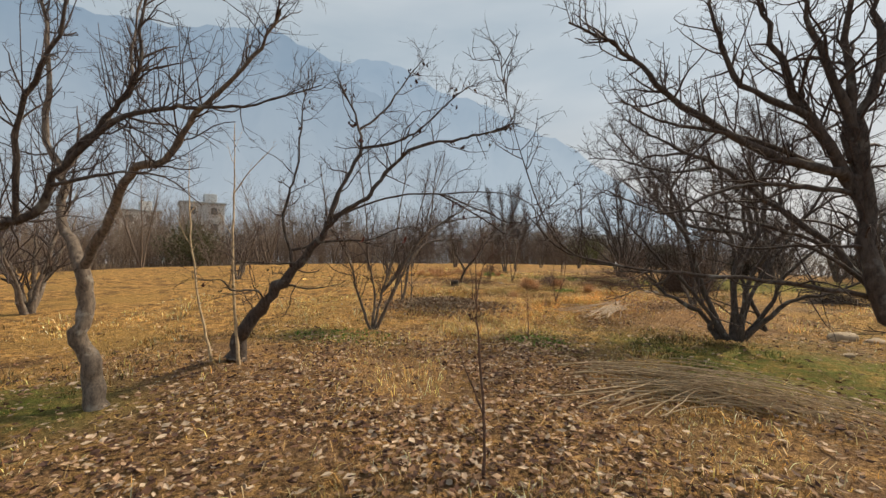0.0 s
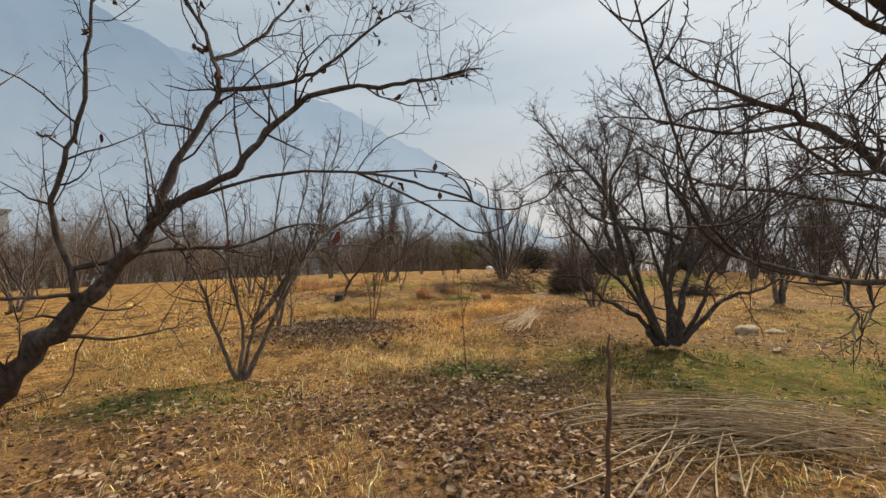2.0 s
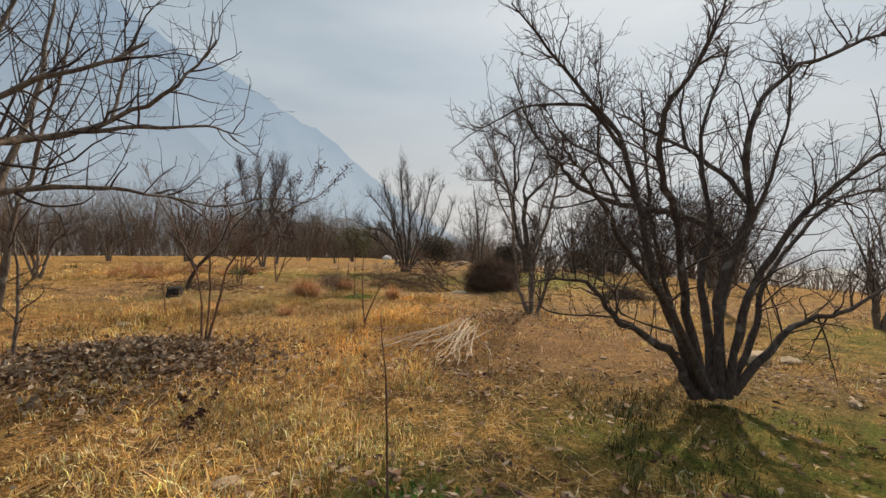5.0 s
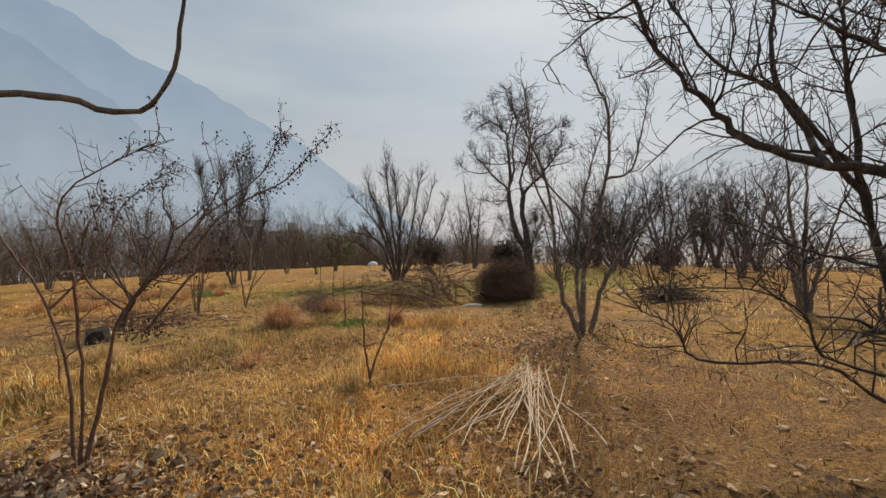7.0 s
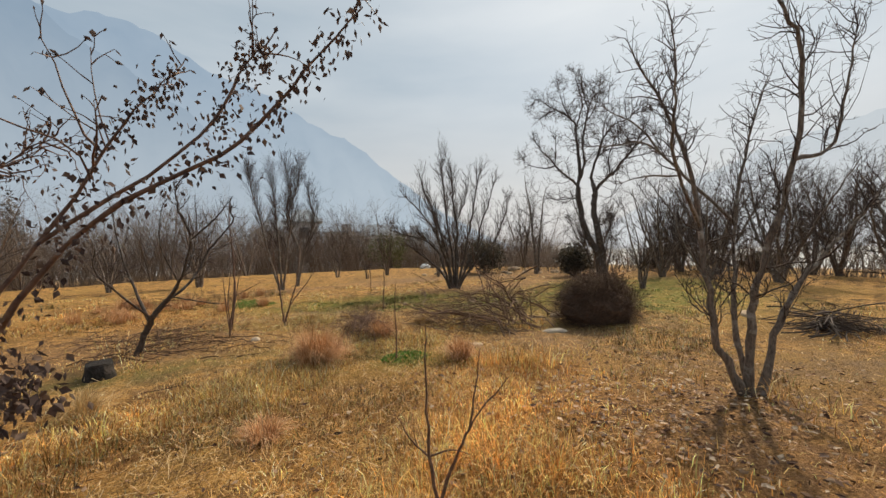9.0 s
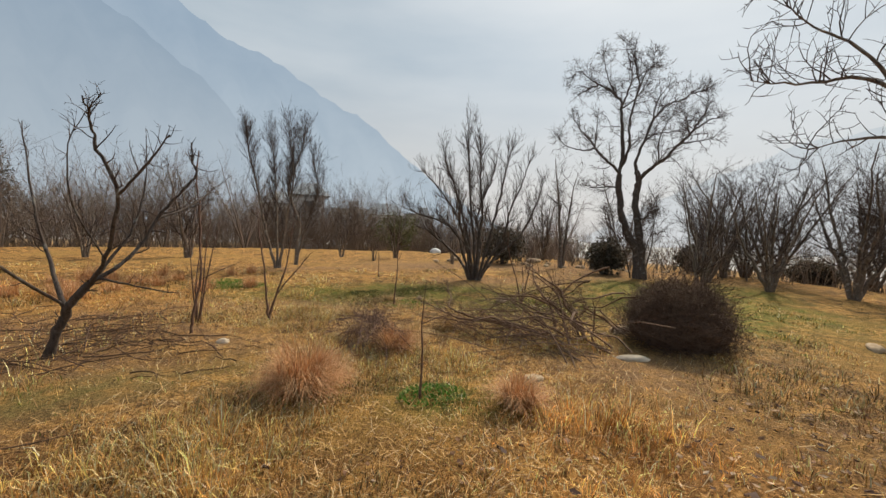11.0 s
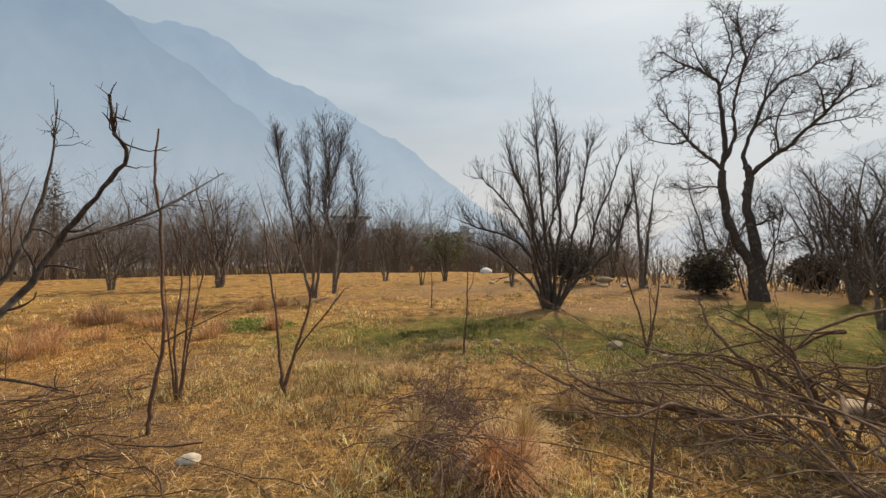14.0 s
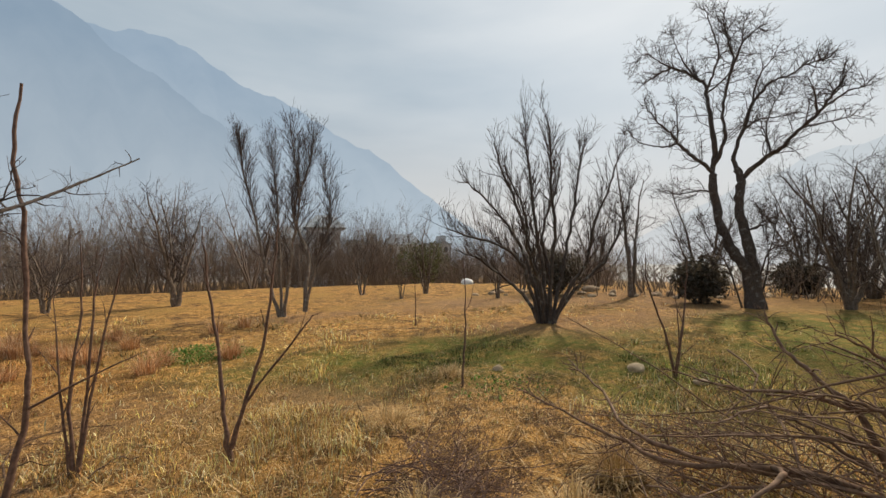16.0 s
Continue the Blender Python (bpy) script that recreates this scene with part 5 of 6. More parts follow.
# ---- cut sticks, brush ----
def stick_pile(name, x, y, label, seed, count, length, heading, spread, thick, mat, height=0.25, lift=0.12, bend=0.08, category="brushwood", n=7, twigs=0.0, droop=1.5, scatter=0.18, kink=0.006):
    """Sticks laid over one another: heading and its spread in degrees; each of the longest is a part, the rest joined."""
    rng = np.random.default_rng(seed)
    z = float(gz(x, y))
    ob = empty_thing(name, x, y, z, label, category)
    h = np.radians(heading + rng.normal(size=count) * spread)
    ln = rng.uniform(*length, count)
    d = np.stack([np.cos(h), np.sin(h), rng.normal(size=count) * lift], 1)
    mid = np.stack([rng.normal(size=count) * scatter, rng.normal(size=count) * scatter, 0.03 + height * rng.random(count) ** 1.5], 1)
    s = np.linspace(-0.5, 0.5, n)
    P = mid[:, None] + d[:, None] * ln[:, None, None] * s[None, :, None]
    side = np.stack([-np.sin(h), np.cos(h), np.zeros(count)], 1)
    P = P + side[:, None] * (rng.normal(size=count)[:, None, None] * bend * ln[:, None, None]) * (s ** 2 * 4)[None, :, None]
    P[..., 2] -= np.abs(s)[None, :] ** 2 * height * droop
    P = P + rng.normal(size=P.shape) * kink
    P[..., 2] = np.maximum(P[..., 2], 0.006)
    R = rng.uniform(*thick, count)[:, None] * np.linspace(1, 0.35, n)[None, :]
    own = min(count, 40)
    for k in range(own):
        v, f = tubes(P[k:k + 1], R[k:k + 1], 5)
        child("stick", mesh_np("stick", v, f, mat), ob)
    sets = [(P[own:], R[own:], 4)] if count > own else []
    if twigs:
        Q, S = sprout(rng, P, R, twigs, (0.1, 0.55), (20, 60), 0.15, 0.14, 5, 0.55, rmax=0.009)
        Q2, S2 = sprout(rng, Q, S, 6.0, (0.05, 0.25), (25, 60), 0.1, 0.14, 4, 0.6)
        for q in (Q, Q2):
            q[..., 2] = np.maximum(q[..., 2], 0.004)
        sets += [(Q, S, 4), (Q2, S2, 3)]
    if sets:
        v, f = join_tubes(sets)
        child("brushwood", mesh_np("brushwood", v, f, mat), ob, kind="stuff")
    return ob


stick_pile("stick_bundle", 2.75, 2.95, "long bundle of cut brown twigs on dead leaves", 51, 80, (1.2, 2.6), -24, 12, (0.004, 0.0085), M_STALK, 0.22, 0.03, 0.04)
stick_pile("stick_bundle", 2.1, 2.75, "few loose cut twigs spread over grass", 52, 14, (1.0, 1.9), 30, 22, (0.004, 0.008), M_STALK, 0.10, 0.04, 0.06)


def stalk_fan(x, y, seed, count, label):
    """Pale stalks that lean together at the top and spread over the ground."""
    rng = np.random.default_rng(seed)
    ob = empty_thing("stalk_fan", x, y, float(gz(x, y)), label, "stalks")
    for k in range(count):
        a = math.radians(rng.normal(-131, 19)) if k % 11 else math.radians(rng.uniform(150, 260))
        ln = rng.uniform(0.6, 1.7)
        top = np.array([rng.normal() * 0.10, rng.normal() * 0.10, rng.uniform(0.05, 0.24)])
        foot = np.array([math.cos(a) * ln, math.sin(a) * ln, 0.012])
        mid = (top + foot) / 2 + np.array([rng.normal() * 0.04, rng.normal() * 0.04, rng.uniform(0.0, 0.06)])
        low = top * 0.2 + foot * 0.8 + np.array([rng.normal() * 0.02, rng.normal() * 0.02, rng.uniform(0.0, 0.03)])
        c = catmull([top, mid, low, foot], 8)
        v, f = tubes(c[None], np.linspace(rng.uniform(0.003, 0.005), rng.uniform(0.004, 0.0085), 8)[None], 5)
        child("stalk", mesh_np("stalk", v, f, M_STALK_PALE), ob)
    return ob


stalk_fan(3.3, 8.5, 53, 38, "fan of bleached pale stalks leaning together")
stick_pile("brush_pile", 4.6, 14.3, "tangled pile of pruned branches on the meadow", 54, 46, (0.9, 2.3), 150, 42, (0.004, 0.013), M_BOUGH, 0.55, 0.26, 0.22, twigs=3.0, droop=0.7, scatter=0.34, kink=0.022)
stick_pile("brush_pile", 5.2, 14.15, "heap of thicker cut boughs with side twigs", 64, 14, (0.7, 1.2), 125, 30, (0.010, 0.02), M_BOUGH, 0.75, 0.5, 0.3, twigs=4.0, droop=0.4, kink=0.03)
stick_pile("brush_pile", 4.0, 15.0, "long thin prunings spread over the grass", 62, 22, (0.9, 1.9), 150, 45, (0.004, 0.009), M_BOUGH, 0.3, 0.2, 0.2, twigs=3.0, scatter=0.3, kink=0.02)
stick_pile("brush_pile", 2.25, 14.3, "small heap of thorny prunings in straw grass", 56, 70, (0.3, 0.8), 60, 60, (0.003, 0.006), M_TWIG_RED, 0.35, 0.35, 0.2, twigs=6.0)
stick_pile("brush_pile", 2.35, 15.3, "low heap of reddish thorny prunings", 57, 60, (0.4, 1.0), 20, 60, (0.003, 0.006), M_TWIG_RED, 0.22, 0.25, 0.2, twigs=6.0)
stick_pile("brush_pile", -1.0, 15.2, "scattered brown prunings under the dark fruit tree", 58, 150, (0.3, 1.1), 10, 70, (0.003, 0.009), M_BRUSH, 0.14, 0.08, 0.2, twigs=3.0, scatter=0.75, kink=0.012)
stick_pile("brush_pile", 9.6, 11.3, "grey brush stacked along the meadow", 59, 70, (0.8, 1.8), -10, 40, (0.005, 0.014), M_TWIG, 0.3, 0.2, 0.15, twigs=3.0)


def twig_stack(x, y, r, h, seed, label):
    """A round stack of fine dark brush, twigs lying round and over it."""
    rng = np.random.default_rng(seed)
    ob = empty_thing("brush_stack", x, y, float(gz(x, y)), label, "brushwood")
    n = 4200
    a = rng.uniform(0, 6.28, n)
    z = h * rng.random(n) ** 0.8
    rad = r * np.sqrt(np.clip(1 - (z / h * 0.92) ** 2.2, 0.05, 1)) * rng.uniform(0.55, 1.14, n) * (1 + 0.09 * np.sin(2 * a + 1) + 0.07 * np.sin(5 * a + z * 9))
    c = np.stack([np.cos(a) * rad, np.sin(a) * rad, z], 1)
    tang = np.stack([-np.sin(a), np.cos(a), rng.normal(size=n) * 0.25], 1) + rng.normal(size=(n, 3)) * 0.7
    tang = unit(tang + np.stack([np.cos(a), np.sin(a), 0.4 + 0 * a], 1) * (rng.random(n) < 0.12)[:, None] * 1.6) * rng.uniform(0.2, 0.8, n)[:, None]
    s = np.linspace(-0.5, 0.5, 5)
    P = c[:, None] + tang[:, None] * s[None, :, None]
    P -= (np.stack([np.cos(a), np.sin(a), 0 * a], 1) * 0.5)[:, None] * (s ** 2)[None, :, None] * rng.uniform(0, 0.8, n)[:, None, None]
    P = P + rng.normal(size=P.shape) * 0.01
    P[..., 2] = np.maximum(P[..., 2], 0.003)
    v, f = tubes(P, rng.uniform(0.0015, 0.004, n)[:, None] * np.linspace(1, 0.5, 5)[None], 3)
    child("brushwood", mesh_np("brushwood", v, f, M_BRUSH), ob, kind="stuff")
    bm = bmesh.new()
    bmesh.ops.create_icosphere(bm, subdivisions=3, radius=1)
    for q in bm.verts:
        k = 0.84 + 0.10 * noise.noise(q.co * 2.4) + 0.05 * noise.noise(q.co * 7)
        q.co = Vector((q.co.x * r * k, q.co.y * r * k, max(0.0, (q.co.z * 0.62 + 0.36) * h * k)))
    part("packed_core", bm, M_BRUSH, ob)
    return ob


twig_stack(6.9, 13.85, 0.82, 0.88, 60, "rounded stack of fine dark brushwood on bare soil")


# ---- stones, litter, small things ----
def stone(name, x, y, sx, sy, sz, seed, label, mat=None, turn=0.0, category="stone", sink=0.33):
    bm = bmesh.new()
    bmesh.ops.create_icosphere(bm, subdivisions=3, radius=1)
    off = Vector((seed * 3.7, seed * 1.3, seed * 0.7))
    for q in bm.verts:
        k = 1 + 0.28 * noise.noise(q.co * 1.2 + off) + 0.10 * noise.noise(q.co * 3.5 + off) + 0.03 * noise.noise(q.co * 9 + off)
        q.co = Vector((q.co.x * sx * k, q.co.y * sy * k, q.co.z * sz * k))
    me = bpy.data.meshes.new(name)
    bm.to_mesh(me)
    bm.free()
    me.materials.append(mat or M_STONE)
    for p in me.polygons:
        p.use_smooth = True
    ob = new(name, me)
    ob.location, ob.rotation_euler = (x, y, float(gz(x, y)) + sz * (1 - 2 * sink)), (0, 0, turn)
    return tagged(ob, label, category)


stone("stone", 6.12, 6.20, 0.24, 0.15, 0.10, 1, "large pale rounded stone in short turf", turn=0.3)
stone("stone", 6.45, 6.0, 0.17, 0.10, 0.07, 2, "pale flat stone beside a larger one")
stone("stone", 5.5, 13.3, 0.22, 0.075, 0.055, 3, "long white limestone block on bare soil", M_STONE_PALE, -0.3)
stone("stone", 3.78, 12.9, 0.12, 0.08, 0.045, 4, "flat buff stone half sunk in straw")
stone("stone", 0.46, 14.95, 0.075, 0.06, 0.05, 5, "small pale rounded stone in straw grass", M_STONE_PALE)
stone("stone", 6.6, 14.7, 0.24, 0.15, 0.10, 6, "buff stone behind the pile of prunings", turn=0.5)
stone("stone", 5.62, 17.25, 0.12, 0.09, 0.07, 7, "round stone in green turf")
stone("stone", 6.0, 16.6, 0.12, 0.07, 0.04, 8, "grey stones at the foot of a sapling")
stone("stone", 3.9, 17.9, 0.07, 0.05, 0.05, 9, "small upright stone in short turf")
stone("stone", 13.3, 28.5, 0.4, 0.28, 0.18, 10, "brown boulder at the meadow's edge")
stone("stone", 8.85, 28.9, 0.28, 0.2, 0.14, 11, "pale boulder at the meadow's edge")
stone("stone", -1.3, 10.4, 0.10, 0.07, 0.05, 12, "small white stone in dry turf")
stone("stone", 0.35, 5.65, 0.07, 0.05, 0.022, 13, "flat pale stone among dead leaves")
stone("stone", 5.2, 7.0, 0.045, 0.03, 0.016, 14, "small flat pale stone in turf")
stone("stone", 5.35, 5.0, 0.06, 0.04, 0.04, 15, "small flat pale stone in green turf")
stone("stone", 9.9, 12.9, 0.22, 0.10, 0.07, 16, "long pale stone at the green turf's edge", turn=0.6)
stone("stone", 4.3, 6.9, 0.05, 0.035, 0.02, 17, "small pale stone on trodden soil")
stone("plastic_sheet", 10.1, 36.2, 0.4, 0.25, 0.25, 18, "crumpled white plastic sheet on the ground", M_PLASTIC, category="plastic sheet")
rub_rng = np.random.default_rng(61)
for k in range(46):
    u = rub_rng.random()
    bx, by = 9 + 13 * u + rub_rng.normal() * 0.6, 28.5 - 6.5 * u + rub_rng.normal() * 0.7
    s = rub_rng.uniform(0.06, 0.2)
    tagged(stone("rubble_stone", bx, by, s, s * rub_rng.uniform(0.6, 1), s * rub_rng.uniform(0.4, 0.7), 20 + k, "grey rubble stone on the bare bank", turn=rub_rng.uniform(0, 6)), group="rubble along the bank")


def stump(x, y, r, h, seed):
    bm = bmesh.new()
    bmesh.ops.create_cone(bm, cap_ends=True, segments=20, radius1=r * 1.25, radius2=r, depth=h)
    bmesh.ops.subdivide_edges(bm, edges=[e for e in bm.edges if abs(e.verts[0].co.z - e.verts[1].co.z) > 0.1], cuts=4)
    for q in bm.verts:
        q.co *= 1 + 0.14 * noise.noise(q.co * 7 + Vector((seed, 0, 0)))
        q.co.z += 0.05 * noise.noise(q.co * 12)
    me = bpy.data.meshes.new("stump")
    bm.to_mesh(me)
    bm.free()
    me.materials.append(M_CHAR)
    ob = new("stump", me)
    ob.location = (x, y, float(gz(x, y)) + h / 2 - 0.02)
    return tagged(ob, "charred black stump beside the dark fruit tree", "stump")


stump(-1.2, 13.45, 0.14, 0.2, 3)


def seed_head(x, y, seed):
    """A withered plant with dark papery heads."""
    rng = np.random.default_rng(seed)
    ob = empty_thing("withered_plant", x, y, float(gz(x, y)), "withered plant with dark papery heads", "plant")
    for k in range(3):
        t = np.array([rng.normal() * 0.07, rng.normal() * 0.07, rng.uniform(0.04, 0.12)])
        c = catmull([(0, 0, 0), t * np.array([0.4, 0.4, 0.6]), t], 6)
        v, f = tubes(c[None], np.full((1, 6), 0.004), 5)
        child("stem", mesh_np("stem", v, f, M_TWIG_RED), ob)
        v, f, cc = scatter_leaves(rng, np.tile(t, (26, 1)) + rng.normal(size=(26, 3)) * 0.014, (0.02, 0.045), [(0.06, 0.028, 0.03), (0.10, 0.045, 0.04)], 0.1)
        child("head", mesh_np("head", v, f, M_LEAF, cc, False), ob)
    return ob


seed_head(0.12, 6.5, 71)
seed_head(0.06, 6.9, 72)


# ---- grass, weeds and fallen leaves ----
def blades(rng, x, y, h, lean, width, cols, a):
    """Bent grass blades, two quads and a tip each, rooted at x, y, falling towards a."""
    n = len(x)
    z = gz(x, y) - 0.008
    d = np.stack([np.cos(a), np.sin(a)], 1)
    s = np.stack([-np.sin(a), np.cos(a), 0 * a], 1) * (width * 0.5)[:, None]
    root = np.stack([x, y, z], 1)
    l = (lean * h)[:, None]
    p1 = root + np.concatenate([d * l * 0.3, (h * 0.55)[:, None]], 1)
    p2 = root + np.concatenate([d * l, (h * np.sqrt(np.clip(1 - 0.45 * lean ** 2, 0.05, 1)))[:, None]], 1)
    V = np.stack([root - s, root + s, p1 + s * 0.7, p1 - s * 0.7, p2], 1).reshape(-1, 3)
    o = np.arange(n)[:, None] * 5
    F = np.concatenate([o + np.array([[0, 1, 2]]), o + np.array([[0, 2, 3]]), o + np.array([[3, 2, 4]])], 0)
    return V, F, np.repeat(cols, 5, axis=0)


def aisle_distance(x, y):
    q = np.stack([x, y], 1)
    d = np.full(len(x), 99.0)
    for a, b in zip(AISLE[:-1], AISLE[1:]):
        ab = b - a
        t = np.clip(((q - a) @ ab) / (ab @ ab), 0, 1)
        d = np.minimum(d, np.linalg.norm(q - (a + t[:, None] * ab), axis=1))
    return np.minimum(d, np.maximum(0, np.hypot(x - 2.4, y - 15.2) - 1.6))


def meadow_points(rng, want):
    xs, ys = [], []
    got = 0
    while got < want:
        x, y = rng.uniform(-8, 13, 200000), rng.uniform(-0.8, 25, 200000)
        d = aisle_distance(x, y)
        keep = rng.random(200000) < np.clip(1.9 / (0.6 + d), 0, 1) ** 2
        xs.append(x[keep])
        ys.append(y[keep])
        got += keep.sum()
    return np.concatenate(xs)[:want], np.concatenate(ys)[:want]


def straw_colours(rng, n, rust, green):
    straw = np.array([(0.82, 0.51, 0.175), (0.70, 0.39, 0.11), (0.90, 0.67, 0.35), (0.32, 0.16, 0.055)])[rng.integers(0, 4, n)]
    ru = np.array([(0.76, 0.37, 0.10), (0.60, 0.265, 0.065), (0.86, 0.50, 0.18)])[rng.integers(0, 3, n)]
    gr = np.array([(0.10, 0.125, 0.022), (0.16, 0.18, 0.035), (0.28, 0.27, 0.075)])[rng.integers(0, 3, n)]
    c = np.where((rng.random(n) < rust * 0.9)[:, None], ru, straw)
    c = np.where((rng.random(n) < green * 0.85)[:, None], gr, c)
    return np.minimum(c * rng.uniform(0.4, 1.8, (n, 1)), 0.86)


g_rng = np.random.default_rng(90)
cx_, cy_ = meadow_points(g_rng, 47000)
c_size = g_rng.uniform(0.5, 1.3, len(cx_)) * (0.75 + 0.35 * wave(cx_, cy_, 1.7, 13))
big_one = g_rng.random(len(cx_)) < 0.10
c_size = np.where(big_one, c_size * 1.7, c_size)
reps = np.where(big_one, g_rng.integers(18, 34, len(cx_)), g_rng.integers(6, 15, len(cx_)))
idx = np.repeat(np.arange(len(cx_)), reps)
px_ = cx_[idx] + g_rng.normal(size=len(idx)) * 0.045 * (1 + 0.05 * aisle_distance(cx_, cy_)[idx])
py_ = cy_[idx] + g_rng.normal(size=len(idx)) * 0.045 * (1 + 0.05 * aisle_distance(cx_, cy_)[idx])
m_r, m_g, m_l, m_s = masks(px_, py_)
thin = np.clip(0.5 + 1.3 * wave(px_, py_, 1.5, 17) + 0.7 * wave(px_, py_, 4.5, 18), 0.12, 1)      # worn patches
keep = g_rng.random(len(px_)) < (1 - 0.85 * m_l * (1 - 0.6 * m_g)) * (1 - 0.8 * spot(px_, py_, 2.75, 7.95, 0.75)) * (1 - 0.85 * m_s) * np.maximum(thin, 0.8 * m_r)
px_, py_, m_r, m_g, idx, thin = px_[keep], py_[keep], m_r[keep], m_g[keep], idx[keep], thin[keep]
h_ = g_rng.uniform(0.05, 0.155, len(px_)) * c_size[idx] * (0.8 + 0.3 * m_r - 0.3 * m_g) * (0.6 + 0.5 * thin)
fall_ = np.arctan2(py_ - cy_[idx], px_ - cx_[idx]) + g_rng.normal(size=len(px_)) * 0.7
w_ = g_rng.uniform(0.003, 0.0072, len(px_)) * (1 + 0.13 * aisle_distance(px_, py_))
tone = (g_rng.uniform(0.35, 1.4, len(cx_)) * np.clip(1.05 + 0.45 * wave(cx_, cy_, 1.1, 19) + 0.4 * wave(cx_, cy_, 4.3, 20), 0.4, 1.5))[idx][:, None]
bv, bf, bc = blades(g_rng, px_, py_, h_, g_rng.uniform(0.25, 1.4, len(px_)), w_, straw_colours(g_rng, len(px_), m_r, m_g) * tone, fall_)
tagged(new("grass", mesh_np("grass", bv, bf, M_BLADE, bc, False)), "thin dry straw-coloured meadow grass with green patches", "grass", kind="stuff")


# fallen straws matted on the ground
sx_, sy_ = meadow_points(g_rng, 80000)
sm_r, sm_g, sm_l, sm_s = masks(sx_, sy_)
sk = g_rng.random(len(sx_)) < (1 - 0.82 * sm_l) * (1 - 0.6 * sm_s) * (1 - 0.85 * sm_g)
sx_, sy_ = sx_[sk], sy_[sk]
sn = len(sx_)
s_a, s_len = g_rng.uniform(0, 6.28, sn), g_rng.uniform(0.03, 0.13, sn)
s_w = g_rng.uniform(0.001, 0.0026, sn) * (1 + 0.12 * aisle_distance(sx_, sy_))
s_dir = np.stack([np.cos(s_a), np.sin(s_a)], 1) * s_len[:, None] * 0.5
s_side = np.stack([-np.sin(s_a), np.cos(s_a)], 1) * s_w[:, None]
s_xy = np.stack([sx_, sy_], 1)
s_z0, s_z1 = g_rng.uniform(0.004, 0.03, sn), g_rng.uniform(0.004, 0.075, sn)
s_pts = [np.concatenate([q, (gz(q[:, 0], q[:, 1]) + zz)[:, None]], 1) for q, zz in ((s_xy - s_dir - s_side, s_z0), (s_xy - s_dir + s_side, s_z0), (s_xy + s_dir + s_side, s_z1), (s_xy + s_dir - s_side, s_z1))]
s_v = np.stack(s_pts, 1).reshape(-1, 3)
s_f = np.arange(sn)[:, None] * 4 + np.arange(4)[None]
s_c = np.array([(0.80, 0.60, 0.34), (0.64, 0.41, 0.17), (0.36, 0.20, 0.085), (0.14, 0.075, 0.04), (0.74, 0.47, 0.19)])[g_rng.integers(0, 5, sn)] * g_rng.uniform(0.75, 1.2, (sn, 1))
tagged(new("straw_mat", mesh_np("straw_mat", s_v, s_f, M_BLADE, np.repeat(s_c, 4, 0), False)), "fallen straws matted over the meadow ground", "straw", kind="stuff")


def tussock(x, y, r, h, seed, count, tint, label):
    """A shock of long grass falling outwards."""
    rng = np.random.default_rng(seed)
    a, q = rng.uniform(0, 6.28, count), r * 0.45 * np.sqrt(rng.random(count))
    bx, by = np.cos(a) * q, np.sin(a) * q
    n = 5
    turn = a + rng.normal(size=count) * 0.8
    d = np.stack([np.cos(turn), np.sin(turn)], 1)
    hh = h * rng.uniform(0.35, 1.15, count) * (1 + 0.25 * np.sin(3 * a + seed))
    out = r * rng.uniform(0.1, 1.2, count)
    sway = rng.normal(size=count) * 0.16 * r
    V = []
    w = rng.uniform(0.0025, 0.005, count)
    side = np.stack([-d[:, 1], d[:, 0], 0 * a], 1)
    for k in range(n):
        s = k / (n - 1)
        p = np.stack([bx + d[:, 0] * out * s ** 1.6 - d[:, 1] * sway * s ** 2.5, by + d[:, 1] * out * s ** 1.6 + d[:, 0] * sway * s ** 2.5, hh * (1.5 * s - 0.75 * s ** 2.4 * (0.6 + out / r * 0.7))], 1)
        p[:, 2] = np.maximum(p[:, 2], 0.004)
        e = side * (w * (1 - 0.85 * s))[:, None]
        V += [p - e, p + e]
    V = np.stack(V, 1).reshape(-1, 3)
    o = np.arange(count)[:, None] * 2 * n
    F = np.concatenate([o + np.array([[2 * k, 2 * k + 1, 2 * k + 3, 2 * k + 2]]) for k in range(n - 1)], 0)
    c = np.array(tint)[rng.integers(0, len(tint), count)] * rng.uniform(0.7, 1.2, (count, 1))
    ob = new("grass_tussock", mesh_np("grass_tussock", V, F, M_BLADE, np.repeat(c, 2 * n, 0), False))
    ob.location = (x, y, float(gz(x, y)) - 0.01)
    return tagged(ob, label, "grass tussock", "tussocks in the meadow")


RUSTY = [(0.62, 0.31, 0.13), (0.70, 0.40, 0.19), (0.44, 0.20, 0.085), (0.76, 0.52, 0.30)]
STRAWY = [(0.62, 0.42, 0.18), (0.50, 0.31, 0.12), (0.72, 0.53, 0.28)]
tussock(1.42, 13.15, 0.40, 0.50, 101, 2300, RUSTY, "large drooping tussock of rusty dry grass")
tussock(1.62, 13.4, 0.32, 0.36, 102, 900, RUSTY, "drooping tussock of rusty dry grass")
tussock(2.55, 14.25, 0.34, 0.34, 103, 1000, RUSTY, "upright tussock of reddish dry grass")
tussock(2.1, 14.9, 0.3, 0.28, 104, 700, STRAWY, "soft tussock of straw-coloured grass")
tussock(3.3, 12.35, 0.28, 0.30, 105, 900, RUSTY, "small tussock of reddish dry grass")
tussock(2.9, 14.7, 0.3, 0.26, 106, 600, STRAWY, "low tussock of pale dry grass")
tussock(3.6, 15.2, 0.3, 0.24, 107, 500, STRAWY, "low tussock of pale dry grass")
tussock(2.2, 16.5, 0.28, 0.18, 108, 400, STRAWY, "flattened tussock of pale dry grass")
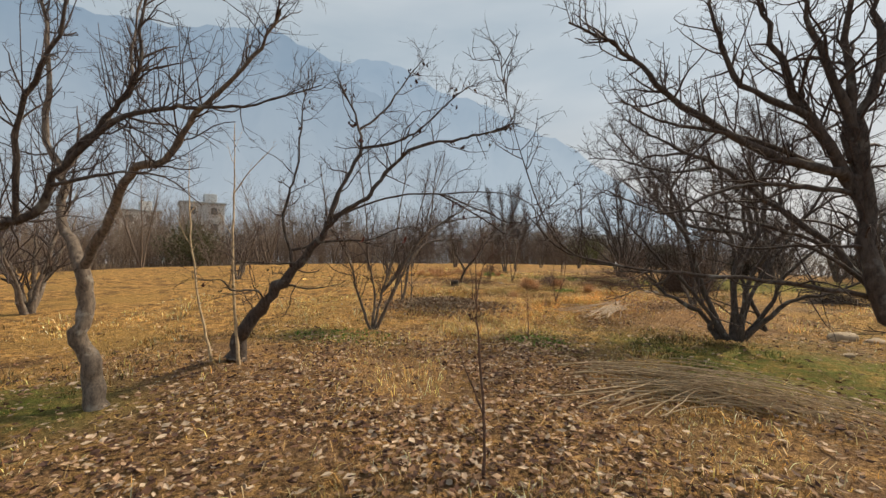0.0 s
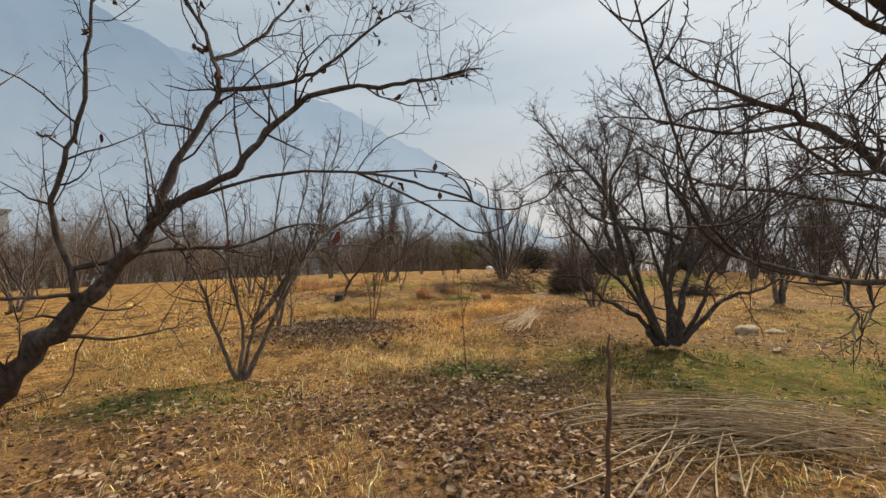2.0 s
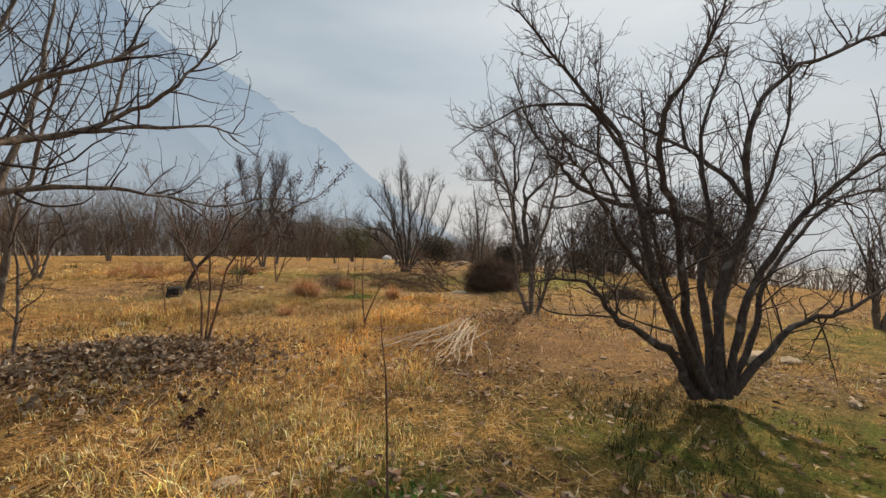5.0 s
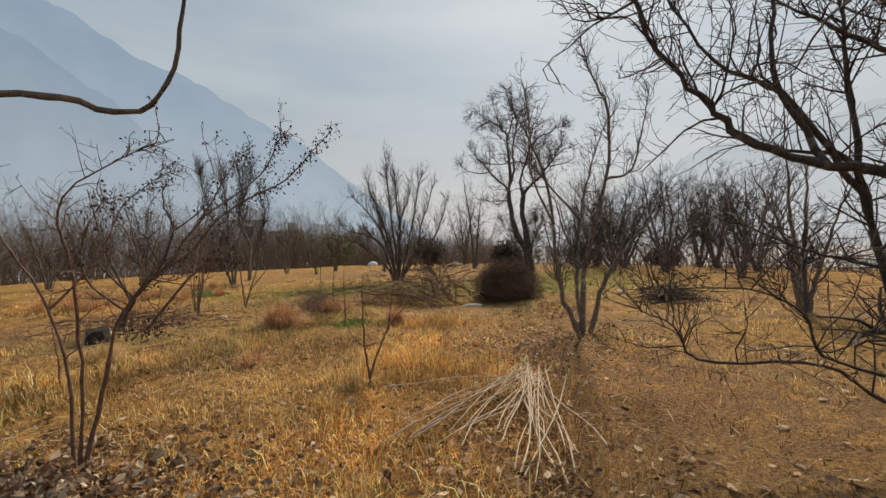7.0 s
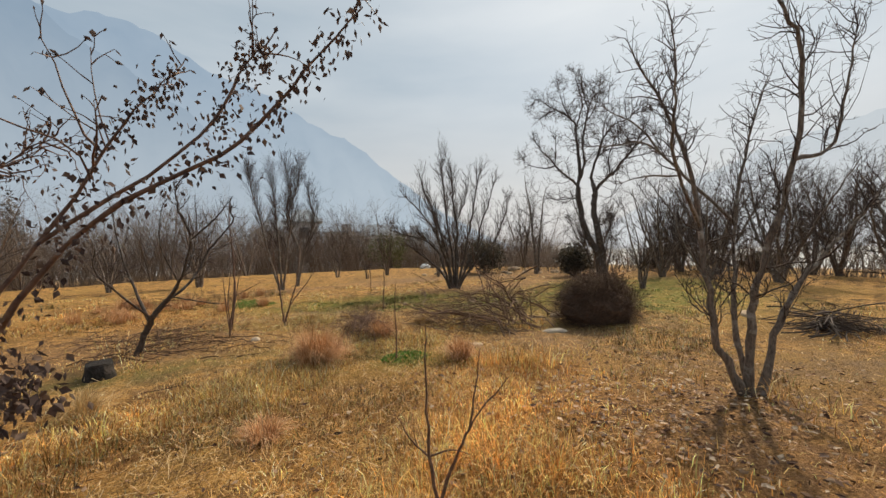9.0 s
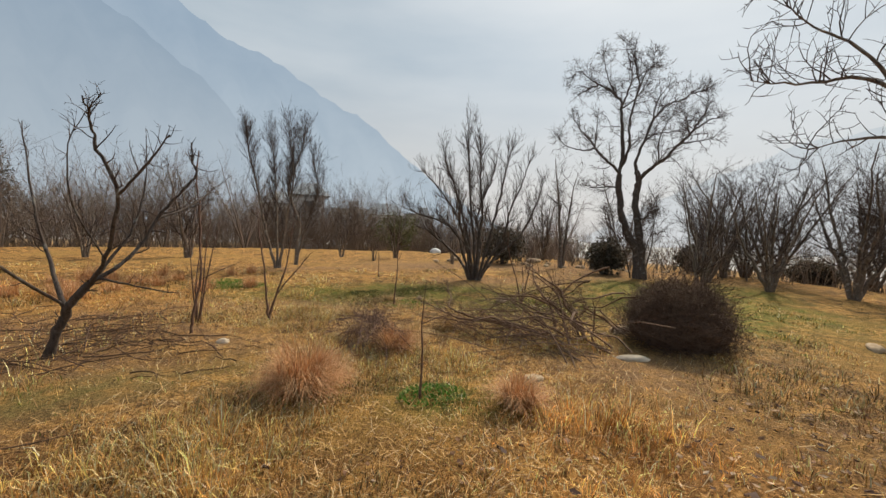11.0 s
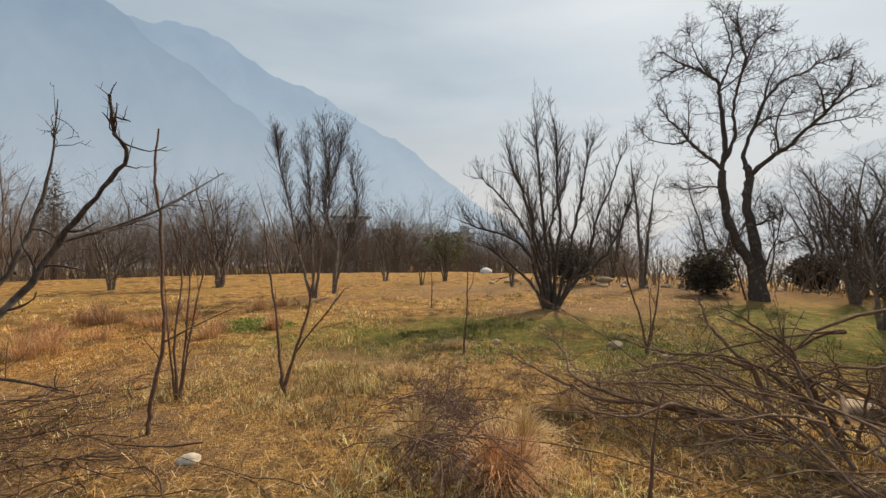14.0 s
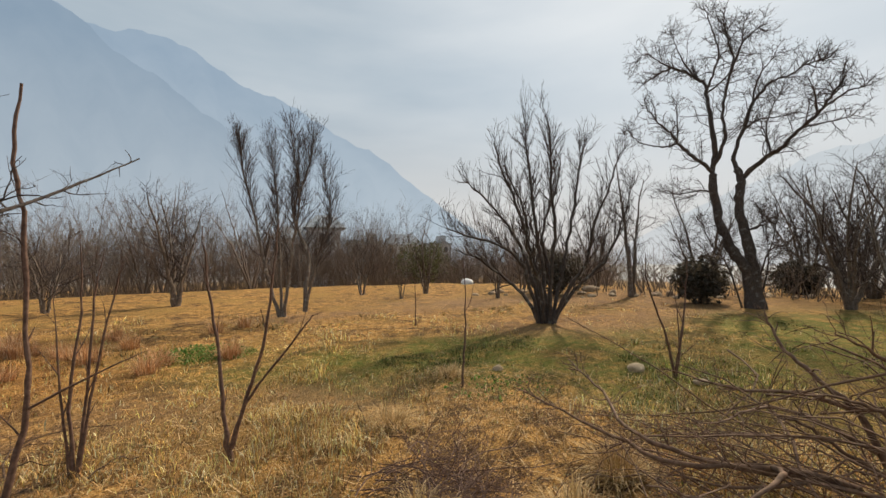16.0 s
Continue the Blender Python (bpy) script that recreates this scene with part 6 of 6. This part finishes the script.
tussock(0.9, 10.9, 0.25, 0.2, 109, 400, RUSTY, "low tussock of rusty dry grass")
tussock(-0.9, 12.2, 0.3, 0.25, 110, 500, STRAWY, "low tussock of straw-coloured grass")
tussock(1.75, 9.35, 0.16, 0.18, 111, 260, STRAWY, "small tussock round a sapling's foot")
tussock(3.2, 17.9, 0.3, 0.14, 112, 400, STRAWY, "flattened tussock of pale dry grass")
for k in range(26):
    tx, ty = g_rng.uniform(-4, 0.2), g_rng.uniform(17.5, 23)
    tussock(tx, ty, 0.3, g_rng.uniform(0.2, 0.38), 120 + k, 200, RUSTY, "tuft of rust-coloured dry grass")


def weed_patch(x, y, r, h, seed, count, label):
    rng = np.random.default_rng(seed)
    a, q = rng.uniform(0, 6.28, count), r * np.sqrt(rng.random(count))
    X, Y = np.cos(a) * q, np.sin(a) * q * 0.7
    pts = np.stack([X, Y, h * rng.random(count) * (1.1 - (q / r) ** 2)], 1)
    v, f, c = scatter_leaves(rng, pts, (0.02, 0.05), [(0.07, 0.17, 0.022), (0.12, 0.26, 0.04), (0.20, 0.33, 0.07), (0.28, 0.33, 0.11)], -0.6)
    v[:, 2] = np.maximum(v[:, 2], 0.003)
    ob = new("weed_patch", mesh_np("weed_patch", v, f, M_FRESH, c, False))
    ob.location = (x, y, float(gz(x, y)))
    return tagged(ob, label, "weeds", "green weed patches", "stuff")


weed_patch(-0.27, 20.2, 0.8, 0.16, 141, 1500, "bright green leafy weeds in dry grass")
weed_patch(1.15, 5.0, 0.45, 0.05, 142, 320, "low green weeds round a sapling")
weed_patch(2.62, 12.8, 0.34, 0.08, 143, 420, "low green weeds at a sapling's foot")
weed_patch(-1.9, 4.75, 0.8, 0.04, 144, 260, "thin green weeds in the litter")
weed_patch(3.6, 17.2, 0.7, 0.04, 145, 200, "thin green weeds in the turf")


# ---- fallen leaves ----
l_rng = np.random.default_rng(95)


def litter_points(rng, want):
    xs, ys, got = [], [], 0
    while got < want:
        x, y = rng.uniform(-6, 7.5, 120000), rng.uniform(-1.5, 12, 120000)
        lit = masks(x, y)[2] * np.clip(0.75 + 0.6 * wave(x, y, 2.6, 23), 0.12, 1)
        keep = rng.random(120000) < (0.04 + lit) * np.clip(1 - 1.15 * spot(x, y, 4.6, 7.3, 2.0, 1.5), 0, 1) * np.clip(2.2 / (0.8 + aisle_distance(x, y)), 0, 1)
        xs.append(x[keep])
        ys.append(y[keep])
        got += keep.sum()
    return np.concatenate(xs)[:want], np.concatenate(ys)[:want]


LITTER_TINTS = [(0.30, 0.17, 0.095), (0.46, 0.30, 0.185), (0.15, 0.075, 0.045), (0.62, 0.47, 0.33), (0.09, 0.047, 0.034)]
lx, ly = litter_points(l_rng, 23000)
lp = np.stack([lx, ly, gz(lx, ly) + l_rng.uniform(0.014, 0.055, len(lx))], 1)
lv, lf, lc = scatter_leaves(l_rng, lp, (0.03, 0.09), LITTER_TINTS, 0.0)
centre = np.repeat(lp, 5, 0)
lv[:, 2] = centre[:, 2] + (lv[:, 2] - centre[:, 2]) * 0.38
lv[:, 2] = np.maximum(lv[:, 2], gz(lv[:, 0], lv[:, 1]) + 0.003)
mx, my = l_rng.normal(-0.7, 0.75, 4600), l_rng.normal(8.05, 0.5, 4600)
mp = np.stack([mx, my, gz(mx, my) + l_rng.uniform(0.014, 0.11, len(mx))], 1)
mv, mf, mc = scatter_leaves(l_rng, mp, (0.03, 0.08), [(0.24, 0.16, 0.10), (0.11, 0.07, 0.045), (0.34, 0.25, 0.17), (0.22, 0.125, 0.07), (0.50, 0.40, 0.30)], 0.0)
centre = np.repeat(mp, 5, 0)
mv[:, 2] = np.maximum(centre[:, 2] + (mv[:, 2] - centre[:, 2]) * 0.9, gz(mv[:, 0], mv[:, 1]) + 0.003)
tagged(new("leaf_mound", mesh_np("leaf_mound", mv, mf, M_LEAF, mc, False)), "low mound of weathered dark grey-brown leaves", "dead leaves", kind="stuff")
leaf_litter = tagged(new("leaf_litter", mesh_np("leaf_litter", lv, lf, M_LEAF, lc, False)), "curled brown leaves fallen over the ground", "dead leaves", kind="stuff")


def fallen_leaf(seed, tint):
    """One broad curled leaf lying on its face."""
    r = random.Random(seed)
    n, L = 6, 0.1
    V, F = [], []
    curl, roll = r.uniform(-0.4, 0.7), r.uniform(0.2, 0.7)
    for k in range(n):
        s = k / (n - 1)
        w = 0.032 * math.sin(math.pi * min(1, 0.1 + 0.9 * s)) ** 0.7 * r.uniform(0.85, 1.1)
        zc = 0.03 * curl * math.sin(s * 3.1)
        V += [(-w, s * L, zc + roll * w * r.uniform(0.5, 1.1)), (0, s * L, zc), (w, s * L, zc + roll * w * r.uniform(0.5, 1.1))]
    for k in range(n - 1):
        o = 3 * k
        F += [(o, o + 1, o + 4, o + 3), (o + 1, o + 2, o + 5, o + 4)]
    return mesh_np("fallen_leaf", np.array(V), np.array(F), M_LEAF, np.array([tint] * len(V)) * np.random.default_rng(seed).uniform(0.85, 1.15, (len(V), 1)), True)


FALLEN = [fallen_leaf(k, t) for k, t in enumerate([(0.40, 0.25, 0.15), (0.54, 0.39, 0.27), (0.26, 0.14, 0.08), (0.60, 0.47, 0.34), (0.34, 0.19, 0.11), (0.47, 0.31, 0.19)])]
fx, fy = litter_points(np.random.default_rng(96), 2600)
near_aisle = np.argsort(aisle_distance(fx, fy))[:290]
for k in near_aisle:
    ob = child("fallen_leaf", FALLEN[int(k) % 6], leaf_litter)
    ob.location = (fx[k], fy[k], float(gz(fx[k], fy[k])) + l_rng.uniform(0.012, 0.03))
    ob.rotation_euler = (l_rng.normal() * 0.3, l_rng.normal() * 0.3, l_rng.uniform(0, 6.28))
    ob.scale = [l_rng.uniform(0.45, 0.9)] * 3


# ---- trees farther off ----
def stool_limbs(rng, count, height, spread, r):
    """Stems that rise from one foot and lean outwards."""
    out = []
    for k in range(count):
        a = 6.28 * k / count + rng.normal() * 0.4
        s = spread * rng.uniform(0.35, 1.0)
        h = height * rng.uniform(0.75, 1.05)
        d = np.array([math.cos(a), math.sin(a)])
        out.append((r * rng.uniform(0.7, 1.1), [(d[0] * 0.05, d[1] * 0.05, 0), (*(d * s * 0.28), h * 0.3), (*(d * s * 0.6), h * 0.62), (*(d * s + rng.normal(size=2) * 0.15), h)]))
    return out


def far_spec(s, dense=1.0, up=0.45):
    return [[dict(per_m=4.2 * dense, length=(0.4 * s, 1.25 * s), angle=(32, 75), up=up * 0.6, wob=0.22, n=4, thick=0.5, k=3, rmax=0.02, rmin=0.008)],
            [dict(per_m=4.6 * dense, length=(0.25 * s, 0.8 * s), angle=(25, 70), up=up * 0.5, wob=0.18, n=3, thick=0.6, k=3, rmax=0.010, rmin=0.006)],
            [dict(per_m=3.2 * dense, length=(0.15 * s, 0.5 * s), angle=(25, 65), up=0.2, wob=0.1, n=2, thick=0.7, k=3, rmax=0.007, rmin=0.005, last=True)]]


def stool_tree(x, y, count, height, spread, r, seed, label, dense=1.0, up=0.45, s=1.0, mat=None, group=""):
    rng = np.random.default_rng(seed)
    return build_tree("bare_tree", (x, y), stool_limbs(rng, count, height, spread, r), label, "tree", seed, far_spec(s, dense, up), mat or M_BARK, mat or M_TWIG, group, "stem", 6)[0]


stool_tree(11.2, 6.8, 5, 2.3, 0.9, 0.04, 201, "small bare many-stemmed tree in the dry meadow", s=0.8)
stool_tree(-8.9, 5.4, 6, 2.7, 1.1, 0.06, 202, "bare many-stemmed tree beyond the straw", s=0.9)
stool_tree(17.5, 16.8, 6, 4.6, 2.2, 0.08, 203, "wide bare tree on the green bank", 1.1, s=1.3)
stool_tree(13.2, 25.8, 2, 5.0, 0.9, 0.10, 204, "slim bare tree behind the round-crowned one", s=1.2)
stool_tree(21.0, 22.5, 5, 5.0, 2.6, 0.09, 205, "wide bare tree at the field's edge", 1.1, s=1.4)
stool_tree(24.5, 19.5, 5, 4.8, 2.4, 0.09, 206, "wide bare tree at the field's edge", 1.1, s=1.4)
stool_tree(16.3, 13.2, 5, 3.6, 1.7, 0.07, 207, "bare tree beside the green bank", 1.1, s=1.1)
stool_tree(17.0, 26.0, 5, 4.2, 2.0, 0.08, 208, "bare tree behind the tall one", 1.1, s=1.3)
stool_tree(-6.3, 27.6, 4, 2.6, 1.2, 0.05, 209, "small bare tree at the thicket's edge", s=0.9)
stool_tree(-3.2, 28.5, 5, 3.6, 1.2, 0.07, 210, "bare upright tree at the thicket's edge", s=1.0)
stool_tree(3.2, 30.5, 4, 2.9, 1.0, 0.05, 211, "small bare tree at the meadow's end", s=0.9)
stool_tree(5.9, 30.0, 4, 2.9, 1.0, 0.05, 212, "small bare tree at the meadow's end", s=0.9)
stool_tree(4.5, 28.3, 3, 1.9, 0.7, 0.03, 213, "sapling-sized bare tree at the meadow's end", s=0.6)
stool_tree(8.0, 27.0, 3, 2.2, 0.8, 0.04, 214, "small bare tree behind the round-crowned one", s=0.7)
stool_tree(12.0, 17.6, 4, 2.8, 0.9, 0.045, 215, "small bare tree beside the green turf", s=0.8)
stool_tree(-10.5, 14.0, 4, 2.6, 1.2, 0.05, 216, "bare tree standing in pale straw", s=0.9)
stool_tree(-13.5, 18.5, 4, 2.8, 1.2, 0.05, 217, "bare tree standing in pale straw", s=0.9)
stool_tree(-5.2, 18.0, 4, 2.4, 1.1, 0.05, 218, "bare tree in pale straw", s=0.8)
stool_tree(10.0, 9.0, 5, 3.0, 1.2, 0.05, 221, "bare many-stemmed tree beside the trodden soil", s=0.9)
stool_tree(18.8, 20.0, 6, 4.4, 2.3, 0.08, 222, "wide bare tree on the bank", 1.1, s=1.3)
stool_tree(22.5, 17.5, 6, 4.6, 2.4, 0.08, 223, "wide bare tree on the bank", 1.1, s=1.4)
stool_tree(20.0, 14.5, 6, 4.0, 2.0, 0.07, 224, "bare tree below the green bank", 1.1, s=1.2)
stool_tree(23.5, 26.0, 6, 5.2, 2.6, 0.09, 225, "wide bare tree beyond the bank", 1.1, s=1.5)
stool_tree(17.5, 8.5, 6, 3.6, 1.9, 0.06, 226, "bare tree below the meadow's edge", 1.1, s=1.1)
stool_tree(10.6, 30.0, 3, 3.6, 1.1, 0.06, 219, "bare tree on the far bank", s=1.0)
stool_tree(15.2, 30.5, 4, 4.4, 1.6, 0.07, 220, "bare tree on the far bank", 1.1, s=1.2)

stool_tree(16.2, 20.6, 7, 4.2, 1.9, 0.08, 227, "dark bare tree with many stems on the bank", 0.75, s=1.2)
stool_tree(19.2, 22.2, 7, 4.4, 2.1, 0.08, 228, "dark bare tree with many stems on the bank", 0.75, s=1.2)
stool_tree(15.6, 18.0, 6, 3.4, 1.6, 0.07, 229, "dark bare tree beside the green turf", 0.75, s=1.1)

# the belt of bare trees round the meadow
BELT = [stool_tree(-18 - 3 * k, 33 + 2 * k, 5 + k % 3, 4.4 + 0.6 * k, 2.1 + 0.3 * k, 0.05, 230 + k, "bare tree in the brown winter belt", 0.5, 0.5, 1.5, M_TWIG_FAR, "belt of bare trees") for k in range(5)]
belt_rng = np.random.default_rng(231)
for k in range(74):
    a = math.radians(belt_rng.uniform(-88, 34))
    d = belt_rng.uniform(27, 52) if a < radians(12) else belt_rng.uniform(30, 58)
    x, y = 2 + d * math.sin(a), 9 + d * math.cos(a)
    if math.hypot((x - 6) * (1.35 if x > 6 else 0.75), y - 16) < 20:
        continue
    s = belt_rng.uniform(0.65, 1.15)
    ob = copy_thing(BELT[k % 5], pose(x, y, float(gz(x, y)) - 0.05, 0, 0, belt_rng.uniform(0, 360)))
    ob.scale = (s, s, s * belt_rng.uniform(0.85, 1.15))


def thicket(name, seed, count, a0, a1, d0, d1, height, label):
    """Dense upright brushwood that closes the view under the belt."""
    rng = np.random.default_rng(seed)
    a, d = np.radians(rng.uniform(a0, a1, count)), rng.uniform(d0, d1, count)
    x, y = 2 + d * np.sin(a), 9 + d * np.cos(a)
    z = gz(x, y)
    h = height * rng.uniform(0.4, 1.05, count) * (1 + 0.22 * wave(x, y, 0.35, seed))
    lean = rng.normal(size=(count, 2)) * 0.4
    P = np.stack([np.stack([x + lean[:, 0] * h * s ** 1.4, y + lean[:, 1] * h * s ** 1.4, z + h * s], 1) for s in (0, 0.33, 0.66, 1.0)], 1)
    R = rng.uniform(0.010, 0.026, count)[:, None] * np.array([1, 0.8, 0.55, 0.25])[None]
    Q, S = sprout(rng, P, R, 1.7, (0.5, 1.7), (20, 65), 0.3, 0.1, 2, 0.6, rmin=0.007)
    Q2, S2 = sprout(rng, Q, S, 0.9, (0.3, 1.1), (25, 70), 0.2, 0.1, 2, 0.7, rmin=0.006)
    v, f = join_tubes([(P, R, 3), (Q, S, 3), (Q2, S2, 3)])
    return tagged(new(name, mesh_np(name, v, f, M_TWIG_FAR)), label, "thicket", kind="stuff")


thicket("thicket", 241, 6000, -95, 8, 32, 56, 6.2, "dense brown winter thicket behind the meadow")
thicket("thicket", 242, 2200, 8, 36, 38, 64, 4.2, "thin brown winter thicket behind the meadow")
thicket("thicket", 244, 1500, 26, 112, 20.5, 30, 1.5, "low grey scrub along the field's edge")
thicket("thicket", 243, 900, 95, 265, 16, 32, 3.0, "brown thicket closing the meadow behind")


def evergreen(x, y, r, h, seed, label, pointed=False, tints=((0.07, 0.06, 0.045), (0.10, 0.085, 0.065), (0.13, 0.11, 0.085))):
    """A dense dark bush or cypress: a short trunk and a crown of many small sprays."""
    rng = np.random.default_rng(seed)
    ob = empty_thing("evergreen_bush", x, y, float(gz(x, y)) - 0.05, label, "bush")
    c = catmull([(0, 0, 0), (0.03, 0, h * 0.3), (0, 0.02, h * 0.75)], 6)
    v, f = tubes(c[None], np.linspace(0.1, 0.03, 6)[None] * max(0.5, r), 7)
    child("trunk", mesh_np("trunk", v, f, M_BARK_DARK), ob)
    n = 3600
    u = rng.normal(size=(n, 3))
    u = unit(u) * (rng.random((n, 1)) ** 0.45)
    k = 1 + 0.28 * wave(u[:, 0] * 4, u[:, 1] * 4 + u[:, 2] * 3, 1.6, seed)
    p = np.stack([u[:, 0] * r * k, u[:, 1] * r * k, h * (0.52 + 0.48 * u[:, 2] * k)], 1)
    if pointed:
        p[:, :2] *= (1.15 - p[:, 2:3] / h * 0.95)
    p[:, 2] = np.maximum(p[:, 2], 0.05)
    v, f, cc = scatter_leaves(rng, p, (0.08, 0.18), tints, -0.2)
    child("crown", mesh_np("crown", v, f, M_FRESH, cc, False), ob, kind="stuff")
    return ob


evergreen(20.4, 24.6, 0.85, 1.4, 251, "dark rounded evergreen bush on the bank")
evergreen(23.8, 21.2, 1.0, 1.2, 253, "dark rounded evergreen bush on the bank")
evergreen(10.9, 27.6, 1.2, 2.0, 254, "dark evergreen bush behind the round-crowned tree")
evergreen(13.6, 23.2, 0.75, 1.5, 255, "low dark bush at the tall tree's foot")
evergreen(-19, 46, 2.0, 7.5, 256, "dark pointed conifer above the thicket", True)
evergreen(8.5, 41, 1.8, 3.2, 257, "olive-green shrub in the winter belt", False, ((0.12, 0.13, 0.05), (0.16, 0.15, 0.07), (0.10, 0.10, 0.05)))
evergreen(-24, 27, 2.2, 3.6, 258, "olive-green shrub in the winter belt", False, ((0.10, 0.11, 0.05), (0.13, 0.12, 0.06), (0.08, 0.08, 0.04)))
evergreen(-30, 33, 2.4, 3.4, 259, "olive-green shrub in the winter belt", False, ((0.10, 0.11, 0.05), (0.13, 0.12, 0.06), (0.08, 0.08, 0.04)))


# ---- houses beyond the belt ----
def box(w, d, h, bevel=0.03):
    bm = bmesh.new()
    bmesh.ops.create_cube(bm, size=1, matrix=Matrix.Translation((0, 0, h / 2)) @ Matrix.Diagonal((w, d, h, 1)))
    bmesh.ops.bevel(bm, geom=bm.edges[:], offset=bevel, segments=1, affect="EDGES")
    return bm


def house(az, dist, w, d, storeys, label, seed, roof="flat", wall=None, turn=0.0, top=8.0):
    x, y = 2 + dist * math.sin(radians(az)), 9 + dist * math.cos(radians(az))
    ob = empty_thing("house", x, y, top - 3.0 * storeys, label, "house")
    ob.rotation_euler = (0, 0, radians(-az + turn))
    h = 3.0 * storeys
    part("wall", box(w, d, h), wall or M_WHITE, ob)
    low = part("plinth", box(w - 0.1, d - 0.1, 14.0), M_GREYWALL, ob)
    low.location = (0, 0, -14.0)
    cols = max(1, int(w // 2.6))
    for st in range(storeys):
        for k in range(cols):
            cx = (k + 0.5) / cols * w - w / 2
            win = part("window", box(1.25, 0.14, 1.5, 0.02), M_WHITE, ob)
            win.location = (cx, -d / 2 - 0.04, st * 3.0 + 0.9)
            pane = part("pane", box(1.05, 0.06, 1.3, 0.01), M_GLASS, win)
            pane.location = (0, -0.06, 0.1)
        slab = part("floor_band", box(w + 0.4, d + 0.4, 0.22), M_GREYWALL, ob)
        slab.location = (0, 0, st * 3.0 + 2.8)
    if roof == "flat":
        r = part("roof", box(w + 0.7, d + 0.7, 0.3), M_ROOF, ob)
        r.location = (0, 0, h)
        r = part("stair_head", box(w * 0.3, d * 0.4, 1.8), wall or M_WHITE, ob)
        r.location = (w * 0.2, 0, h + 0.3)
    else:
        bm = bmesh.new()
        e = 0.6
        p = [bm.verts.new(c) for c in ((-w / 2 - e, -d / 2 - e, 0), (w / 2 + e, -d / 2 - e, 0), (w / 2 + e, d / 2 + e, 0), (-w / 2 - e, d / 2 + e, 0), (-w / 2 + d * 0.2, 0, d * 0.4), (w / 2 - d * 0.2, 0, d * 0.4))]
        for q in ((0, 1, 5, 4), (1, 2, 5), (2, 3, 4, 5), (3, 0, 4), (3, 2, 1, 0)):
            bm.faces.new([p[i] for i in q])
        r = part("roof", bm, M_ROOF, ob)
        r.location = (0, 0, h + 0.02)
    return ob


house(-0.3, 52, 3.4, 4.0, 2, "white tower-like house behind bare trees", 261, "hip", top=5.0)
house(-3.2, 56, 5.0, 4.0, 2, "white house wing behind bare trees", 267, "hip", top=4.0)
house(5.0, 95, 7, 7, 3, "pale flat-roofed house beyond the belt", 262, "flat", M_GREYWALL, top=5.2)
house(10.2, 100, 8, 7, 3, "pale house with a grey pitched roof", 263, "hip", M_GREYWALL, top=4.6)
house(14.6, 105, 8, 7, 3, "pale grey house beyond the belt", 264, "flat", M_GREYWALL, top=5.0)
house(-52.0, 88, 6, 7, 3, "white flat-roofed house above the thicket", 265, "flat", top=7.4)
house(-45.5, 84, 7, 7, 3, "grey house with dark windows above the thicket", 266, "flat", M_GREYWALL, top=9.2)
